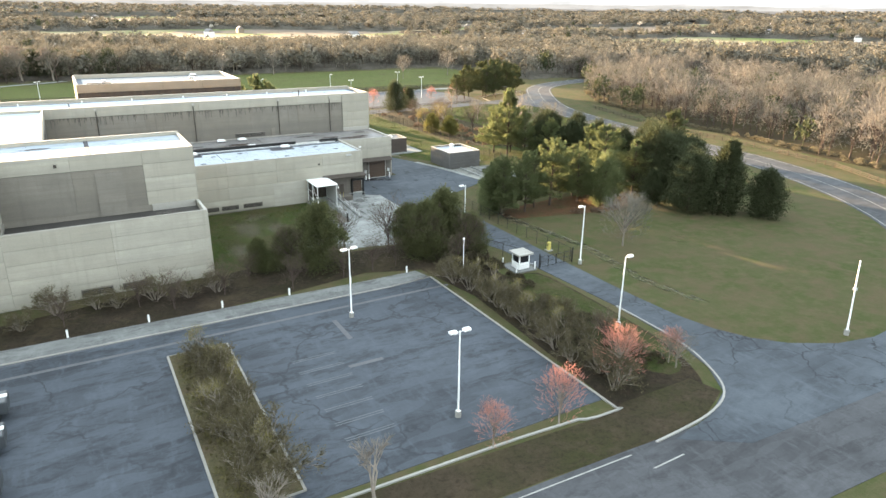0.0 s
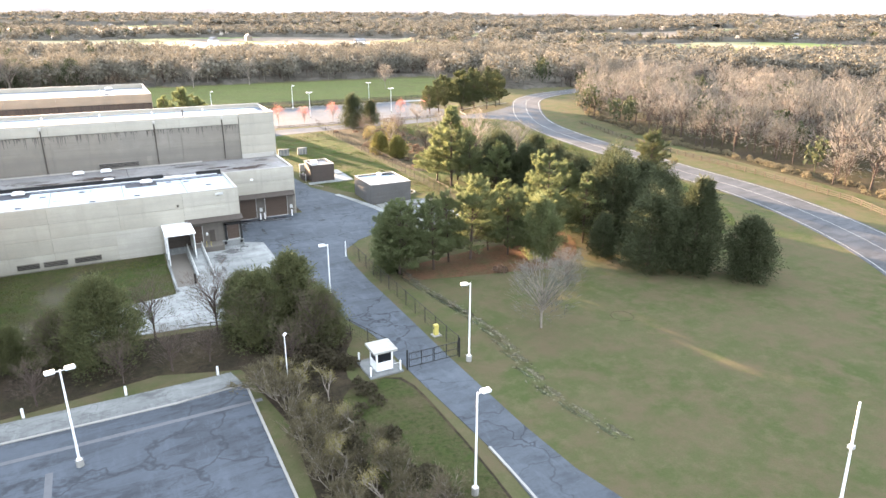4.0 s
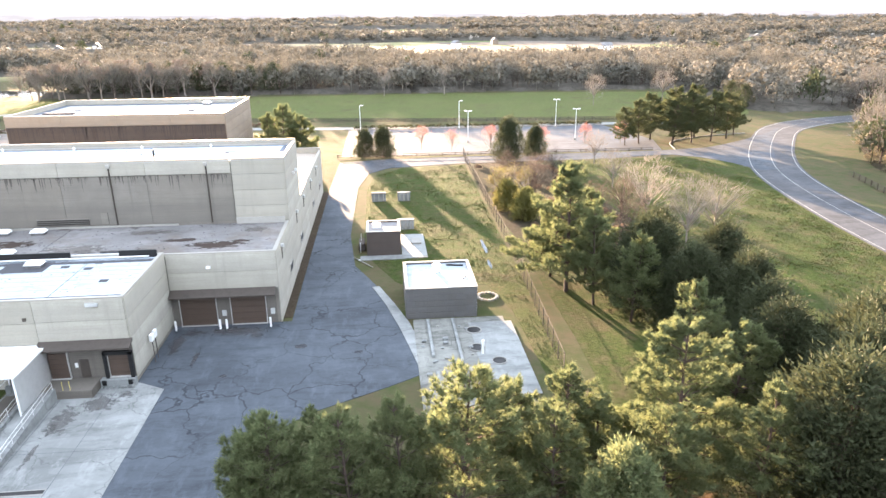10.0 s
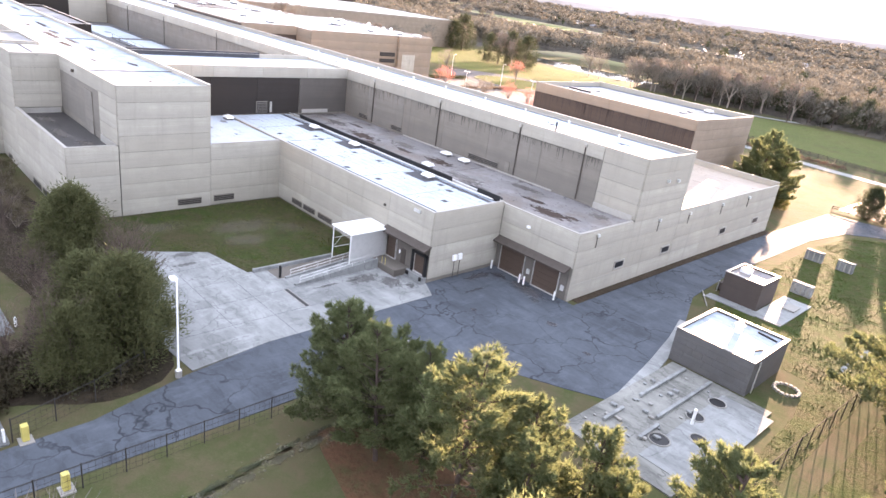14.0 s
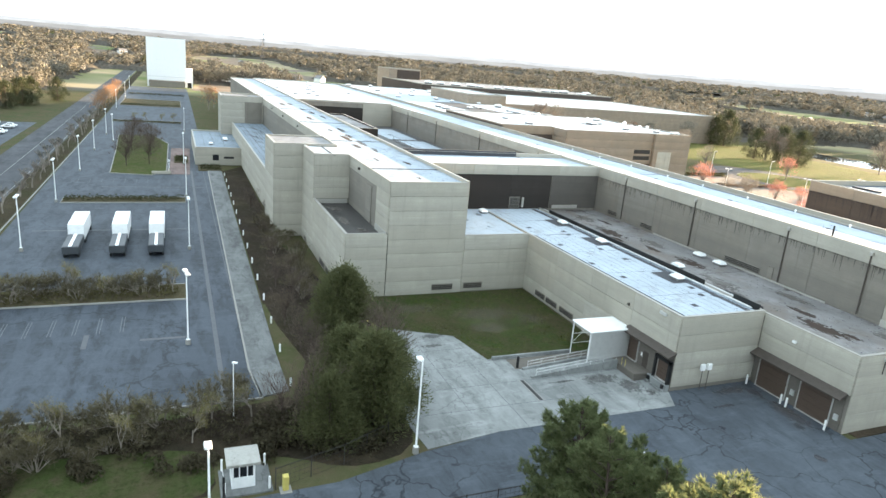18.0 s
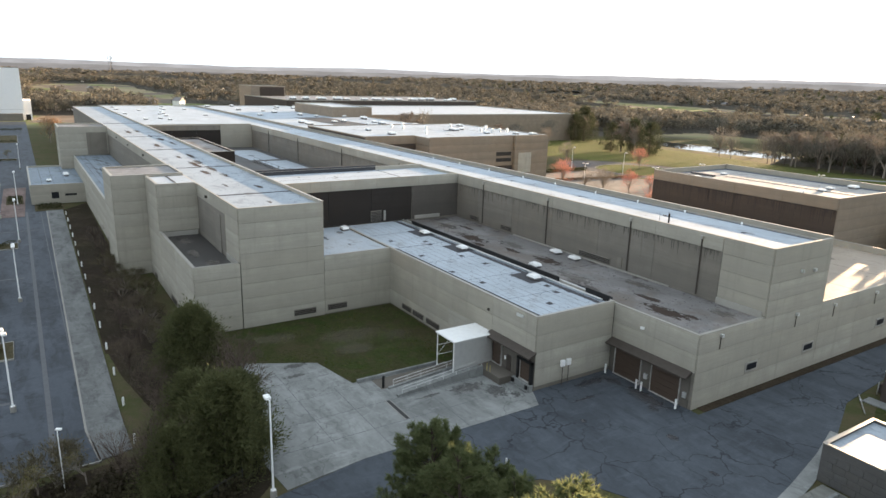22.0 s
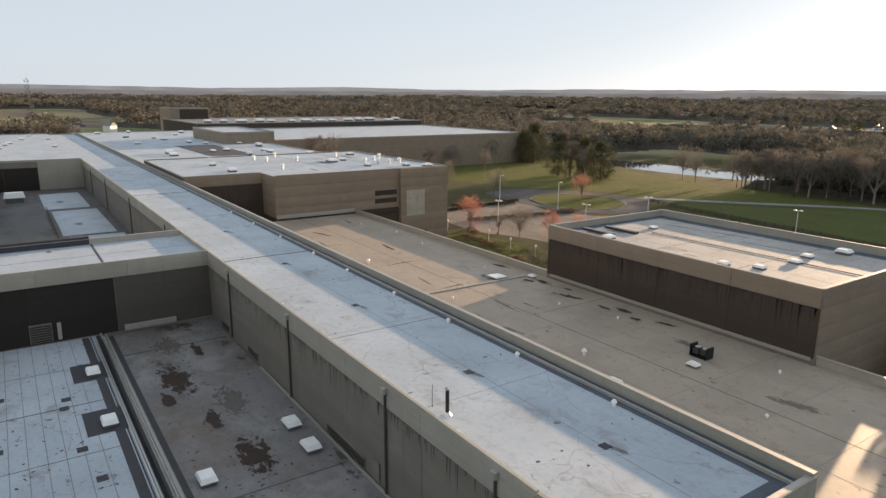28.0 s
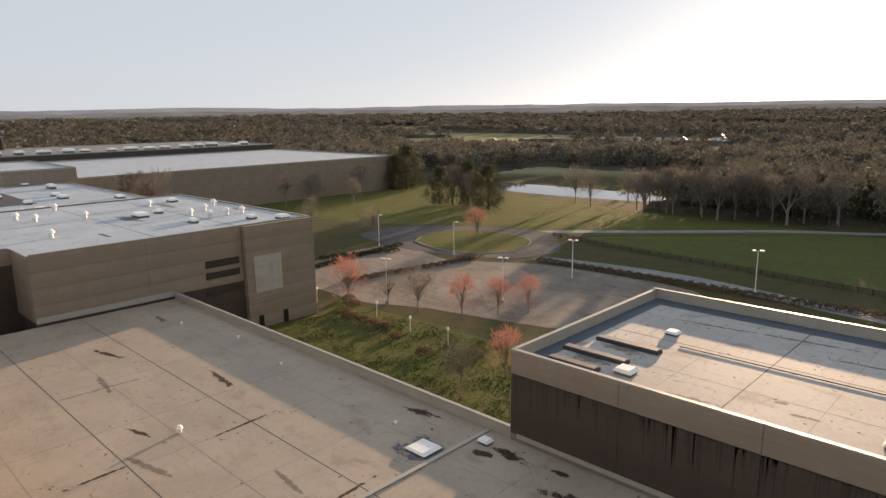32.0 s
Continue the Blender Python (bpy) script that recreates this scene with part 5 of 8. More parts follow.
    for a, b in ((-1.9, -1.6), (1.6, -1.6), (1.6, 2.1), (-1.9, 2.1)):
        part("guard_post", tube(bmesh.new(), (x + a, y + b, 0.2), (x + a, y + b, 1.35), 0.1, 0.1, 8), WHITE, t)
    part("rail", tube(bmesh.new(), (x - 1.9, y - 1.6, 1.1), (x + 1.6, y - 1.6, 1.1), 0.03, 0.03, 6), PALE_METAL, t)


booth()


def card_reader(x, y):
    t = thing("card_reader", (x, y, 0), "yellow painted card reader post on a concrete pad", "post", "card readers")
    part("pad", cubes((x - 0.5, x + 0.6, y - 0.5, y + 0.5, -0.05, 0.12)), KERB, t)
    part("housing", cubes((x - 0.28, x + 0.28, y - 0.25, y + 0.25, 0.12, 1.5), bevel=0.05), YELLOW, t)
    part("panel", cubes((x - 0.3, x - 0.275, y - 0.12, y + 0.12, 0.9, 1.2)), BLACK, t)


card_reader(75.9, 86.2)
card_reader(68.9, 85.3)
for x, y in ((75.4, 117.9),):
    t = thing("marker_post", (x, y, 0), "white marker post at the end of the fence", "post")
    part("post", tube(bmesh.new(), (x, y, -0.1), (x, y, 2.6), 0.09, 0.09, 8), WHITE, t)
    part("cap", tube(bmesh.new(), (x, y, 2.6), (x, y, 2.66), 0.1, 0.06, 8), PALE_METAL, t)


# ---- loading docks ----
# Concrete darker than the walls, with heavy streaks.
DOCK_SHADE = m_concrete("dark_streaked_dock_concrete", (0.20, 0.18, 0.155), 0.1, 0.6)
HOOD = m_plain("brown_hood_metal", (0.075, 0.062, 0.052), 0.6, 0.2, 0.5)


OLD_WHITE = m_plain("worn_white_paint", (0.42, 0.41, 0.38), 0.6, 0, 0.6)


def roll_door(name, x0, x1, y, z0, z1, label, parent):
    d = part(name, cubes((x0, x1, y - 0.06, y, z0, z1)), RUST, parent, label)
    n = 5
    for k in range(n):
        a, b = z0 + (z1 - z0) * k / n, z0 + (z1 - z0) * (k + 1) / n
        part("slat", cubes((x0 + 0.05, x1 - 0.05, y - 0.12, y - 0.061, a + 0.03, b - 0.03)), RUST, d)
    for a, b in ((x0 - 0.09, x0), (x1, x1 + 0.09)):
        part("door_frame", cubes((a, b, y - 0.2, y, z0, z1 + 0.1)), OLD_WHITE, d, "worn white steel door frame")
    part("threshold", cubes((x0 - 0.09, x1 + 0.09, y - 0.3, y - 0.13, z0 - 0.02, z0 + 0.08)), OLD_WHITE, d)


def yard_doors():
    y = Y1 - 0.02
    part("door_recess", cubes((62.0, 74.5, y - 0.1, y, 0, 4.7)), DOCK_SHADE, dock, "dark streaked wall round the doors")
    roll_door("roller_door", 62.9, 67.2, y - 0.11, 0.08, 4.0, "brown slatted roller door in a white frame", dock)
    roll_door("roller_door", 69.0, 73.2, y - 0.11, 0.08, 4.0, "brown slatted roller door in a white frame", dock)
    bm = bmesh.new()
    vs = [bm.verts.new(p) for p in ((61.95, y, 4.95), (74.6, y, 4.95), (74.6, y - 1.3, 4.3), (61.95, y - 1.3, 4.3), (61.95, y, 4.65), (74.6, y, 4.65), (74.6, y - 1.3, 4.12), (61.95, y - 1.3, 4.12))]
    for f in ((0, 3, 2, 1), (4, 5, 6, 7), (3, 7, 6, 2), (0, 4, 7, 3), (1, 2, 6, 5)):
        bm.faces.new([vs[i] for i in f])
    part("door_hood", bm, HOOD, dock, "long brown metal hood above the doors")
    for x in (68.1, 74.0):
        part("meter_box", cubes((x - 0.25, x + 0.25, y - 0.3, y - 0.11, 1.3, 2.0)), PALE_METAL, dock)
    part("wall_light", cubes((66.6, 67.1, y - 0.35, y - 0.08, 7.6, 7.9)), WHITE, dock)
    for x in (62.4, 67.7, 68.5, 73.8):
        t = thing("guard_bollard", (x, y - 1.3, 0), "white steel guard bollard by the roller doors", "bollard", "dock bollards")
        part("post", tube(bmesh.new(), (x, y - 1.3, -0.1), (x, y - 1.3, 1.25), 0.13, 0.13, 10), WHITE, t)
        part("cap", tube(bmesh.new(), (x, y - 1.3, 1.25), (x, y - 1.3, 1.32), 0.13, 0.06, 10), WHITE, t)


yard_doors()


def truck_dock():
    y = 132.68
    part("dock_recess", cubes((53.05, 61.9, y - 0.06, y + 0.02, 0, 5.0)), DOCK_SHADE, front, "dark streaked recess behind the truck dock")
    roll_door("dock_door", 53.5, 55.4, y - 0.07, 1.0, 3.9, "small brown dock door", front)
    roll_door("dock_door", 59.4, 61.4, y - 0.07, 1.0, 3.5, "dock door inside a torn black seal", front)
    part("dock_seal", cubes((59.0, 59.35, y - 0.5, y - 0.07, 0.9, 3.9), (61.5, 61.85, y - 0.5, y - 0.07, 0.9, 3.9), (59.0, 61.85, y - 0.5, y - 0.07, 3.6, 3.95)), BLACK, front, "torn black dock seal")
    part("staff_door", cubes((56.5, 57.4, y - 0.12, y - 0.06, 1.0, 3.1)), HOOD, front)
    part("notice", cubes((56.0, 56.3, y - 0.1, y - 0.07, 2.2, 2.7)), WHITE, front)
    bm = bmesh.new()
    vs = [bm.verts.new(p) for p in ((52.9, y, 5.3), (62.1, y, 5.3), (62.1, y - 1.2, 4.75), (52.9, y - 1.2, 4.75), (52.9, y, 5.0), (62.1, y, 5.0), (62.1, y - 1.2, 4.55), (52.9, y - 1.2, 4.55))]
    for f in ((0, 3, 2, 1), (4, 5, 6, 7), (3, 7, 6, 2), (0, 4, 7, 3), (1, 2, 6, 5)):
        bm.faces.new([vs[i] for i in f])
    part("dock_hood", bm, HOOD, front, "brown metal hood above the dock")
    part("pipe_stub", tube(bmesh.new(), (53.1, y - 0.1, 4.2), (53.1, y - 0.9, 5.2), 0.07, 0.07, 6), WHITE, front)
    part("wall_unit", cubes((58.2, 59.4, y - 0.3, y - 0.1, 9.0, 9.35)), PALE_METAL, front)
    part("wall_light", cubes((52.0, 52.3, y - 0.3, y - 0.09, 7.7, 8.0)), HOOD, front)
    t = thing("dock_platform", (57, 131, 0), "stained concrete dock platform with a broken edge", "loading dock")
    part("slab", cubes((52.75, 58.4, 130.0, y - 0.07, 0, 1.0), bevel=0.06), DOCK_SHADE, t)
    part("ledge", cubes((58.42, 61.95, 131.9, y - 0.07, 0, 0.95), bevel=0.08), SLAB, t, "pale broken concrete ledge")
    for x in (58.9, 61.5):
        part("bumper", cubes((x - 0.2, x + 0.2, 131.72, 131.9, 0.4, 0.9)), BLACK, t)
    rnd = random.Random(3)
    for i in range(9):
        x = 58.6 + i * 0.38
        part("rubble", cubes((x, x + rnd.uniform(0.15, 0.35), 131.5, 131.8, 0.07, rnd.uniform(0.2, 0.45)), bevel=0.05), SLAB, t)
    for x in (55.6, 56.3):
        part("cage_rail", tube(bmesh.new(), (x, 130.1, 1.0), (x, 130.1, 2.0), 0.03, 0.03, 6), YELLOW, t)
    # ramp up to the platform
    r = thing("dock_ramp", (53.7, 124, 0), "sloping concrete ramp between low walls with steel rails", "ramp")
    bm = bmesh.new()
    vs = [bm.verts.new(p) for p in ((52.7, 117.3, 0.0), (54.6, 117.3, 0.0), (54.6, 130, 0.0), (52.7, 130, 0.0), (52.7, 117.3, 0.09), (54.6, 117.3, 0.09), (54.6, 130, 0.99), (52.7, 130, 0.99))]
    for f in ((4, 5, 6, 7), (0, 1, 5, 4), (1, 2, 6, 5), (2, 3, 7, 6), (3, 0, 4, 7)):
        bm.faces.new([vs[i] for i in f])
    part("slope", bm, SLAB, r)
    for x0, x1 in ((52.35, 52.68), (54.62, 54.95)):
        bm = bmesh.new()
        vs = [bm.verts.new(p) for p in ((x0, 117.3, 0.0), (x1, 117.3, 0.0), (x1, 130, 0.0), (x0, 130, 0.0), (x0, 117.3, 0.3), (x1, 117.3, 0.3), (x1, 130, 1.35), (x0, 130, 1.35))]
        for f in ((4, 5, 6, 7), (0, 1, 5, 4), (1, 2, 6, 5), (2, 3, 7, 6), (3, 0, 4, 7)):
            bm.faces.new([vs[i] for i in f])
        part("ramp_wall", bm, SLAB, r)
        xm = (x0 + x1) / 2
        part("hand_rail", tube(bmesh.new(), (xm, 118, 1.15), (xm, 129.8, 2.2), 0.035, 0.035, 6), PALE_METAL, r)
        part("middle_rail", tube(bmesh.new(), (xm, 118, 0.75), (xm, 129.8, 1.75), 0.03, 0.03, 6), PALE_METAL, r)
        for k in range(7):
            f = k / 6
            part("rail_post", tube(bmesh.new(), (xm, 118 + 11.8 * f, 0.3 + f), (xm, 118 + 11.8 * f, 1.15 + 1.05 * f), 0.03, 0.03, 6), PALE_METAL, r)
    part("side_wall", cubes((49.0, 49.3, 114.6, 126.5, 0, 0.55), bevel=0.04), SLAB, r, "low pale wall along the grass")
    # canopy shelter over the sunken bay
    c = thing("dock_canopy", (51.4, 129.2, 0), "boxy shelter with a white roof over a dock ramp", "shelter")
    part("roof", cubes((49.2, 53.7, 126.1, 132.6, 4.75, 4.95), bevel=0.04), WHITE, c, "white sheet metal roof")
    part("side_sheet", cubes((53.4, 53.5, 126.4, 132.6, 0.9, 4.75)), PALE_METAL, c, "grey sheet side wall")
    part("back_sheet", cubes((49.4, 53.4, 132.4, 132.5, 0.1, 4.75)), HOOD, c)
    for x, yy in ((49.45, 126.3), (49.45, 129.3), (49.45, 132.2), (53.4, 126.3)):
        part("post", tube(bmesh.new(), (x, yy, 0), (x, yy, 4.75), 0.08, 0.08, 8), WHITE, c)
    for z in (1.6, 3.0):
        part("cross_rail", tube(bmesh.new(), (49.45, 126.3, z), (49.45, 132.2, z), 0.04, 0.04, 6), WHITE, c)
    part("brace", tube(bmesh.new(), (49.45, 126.3, 1.6), (49.45, 129.3, 4.6), 0.03, 0.03, 6), WHITE, c)
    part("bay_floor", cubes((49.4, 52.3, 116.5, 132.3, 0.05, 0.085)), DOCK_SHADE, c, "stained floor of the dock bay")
    part("bay_wall", cubes((49.5, 53.3, 131.2, 131.6, 0.08, 1.1)), SLAB, c)
    g = thing("drain_grate", (57.6, 115.8, 0), "black iron drain grate across the apron", "drain")
    part("grate", cubes((55.2, 60.1, 115.55, 116.0, 0.06, 0.095)), BLACK, g)
    part("frame", cubes((55.1, 60.2, 115.4, 115.54, 0.06, 0.1), (55.1, 60.2, 116.01, 116.12, 0.06, 0.1)), KERB, g)
    b = thing("black_bollard", (51.9, 116.9, 0), "black steel bollard at the ramp foot", "bollard")
    part("post", tube(bmesh.new(), (51.9, 116.9, 0), (51.9, 116.9, 1.6), 0.17, 0.17, 10), BLACK, b)
    part("cap", tube(bmesh.new(), (51.9, 116.9, 1.6), (51.9, 116.9, 1.66), 0.17, 0.1, 10), BLACK, b)


truck_dock()


def meters():
    t = thing("electric_meters", (62.3, 137.5, 0), "two pale meter boxes on posts beside the wall", "meter box")
    for y in (137.0, 138.0):
        part("post", tube(bmesh.new(), (62.35, y, -0.05), (62.35, y, 2.9), 0.05, 0.05, 6), HOOD, t)
        part("box", cubes((62.15, 62.5, y - 0.32, y + 0.32, 2.7, 3.5), bevel=0.03), WHITE, t)


meters()

# ---- wall fittings ----
LOUVRE = m_plain("dark_louvre", (0.05, 0.045, 0.04), 0.6, 0.3)


def louvre(parent, axis, pos, a0, a1, z0, z1, out=1, name="louvre", frame=None):
    """A framed louvre with slats on a wall; out: which way it faces."""
    d0, d1 = sorted((pos, pos + out * 0.1))
    f = part(name, cubes((d0, d1, a0, a1, z0, z1) if axis == "x" else (a0, a1, d0, d1, z0, z1)), frame or CONCRETE_STAINED, parent)
    n = max(2, int((z1 - z0) / 0.28))
    e0, e1 = sorted((pos + out * 0.101, pos + out * 0.15))
    for k in range(n):
        za, zb = z0 + 0.08 + (z1 - z0 - 0.16) * k / n, z0 + 0.08 + (z1 - z0 - 0.16) * (k + 0.7) / n
        part("slat", cubes((e0, e1, a0 + 0.08, a1 - 0.08, za, zb) if axis == "x" else (a0 + 0.08, a1 - 0.08, e0, e1, za, zb)), LOUVRE, f)


for y in (157.5, 170.5, 190.6, 204.5):
    own = dock if y < 159 else hall if y < 172 else annex
    w = part("window", cubes((X1 + 0.1, X1 + 0.2, y - 1.5, y + 1.1, 2.7, 4.0)), CAP, own, "small window in a pale surround")
    part("pane", cubes((X1 + 0.18, X1 + 0.24, y - 1.2, y + 0.8, 2.95, 3.75)), GLASS_DARK, w)
for y, z in ((150.0, 8.7), (166.0, 8.6), (175.5, 8.4), (187.2, 8.4), (198, 8.4), (165.5, 14.6), (168.5, 14.4)):
    own = dock if y < 159 else hall if y < 172 else annex
    b = part("scupper", cubes((X1 + 0.12, X1 + 0.5, y - 0.2, y + 0.2, z, z + 0.4), bevel=0.04), PALE_METAL, own)
    if z < 9:
        part("drip_pipe", tube(bmesh.new(), (X1 + 0.22, y, z), (X1 + 0.22, y, z - 1.6), 0.05, 0.05, 6), HOOD, b)
for x in (13.9, 33.1, 52.0, 64.6):
    p = part("downpipe", tube(bmesh.new(), (x, 158.86, 9.6), (x, 158.86, 17.6), 0.1, 0.1, 8), HOOD, hall, "dark rusty downpipe")
    part("hopper", cubes((x - 0.25, x + 0.25, 158.6, 158.95, 17.5, 18.0), bevel=0.05), CAP, p)
for x in (-21, -55, -90, -120):
    part("downpipe", tube(bmesh.new(), (x, 158.86, 9.6), (x, 158.86, 17.6), 0.1, 0.1, 8), HOOD, hall)
for a, b in ((9.5, 12.5), (20.0, 23.2), (41.5, 48.5)):
    louvre(hall, "y", 159.0, a, b, 9.75, 10.7, -1)
part("hatch", cubes((50.0, 50.9, 158.85, 158.98, 9.8, 11.4)), CONCRETE_STAINED, hall)
part("wall_flashing", cubes((67.9, X1 - 0.4, 158.7, 158.86, 9.3, 10.2)), CAP, hall, "pale flashing at the wall foot")
part("wall_flashing", cubes((24, 60, 158.82, 158.97, 9.3, 9.55)), CAP, hall)
louvre(link, "x", 4.56, 138.6, 140.9, 9.9, 12.1, 1, "plant_door")
part("cable_box", cubes((4.6, 4.8, 141.4, 141.8, 10, 12)), CAP, link)
part("wall_flashing", cubes((4.58, 4.75, 148.5, 154.5, 9.7, 10.4)), CAP, link)
for a, b in ((28.5, 31.5), (32.0, 35.3), (36.2, 40.0)):
    louvre(front, "y", 132.6, a, b, 0.6, 1.5, -1)
part("pale_repair", cubes((42.5, 48.9, 132.54, 132.6, 0.1, 4.8)), m_concrete("repainted_concrete", (0.56, 0.53, 0.46), 0.05, 0.15), front, "large patch of pale repainted wall")
for a, b in ((115.5, 119.2), (121.2, 124.6)):
    louvre(south if b < 120 else court, "x", 24.16 if b < 120 else 24.07, a, b, 0.7, 1.7)
for a, b in ((6.4, 10.4), (11.6, 15.5)):
    louvre(terrace, "y", 100.78, a, b, 0.4, 1.4, -1)
louvre(stair, "y", 100.78, -9, -7, 0.5, 1.2, -1)
part("terrace_door", cubes((10.6, 14.2, 107.38, 107.5, 9.5, 15.8)), CONCRETE_STAINED, south, "tall grey wall panel above the terrace")
part("terrace_flashing", cubes((17.5, 23.6, 107.25, 107.43, 9.45, 10.5)), CAP, south, "white flashing above the terrace")
part("terrace_flashing", cubes((-1.38, -1.25, 101.3, 107.2, 9.45, 10.3)), CAP, stair, "white flashing above the terrace")
for x in (-14, -34, -58, -84, -108, 6):
    part("wall_lamp", cubes((x - 0.2, x + 0.2, 107.1, 107.44, 17.2, 17.6)), HOOD, south)
w = part("window", cubes((-96.35, -96.3, 88.0, 89.8, 1.6, 3.4)), GLASS_DARK, lobby, "small dark window")
part("sign_plate", cubes((-96.37, -96.3, 91.3, 94.3, 2.2, 2.8)), BLACK, lobby, "row of dark metal letters, unreadable")
far_window = part("dark_panel", cubes((-133.0, -132.9, 101, 107, 9.6, 17)), CONCRETE_STAINED, far_fin)
for z0, z1 in ((12.9, 14.2), (10.9, 12.1), (8.0, 8.8)):
    louvre(office, "x", -59.45, 217.3, 223.7, z0, z1, frame=LOUVRE)
part("pale_panel", cubes((-58.38, -58.3, 226.1, 231.7, 7.0, 13.8)), CONCRETE, office, "pale concrete infill panel")
for y in (226.8, 232.0):
    part("door", cubes((-58.38, -58.3, y - 0.5, y + 0.5, 0.1, 2.6)), BLACK, office, "dark steel door")
part("wall_flashing", cubes((-59.42, -59.3, 191.0, 211.5, 9.3, 10.2)), CAP, office, "pale flashing at the wall foot")
part("wall_flashing", cubes((13, 55.5, 211.1, 211.2, 9.3, 9.7)), CAP, west)
part("dark_panel", cubes((-420.9, -420.7, 250, 270, 19, 27.5)), CONCRETE_BROWN, b4)
part("cladding_joint", cubes((-459.95, -459.8, 58.5, 87, 7.6, 7.9)), PALE_METAL, white)
for k in range(9):
    part("cladding_sheet", cubes((-459.98, -459.86, 58.6 + k * 3.16, 58.6 + k * 3.16 + 3.1, 8.0, 36.6)), WHITE, white)
part("side_annex", cubes((-495, -462, 87, 92, 0, 14)), WHITE, white)
part("side_door", cubes((-461.9, -461.7, 88, 91, 0, 4)), BLACK, white)
part("front_canopy", cubes((-459.8, -452, 60, 86, 0, 5)), CONCRETE_STAINED, white)


def drips(parent, y, x0, x1, ztop, seed, n, long=2.6, tint=(0.10, 0.09, 0.075)):
    """Dark runs of dirt that hang down a wall from under its fascia."""
    rnd = random.Random(seed)
    bm = bmesh.new()
    for i in range(n):
        x, w, L = rnd.uniform(x0, x1), rnd.uniform(0.03, 0.1), long * rnd.random() ** 2.2 + 0.15
        vs = [bm.verts.new(p) for p in ((x - w, y, ztop), (x + w, y, ztop), (x + w * 0.5, y, ztop - L * 0.7), (x, y, ztop - L), (x - w * 0.6, y, ztop - L * 0.6))]
        bm.faces.new(vs)
    ob = part("dirt_streak", bm, m_plain("wall_dirt_" + str(seed), tint, 0.9, 0, 0.4), parent)
    ob["kind"] = "stuff"


drips(hall, 159.0, -10, 67.5, 16.36, 1, 330, 2.2)
drips(west, 211.19, 12.5, 55.5, 15.46, 2, 270, 4.2, (0.05, 0.04, 0.035))
drips(hall, 159.0, -138, -12, 16.36, 3, 260, 2.0)


# ---- yard behind the drive ----
SHED_WALL = m_concrete("grey_block_wall", (0.17, 0.165, 0.16), 0.1, 0.3)
BRICK_WALL = m_concrete("dark_brick", (0.115, 0.095, 0.085), 0.1, 0.3)


def utility_shed():
    t = mass("utility_shed", "flat-roofed grey block shed with a white roof", 90.6, 99.6, 145.1, 154.8, 4.1, ROOF_STREAKED, (0.35, 0.35, 0.35, 0.35), SHED_WALL, fascia=SHED_WALL, category="shed")
    block = mesh_of("block", cubes((-0.59, 0.59, -0.04, 0.04, -0.38, 0.38), bevel=0.015), SHED_WALL)
    for k in range(4):
        for i in range(7):
            x = 91.2 + i * 1.22 + (0.3 if k % 2 else 0)
            put("block", block, Matrix.Translation((x, 145.09, 0.45 + k * 0.8)), t)
        for i in range(8):
            y = 145.8 + i * 1.22
            put("block", block, Matrix.Translation((90.6, y, 0.45 + k * 0.8)) @ Matrix.Rotation(math.pi / 2, 4, "Z"), t)
    part("roof_vent", tube(bmesh.new(), (95.0, 151.5, 3.8), (95.0, 151.5, 4.8), 0.45, 0.45, 12), WHITE, t)
    part("vent_hood", tube(bmesh.new(), (95.0, 151.5, 4.8), (95.0, 151.5, 5.15), 0.65, 0.3, 12), WHITE, t)
    part("roof_pipe", tube(bmesh.new(), (96.5, 153.6, 3.95), (98.8, 153.2, 3.95), 0.12, 0.12, 8), BLACK, t)
    part("cable_coil", tube(bmesh.new(), (98.2, 148.5, 3.9), (98.7, 149.6, 3.9), 0.1, 0.1, 6), HOOD, t)
    part("side_pipe", tube(bmesh.new(), (99.75, 146.5, 0), (99.75, 146.5, 3.9), 0.07, 0.07, 6), PALE_METAL, t)


utility_shed()


def pump_house():
    t = mass("pump_house", "small dark brick pump house with a pale roof rim", 85.3, 90.7, 169.3, 175.5, 4.0, ROOF_GREY, (0.3, 0.3, 0.3, 0.3), BRICK_WALL, fascia=BRICK_WALL, category="shed")
    part("roof_box", cubes((86.2, 87.6, 172, 173.4, 3.7, 4.4), bevel=0.05), WHITE, t)
    part("pad", cubes((90.9, 94.9, 167.5, 179.5, -0.1, 0.15), bevel=0.03), SLAB, t, "pale concrete pad")
    part("pad_plate", cubes((92.6, 94.3, 174.0, 176.6, 0.15, 0.4), bevel=0.05), KERB, t)
    part("front_step", cubes((84.2, 91.5, 167.2, 169.1, -0.1, 0.12)), SLAB, t)
    for x, y in ((84.2, 171), (84.3, 173.5), (84.2, 176)):
        part("side_post", tube(bmesh.new(), (x, y, 0), (x, y, 1.7), 0.07, 0.07, 6), PALE_METAL, t)
    part("side_tank", cubes((83.9, 84.9, 171.6, 174.8, 0, 1.3), bevel=0.1), BRICK_WALL, t)
    d = thing("fallen_pole", (84, 166, 0), "pale pole lying on the grass", "pole")
    part("pole", tube(bmesh.new(), (83.2, 168.5, 0.15), (86.2, 163.8, 0.15), 0.09, 0.07, 6), KERB, d)
    part("collar", tube(bmesh.new(), (84.0, 167.25, 0.16), (84.3, 166.8, 0.16), 0.12, 0.12, 6), PALE_METAL, d)


pump_house()
for x, y, w in ((87.2, 203, 2.9), (92.4, 202.8, 2.6), (92.0, 183.2, 3.0), (87.2, 181.8, 2.9)):
    t = thing("concrete_barrier", (x, y, 0), "weathered pale concrete screen block on the grass", "barrier", "screen blocks")
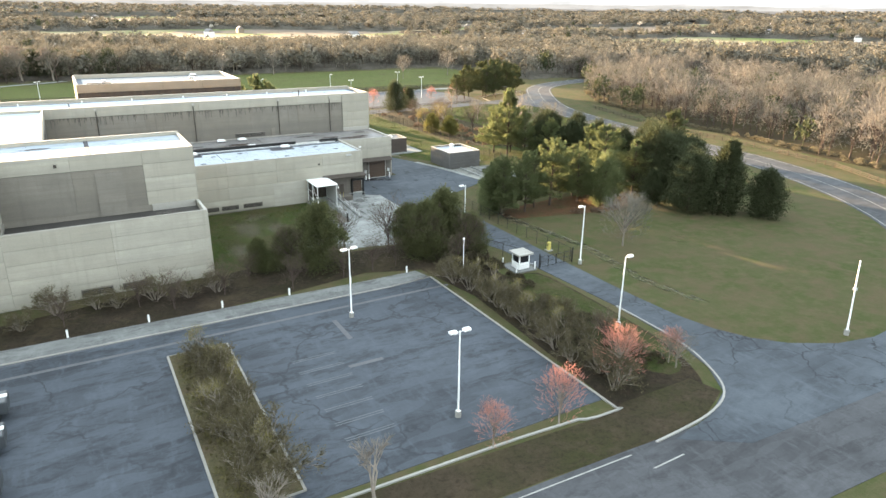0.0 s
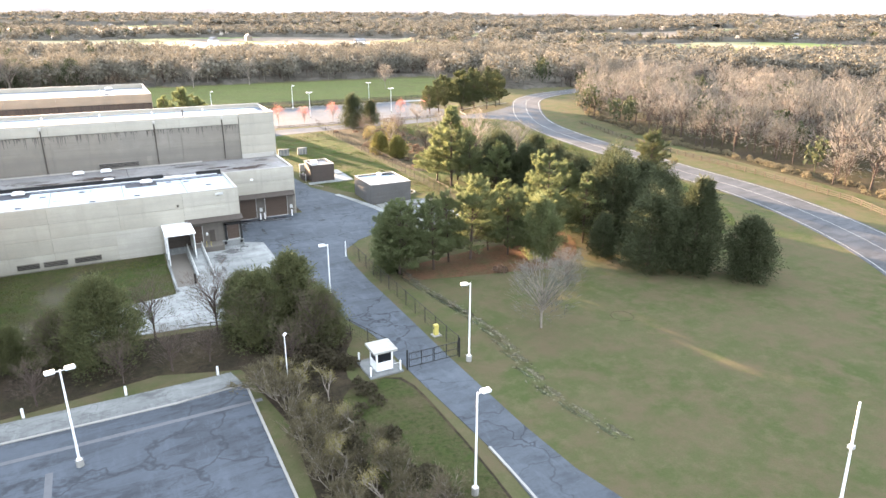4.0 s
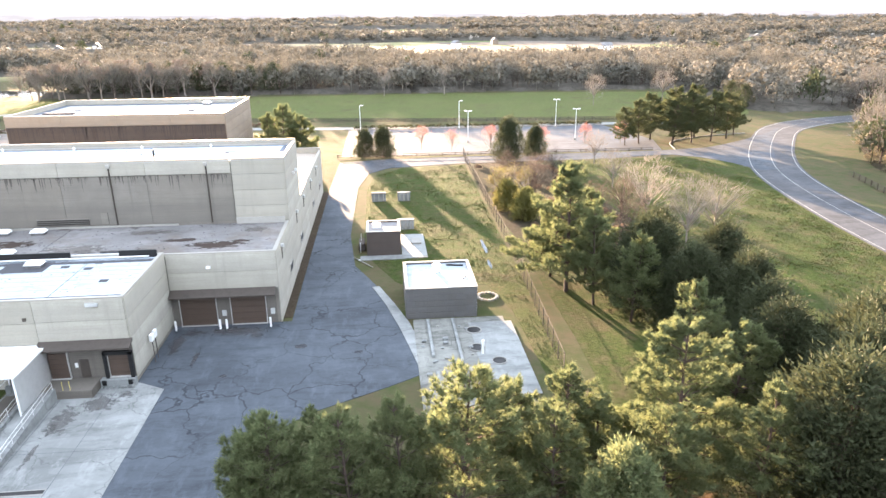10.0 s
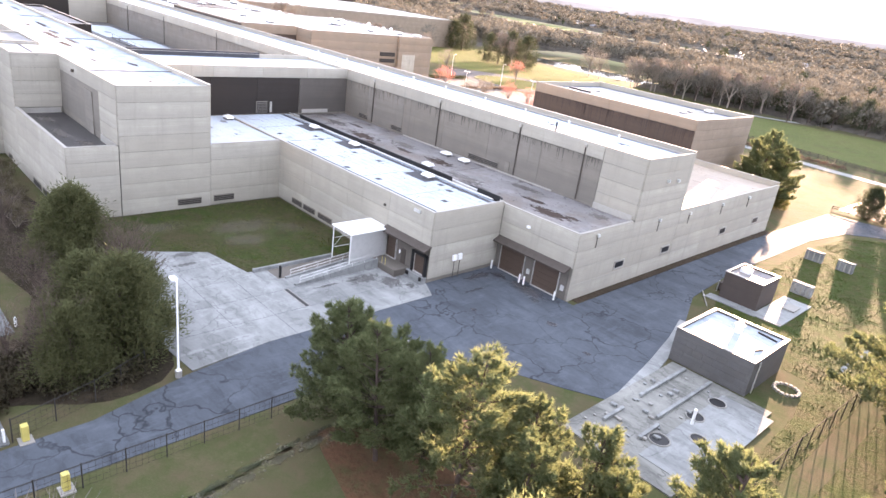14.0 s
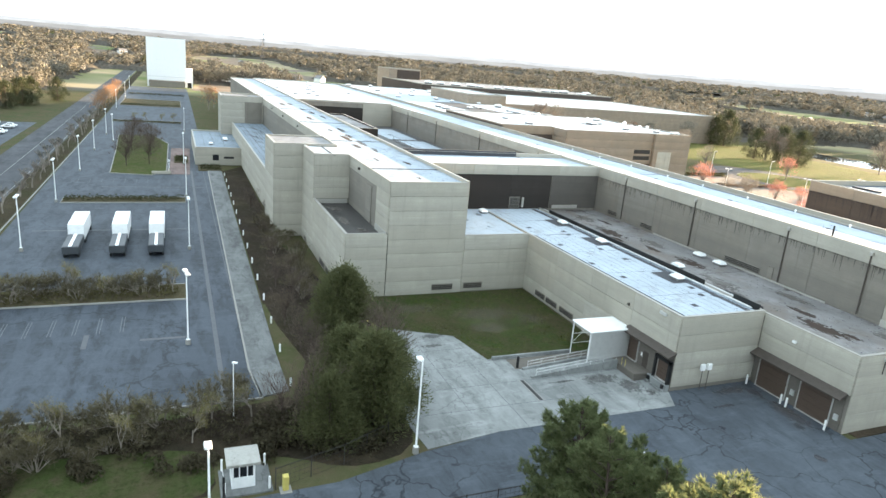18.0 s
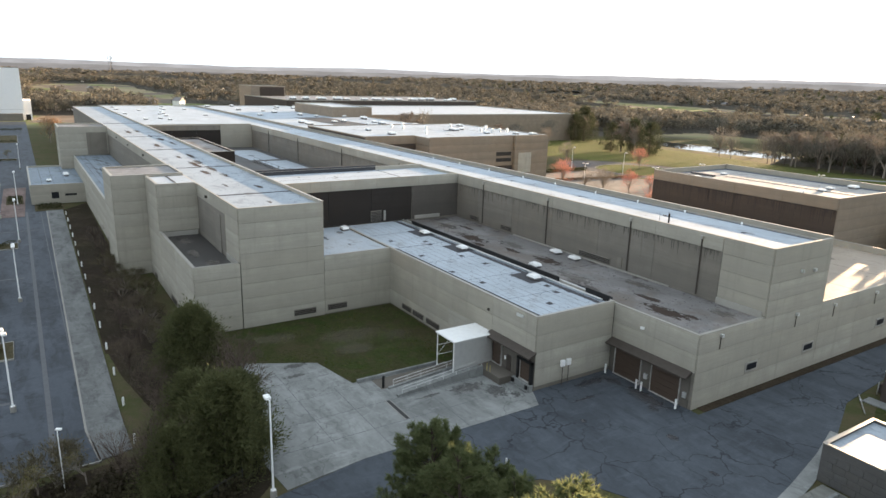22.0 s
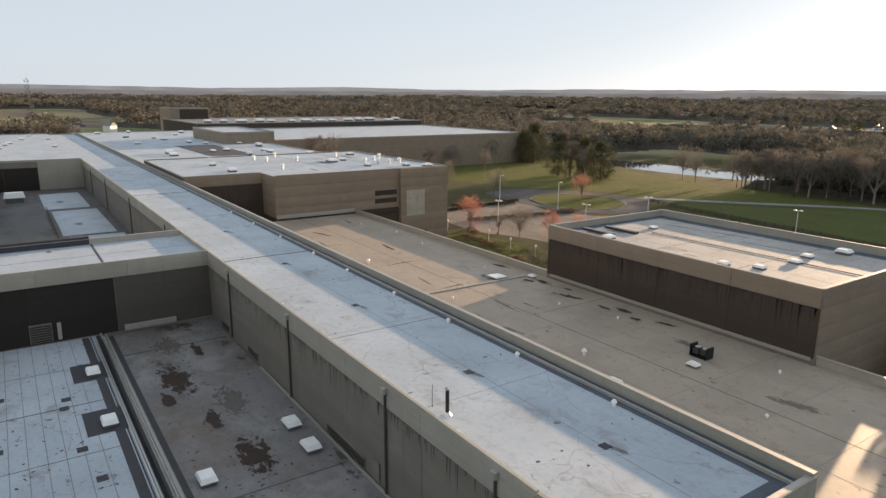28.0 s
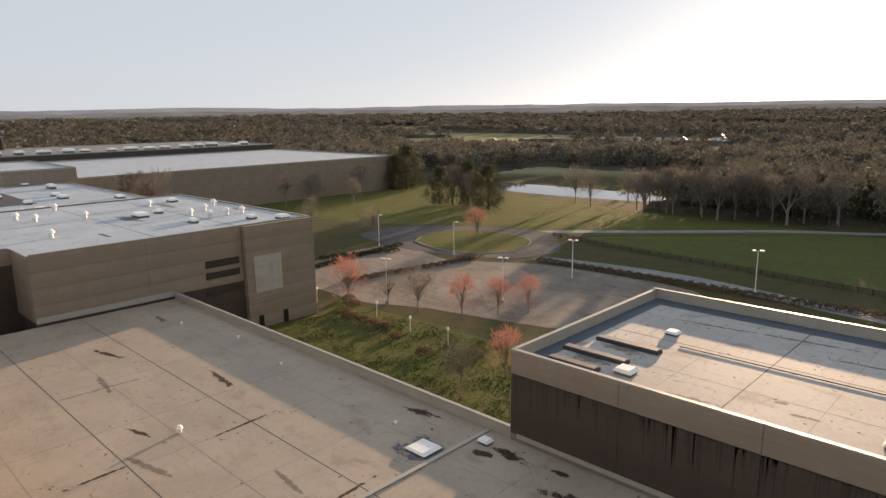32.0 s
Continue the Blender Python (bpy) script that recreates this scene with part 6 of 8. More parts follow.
    part("body", cubes((x - w / 2, x + w / 2, y - 0.45, y + 0.45, -0.05, 1.75), bevel=0.06), SLAB, t)
    for s in (-1, 0, 1):
        part("rib", cubes((x + s * w * 0.33 - 0.12, x + s * w * 0.33 + 0.12, y - 0.5, y - 0.46, 0.1, 1.6)), KERB, t)
    part("cap", cubes((x - w / 2 - 0.05, x + w / 2 + 0.05, y - 0.5, y + 0.5, 1.75, 1.85)), SLAB, t)
SLAB_OLD = m_asphalt("old_stained_slab", (0.25, 0.25, 0.225), 0.9, 0.2, 0.9)


def foundation():
    t = thing("old_foundation", (97, 134, 0), "stained concrete foundation slab with low walls and open pits", "foundation")
    part("slab", cubes((91.4, 102.8, 123.5, 144.6, -0.2, 0.14)), SLAB_OLD, t)
    part("apron", cubes((98.2, 103.6, 126.0, 143.0, 0.14, 0.2)), SLAB, t, "paler slab half")
    for x, y0, y1 in ((93.2, 134.5, 144.0), (96.3, 132.5, 144.0), (97.0, 128, 131.5), (93.4, 127.5, 131)):
        part("footing", cubes((x - 0.18, x + 0.18, y0, y1, 0.14, 0.5), bevel=0.04), SLAB, t)
    for x, y, r in ((98.6, 140.8, 0.9), (98.4, 136.3, 0.9), (100.4, 133.0, 0.8), (98.2, 129.6, 1.0)):
        # No hole here: a black disc paints the pit's shade on the slab.
        part("pit", tube(bmesh.new(), (x, y, 0.15), (x, y, 0.222), r, r, 18), BLACK, t, "flat black disc painted as the dark of an open pit")
        part("pit_ring", hoop(x, y, 0.24, r, 0.07), KERB, t)
    part("vent_pipe", tube(bmesh.new(), (98.8, 134.8, 0.2), (98.8, 134.8, 1.9), 0.16, 0.16, 8), WHITE, t)
    rnd = random.Random(8)
    for i in range(34):
        x, y, s = rnd.uniform(91.8, 98), rnd.uniform(126, 144), rnd.uniform(0.12, 0.32)
        part("rubble", cubes((x - s, x + s, y - s * 0.7, y + s * 0.7, 0.14, 0.14 + s), bevel=s * 0.2), SLAB if i % 3 else KERB, t)


foundation()
t = thing("stone_ring", (101.6, 151, 0), "ring of pale stones round a drain", "drain")
for k in range(16):
    a = 2 * math.pi * k / 16
    part("stone", cubes((101.9 + 1.3 * math.cos(a) - 0.2, 101.9 + 1.3 * math.cos(a) + 0.2, 151 + 1.3 * math.sin(a) - 0.2, 151 + 1.3 * math.sin(a) + 0.2, -0.05, 0.25), bevel=0.06), KERB, t)
sheet("path_strip", [(90.9, 144), (89.2, 150), (87.2, 156.2), (86.2, 156.0), (88.0, 150), (89.8, 142), (91.8, 131), (93.6, 124), (95, 124.4), (93.2, 132)], 0.12, SLAB, "pale concrete strip at the edge of the yard", "pavement")
t = thing("standing_water", (105, 165, 0), "small pale rain puddles in the grass", "puddle")
for x, y, a, b in ((104.6, 172, 0.3, 3.6), (104.2, 163.5, 0.25, 2.0), (165, 138, 2, 1.2), (182, 226, 2.4, 1.0)):
    bm = bmesh.new()
    vs = [bm.verts.new((x + a * math.cos(k * 0.4488) * (1 + 0.25 * math.sin(3 * k)), y + b * math.sin(k * 0.4488), 0.02)) for k in range(14)]
    bm.faces.new(vs)
    part("puddle", bm, WATER, t)
MULCH = m_ground("brown_mulch", (0.08, 0.06, 0.045), (0.065, 0.055, 0.035), (0.09, 0.07, 0.05))
sheet("wall_bed", [(X1 + 0.1, 147.2), (76.1, 147.2), (76.3, 211), (X1 + 0.1, 212.5)], 0.1, MULCH, "narrow brown mulch bed along the wall", "flower bed")
sheet("pine_floor", smooth([(80, 104.5), (86, 102.3), (96, 100), (104, 98.6), (110, 102), (115, 110), (113, 116), (106, 111), (98, 111.5), (90, 110.5), (83, 109)], 4, True), 0.015, PINE_STRAW, "rusty red pine straw under the pines", "ground")
sheet("grove_floor", smooth([(110.8, 176), (118, 166), (132, 152), (138, 160), (134, 190), (132, 232), (112, 238)], 4, True), 0.015, LEAF_LITTER, "brown leaf litter under the grove", "ground")
sheet("lot_verge", smooth([(55, 45), (60, 42.5), (64, 44), (66.8, 49), (68.3, 56), (68.8, 70), (68, 79), (63, 80), (64, 86), (67, 92), (64.5, 98.5), (52, 100.5), (36, 101.5), (24.6, 100), (24.6, 89), (52.8, 88.6), (52.9, 46)], 3, True), 0.018, VERGE_SOIL, "brown leaf litter between the lot and the drive", "ground")
sheet("wall_verge", [(-86, 90.2), (24.4, 88.7), (24.2, 100.6), (-12.6, 95), (-37, 96), (-95, 96.4)], 0.016, VERGE_SOIL, "brown leaf litter along the building", "ground")
COURT_GRASS = m_ground("court_grass", (0.05, 0.075, 0.021), (0.075, 0.069, 0.034), (0.10, 0.073, 0.048), 0.13)
YARD_GRASS = m_ground("yard_grass", (0.05, 0.077, 0.018), (0.07, 0.08, 0.028), (0.11, 0.086, 0.05), 0.09)
sheet("yard_lawn", [(89.5, 158), (91, 156), (102.5, 155.5), (104.5, 146), (105, 126), (107.8, 130), (108.6, 190), (109.5, 236.5), (93, 234.2), (86.6, 228), (84.6, 215), (84.6, 181), (86, 167)], 0.012, YARD_GRASS, "green and brown grass of the yard", "lawn")
sheet("meadow", smooth([(105.5, 121), (110, 128), (110.5, 165), (112, 200), (113, 237)], 3) + smooth([(155, 239.5), (176, 237), (180, 222), (175.5, 200), (170, 170), (168, 150), (163, 126), (152, 106), (140, 98), (124, 104), (114, 117)], 4), 0.01, YARD_GRASS, "green and straw meadow from the fence to the road", "meadow")
court_lawn = sheet("court_lawn", [(24.3, 101), (36.2, 103.8), (41, 112.6), (48.8, 114.2), (48.9, 132.4), (24.3, 132.4)], 0.02, COURT_GRASS, "green and brown lawn in the court", "lawn")
sheet("verge_lawn", smooth([(61.5, 49), (65.6, 48.5), (68, 56), (68.5, 70), (67.7, 78.6), (63, 79.4), (60.4, 76), (59.4, 62)], 3, True), 0.024, COURT_GRASS, "dark green rough grass beside the drive", "lawn")
sheet("road_verge", [(-700, 41), (-60, 42.4), (40, 40.4), (52, 39.6), (60, 40.4), (65, 42.6), (64, 46), (54.2, 46), (50, 45.2), (20, 46.5), (-700, 47.4)], 0.03, LEAF_LITTER, "brown planted strip between road and lot", "ground")

# ---- parking lots ----
def kerb(line, name="kerb", half=0.12, z=0.16):
    ob = part(name, ribbon(line, half, z, up=0.3), KERB)
    return tagged(ob, "pale concrete kerb", "kerb", kind="structure")


kerb([(52.7, 45.6), (52.6, 85.2)])
kerb([(52.6, 85.3), (45.5, 84.6), (-86, 86.1)])
kerb(smooth([(52.7, 45.5), (50, 45.3), (20, 46.6), (-190, 47.6)], 4))
kerb(smooth([(70.2, 64), (69.8, 53), (68.0, 46.8), (65.1, 42.3), (60, 40.2), (52, 39.5)], 5))
SHRUB_BED = m_ground("dark_bed_soil", (0.11, 0.095, 0.055), (0.12, 0.11, 0.06), (0.15, 0.115, 0.08))
for n, (x0, x1, y0, y1) in enumerate(((14.2, 20.9, 49, 78.2), (-49, -43.5, 53.5, 79.2), (-212, -206, 52, 80), (-328, -284, 50, 81))):
    b = sheet("lot_island", [(x0, y0), (x1, y0), (x1, y1), (x0, y1)], 0.2, SHRUB_BED, "kerbed planting island in the parking lot", "island")
    kerb([(x0, y0), (x1, y0), (x1, y1), (x0, y1), (x0, y0)], z=0.24)
sheet("lot_lawn", [(-80.5, 60.5), (-77.8, 71), (-85, 74.8), (-140, 75), (-160, 70), (-160, 57.5), (-128, 59)], 0.2, LAWN, "grass island with bare trees in the parking lot", "lawn")
kerb([(-80.5, 60.5), (-77.8, 71), (-85, 74.8), (-140, 75), (-160, 70), (-160, 57.5), (-128, 59), (-80.5, 60.5)], z=0.24)
sheet("entrance_walk", [(-80, 75.5), (-80, 81), (-130, 82), (-130, 76)], 0.09, m_asphalt("brick_walk", (0.26, 0.19, 0.17), 0.3), "reddish brick walk to the entrance", "pavement")
for x0, x1, y0, y1 in ((-95.5, -86, 83.5, 90.5), (-112, -99, 76.8, 81)):
    sheet("hedge_bed", [(x0, y0), (x1, y0), (x1, y1), (x0, y1)], 0.2, SHRUB_BED, "dark hedge bed beside the entrance", "flower bed")
part("planter_wall", cubes((-80.3, -79.9, 71, 76, 0, 0.9), (-84.5, -80.3, 75.2, 75.6, 0, 0.9), bevel=0.05), CONCRETE)
tagged(bpy.data.objects["planter_wall"], "low concrete planter wall at the lawn corner", "wall", kind="structure")
lines = bmesh.new()
for k in range(7):
    y = 53.9 + 2.72 * k
    for dy in (-0.18, 0.18):
        box(lines, 26.4, 31.6, y + dy - 0.05, y + dy + 0.05, 0.044, 0.052)
for k in range(9):
    y = 54 + 2.72 * k
    box(lines, -72.4, -67, y - 0.05, y + 0.05, 0.044, 0.052)
ob = part("bay_lines", lines, FADED_LINE)
tagged(ob, "faded white parking bay lines", "road marking", kind="structure")
TAR = m_plain("tar_repair", (0.095, 0.098, 0.105), 0.7, 0, 0.4)
tar = bmesh.new()
for r in ((-86, 53.5, 81.2, 81.75), (-86, 30, 84.6, 84.75), (31.8, 36.0, 66, 66.6), (34.2, 34.8, 72.5, 78.2), (-20, -19.4, 52, 80), (-62, -61.5, 60, 84)):
    box(tar, *r, 0.042, 0.05)
ob = part("tar_seams", tar, TAR)
tagged(ob, "dark tar repair strips on the parking lot", "road marking", kind="structure")


def trailer(x, y):
    t = thing("box_truck", (x - 15, y, 0), "white box truck body standing in the lot", "truck", "parked trucks")
    part("box", cubes((x - 20.5, x - 10.5, y - 1.3, y + 1.3, 1.1, 3.9), bevel=0.06), WHITE, t)
    part("cab", cubes((x - 22.6, x - 20.6, y - 1.15, y + 1.15, 0.7, 2.9), bevel=0.2), WHITE, t)
    part("windscreen", cubes((x - 22.68, x - 22.58, y - 0.95, y + 0.95, 1.9, 2.7)), GLASS_DARK, t)
    part("chassis", cubes((x - 22.4, x - 10.6, y - 0.5, y + 0.5, 0.75, 1.1)), BLACK, t)
    for wx in (-21.4, -13.5, -12.4):
        for s in (-1, 1):
            part("wheel", tube(bmesh.new(), (x + wx, y + s * 0.95, 0.5), (x + wx, y + s * 1.25, 0.5), 0.5, 0.5, 14), BLACK, t)
    d = thing("tarped_trailer", (x - 6, y, 0), "dark tarped trailer parked behind a white truck", "trailer", "parked trailers")
    part("body", cubes((x - 10.2, x - 2.2, y - 1.25, y + 1.25, 0.9, 2.1), bevel=0.05), m_plain("dark_trailer_side", (0.05, 0.055, 0.06), 0.6), d)
    part("tarp", cubes((x - 10.1, x - 2.3, y - 1.2, y + 1.2, 2.1, 2.22), bevel=0.05), m_plain("grey_tarpaulin", (0.12, 0.125, 0.13), 0.7), d)
    part("rail", cubes((x - 10.2, x - 2.2, y - 0.25, y + 0.25, 2.22, 2.34)), WHITE, d, "white side rail")
    for wx in (-4.6, -3.5):
        for s in (-1, 1):
            part("wheel", tube(bmesh.new(), (x + wx, y + s * 0.9, 0.5), (x + wx, y + s * 1.2, 0.5), 0.5, 0.5, 14), BLACK, d)
    for s in (-0.8, 0.8):
        part("landing_leg", cubes((x - 9.2, x - 9.0, y + s - 0.08, y + s + 0.08, 0, 0.9)), BLACK, d)


for y in (60.6, 67.6, 73.7):
    trailer(1.2, y)

# ---- road markings ----
lines = bmesh.new()
for off in (5.5, -5.5):
    L = [Vector(p) for p in MAIN_ROAD]
    edge = []
    for i, p in enumerate(L):
        d = (L[min(i + 1, len(L) - 1)] - L[max(i - 1, 0)]).normalized()
        edge.append((p.x - d.y * off, p.y + d.x * off))
    if off > 0:
        a = [p for p in edge if p[0] < 52]
        b = [p for p in edge if p[0] > 112]
        ribbon(a, 0.07, 0.052, lines), ribbon(b, 0.07, 0.052, lines)
    else:
        ribbon([p for p in edge if p[0] > 128], 0.08, 0.052, lines)
ribbon([p for p in MAIN_ROAD if p[0] > 128], 0.06, 0.051, lines)
ribbon([p for p in MAIN_ROAD if p[0] < 40], 0.06, 0.051, lines)
ribbon([(49, 36.9), (52.9, 37)], 0.08, 0.056, lines)
ob = part("road_lines", lines, PAINT_LINE)
tagged(ob, "worn white road edge and centre lines", "road marking", kind="structure")
kerb([(p.x, p.y) for p in (Vector(q) for q in smooth([(172, 250), (176, 262), (190, 270), (206, 274)], 5))])


# ---- roofs ----
STAIN = m_stain("rusty_roof_stain", (0.045, 0.03, 0.022), 0.95, 1.2, (0.7, 1.2, 1))
GREY_STAIN = m_stain("grey_roof_stain", (0.16, 0.14, 0.12), 0.5, 1.5, (0.6, 1.3, 1))
GREY_LINE = m_plain("grey_roof_joint", (0.2, 0.19, 0.18), 0.8, 0, 0.4)
WET = m_stain("wet_roof_stain", (0.13, 0.14, 0.16), 0.7, 0.5)
SEAM = m_plain("roof_seam_tar", (0.055, 0.055, 0.06), 0.8, 0, 0.4)
# Real felt on the hall; on the west block it paints the parapet's shade.
BLUE_FELT_SHADE = m_roof("dark_roof_felt_and_shade", (0.10, 0.125, 0.165), (0.05, 0.05, 0.05), 0.4)


DISC = {}


def stain(parent, x, y, a, b, z, seed, mat=None, turn=0.0):
    """A thin patch of dirt that lies on a surface and thins out at its edge."""
    mat = mat or STAIN
    if mat.name not in DISC:
        bm = bmesh.new()
        bm.faces.new([bm.verts.new((1.35 * math.cos(k * math.pi / 16), 1.35 * math.sin(k * math.pi / 16), 0)) for k in range(32)])
        DISC[mat.name] = mesh_of("stain", bm, mat)
    m = Matrix.Translation((x, y, z + 0.0002 * (seed % 17))) @ Matrix.Rotation(turn, 4, "Z") @ Matrix.Diagonal((a, b, 1, 1))
    put("stain", DISC[mat.name], m, parent)


def seams(parent, rows, z, mat=None):
    for x0, x1, y0, y1 in rows:
        part("roof_seam", cubes((x0, x1, y0, y1, z - 0.02, z + 0.006)), mat or SEAM, parent)


KERB_ZINC = m_plain("weathered_zinc", (0.16, 0.155, 0.15), 0.6, 0.3)


def skylight(x, y, z, parent_name="roof_unit", w=1.9, d=1.3, h=0.7):
    t = thing("roof_ventilator", (x, y, z), "pale metal roof ventilator hood on a kerb", "ventilator", "roof ventilators")
    part("kerb", cubes((x - w * 0.42, x + w * 0.42, y - d * 0.42, y + d * 0.42, z - 0.05, z + h * 0.5)), KERB_ZINC, t)
    bm = cubes((x - w / 2, x + w / 2, y - d / 2, y + d / 2, z + h * 0.5, z + h))
    for v in bm.verts:
        if v.co.z > z + h * 0.8:
            v.co.x, v.co.y = x + (v.co.x - x) * 0.72, y + (v.co.y - y) * 0.85
    part("hood", bm, WHITE, t)


def mushroom(x, y, z, r=0.35, h=0.8):
    t = thing("roof_vent", (x, y, z), "small white mushroom roof vent", "vent", "small roof vents")
    part("stem", tube(bmesh.new(), (x, y, z - 0.05), (x, y, z + h * 0.6), r * 0.55, r * 0.55, 10), WHITE, t)
    part("hood", tube(bmesh.new(), (x, y, z + h * 0.6), (x, y, z + h), r, r * 0.4, 12), WHITE, t)


ZF, ZD, ZH, ZS, ZA, ZW, ZO = (b["roof_z"] for b in (front, dock, hall, south, annex, west, office))
for x, y in ((16.9, 143.6), (29.5, 143.5), (48.5, 143.3)):
    part("roof_patch", cubes((x - 3.4, x + 1.6, y - 1.9, y + 1.4, ZF - 0.02, ZF + 0.02)), SEAM, front, "dark square roof patch")
    skylight(x, y, ZF)
for x0, x1 in ((9.0, 51.5), (57.0, 61.3)):
    part("upstand", cubes((x0, x1, 145.35, 145.55, ZF - 0.02, ZF + 0.85)), BLACK, front, "black upstand between the roofs")
part("edge_felt", cubes((24.2, 61.4, 133.1, 134.0, ZF - 0.02, ZF + 0.008)), SEAM, front, "dark felt strip along the roof edge")
part("edge_felt", cubes((4.7, 61.4, 143.7, 144.5, ZF - 0.02, ZF + 0.008)), SEAM, front, "dark felt strip along the roof edge")
for y, h, r in ((144.85, 0.22, 0.07), (145.05, 0.22, 0.07), (145.95, 0.3, 0.09)):
    part("roof_pipe", tube(bmesh.new(), (6, y, ZF + h), (60.5, y, ZF + h), r, r, 6), PALE_METAL, front)
skylight(7.6, 131.6, ZF)
for x, y in ((42.8, 148.4), (38.0, 157.0), (42.6, 156.9)):
    skylight(x, y, ZD)
seams(front, [(4.6, 61.4, 145.2, 145.75), (4.6, 61.4, 144.6, 144.72), (23.6, 23.75, 120.9, 132.8), (34, 34.08, 133, 144.5), (44.5, 44.58, 133, 144.5), (54, 54.08, 133, 144.5), (14, 14.08, 133, 144.5), (23.8, 23.95, 133, 144.5)] + [], ZF)
seams(front, [(4.6, 61.4, y, y + 0.055) for y in (134.6, 135.9, 137.2, 138.5, 139.8, 141.1, 142.4)], ZF, GREY_LINE)
part("ridge_curb", cubes((4.7, 55, 145.9, 146.1, ZF, ZF + 0.25)), SEAM, front)
part("screen", cubes((54.5, 61.0, 146.25, 146.45, ZD - 0.05, ZD + 0.75)), SEAM, dock, "low black screen on the roof")
for i, (x, y) in enumerate(((22, 140.7), (24, 140.4), (33, 141), (38.5, 141.8), (52, 142.8), (55.4, 143.9), (54.8, 142), (46.5, 135.5), (58, 138), (30, 135.2), (19, 135.4), (40, 134.6))):
    part("roof_drain", cubes((x - 0.45, x + 0.45, y - 0.4, y + 0.4, ZF - 0.02, ZF + 0.02)), SEAM, front)
for x, y, a, b, sd in ((22.3, 150.6, 4.8, 2.2, 1), (26.8, 148.9, 2.6, 0.9, 2), (41, 152.7, 4.0, 1.9, 3), (62.2, 152.2, 3.4, 0.9, 4), (67, 149.8, 4.6, 2.0, 5), (70, 151.2, 1.8, 0.8, 6), (33, 151.5, 2.4, 1.0, 9), (15, 154.5, 3.0, 0.7, 10)):
    stain(dock, x, y, a * 1.4, b * 1.35, ZD + 0.004, sd)
for sd, (x, y, a, b) in enumerate(((12, 152, 5, 3), (30, 154, 6, 2.5), (50, 150, 7, 2.5), (57, 156, 6, 1.6), (71, 156, 3, 2))):
    stain(dock, x, y, a, b, ZD + 0.002, 50 + sd, GREY_STAIN)
seams(dock, [(4.7, 58, 146.6, 147.1), (12.2, 12.4, 147.1, 158.6), (46, 46.1, 147.1, 158.6)], ZD)
for sd, (x, y, a, b) in enumerate(((12, 126, 2.6, 0.9), (18, 128, 1.6, 0.6), (9, 130, 2, 1.2))):
    stain(court, x, y, a, b, ZF + 0.006, 80 + sd, GREY_STAIN)
# the hall roof
seams(hall, [(9.2, 9.5, 159.5, 172.0), (-55.6, -55.3, 159.5, 172.0), (-120, -119.7, 159.5, 172), (41, 41.08, 159.5, 172), (-24, -23.92, 159.5, 172)], ZH)
# Dark felt along the hall's parapet.
part("edge_strip", cubes((-296, X1 - 0.4, 170.7, 172.05, ZH - 0.02, ZH + 0.025)), BLUE_FELT_SHADE, hall, "dark blue strip along the parapet")
part("end_strip", cubes((X1 - 1.5, X1 - 0.4, 160.5, 170.69, ZH - 0.02, ZH + 0.025)), BLUE_FELT_SHADE, hall)
part("gutter", cubes((-296, X1 - 0.35, 171.2, 171.35, ZH, ZH + 0.25)), CAP, hall, "pale gutter rail along the parapet")
for x, y in ((33.8, 165.6), (52.9, 165.5), (14.3, 165.7), (-9, 165.2), (-33, 165.4), (-55, 165.2), (66, 166)):
    part("roof_drain", cubes((x - 0.3, x + 0.3, y - 0.3, y + 0.3, ZH - 0.02, ZH + 0.05)), SEAM, hall)
    stain(hall, x + 0.5, y + 0.3, 1.6, 0.5, ZH + 0.003, int(x) + 200, GREY_STAIN, 0.3)
for x in (62.7, 52.7, 43, 33, 22, 12, 0, -12, -24):
    mushroom(x, 170.4, ZH, 0.22, 0.5)
for x in (69, 60, 50.5, 41, 30, 20, 8, -4):
    part("scupper", cubes((x - 0.15, x + 0.15, 159.4, 159.65, ZH, ZH + 0.2)), PALE_METAL, hall)
t = thing("flue_pipe", (57.6, 160.4, ZH), "black flue pipe with a thin aerial on the roof edge", "pipe")
part("pipe", tube(bmesh.new(), (57.6, 160.4, ZH - 0.05), (57.6, 160.4, ZH + 1.7), 0.13, 0.13, 10), BLACK, t)
part("flashing", tube(bmesh.new(), (57.6, 160.4, ZH - 0.02), (57.6, 160.4, ZH + 0.2), 0.35, 0.15, 10), PALE_METAL, t)
part("aerial", tube(bmesh.new(), (56.1, 160.2, ZH - 0.05), (56.1, 160.2, ZH + 1.6), 0.025, 0.02, 6), BLACK, t)
# the south wing's roof
for x, half in ((10.4, 0.3), (-25, 0.25), (-61.6, 0.35), (-100, 0.3), (-157, 0.5)):
    part("roof_seam", cubes((x - half, x + half, 107.9, 120.4, ZS - 0.02, ZS + 0.05)), SEAM, south, "dark tarred joint across the roof")
seams(low, [(-132, -38, y, y + 0.07) for y in (98.2, 99.8, 101.4, 103, 104.6, 106.2)] + [(-52, -51.6, 96.9, 107.3), (-88, -87.7, 96.9, 107.3)], low["roof_z"])
seams(lobby, [(x, x + 0.07, 83.4, 96.2) for x in (-135, -130.5, -126, -121.5, -117, -112.5, -108, -103.5)], lobby["roof_z"])
for sd, (x, y, a, b) in enumerate(((-30, 113.5, 9, 1.3), (-17, 112.6, 7, 1.1), (-46, 116, 8, 1.2), (-72, 113, 9, 1.3), (-90, 117, 8, 1.4), (-118, 112, 10, 1.4), (4, 117, 4, 1.0))):
    stain(south, x, y, a, b, ZS + 0.01, 380 + sd, STAIN)
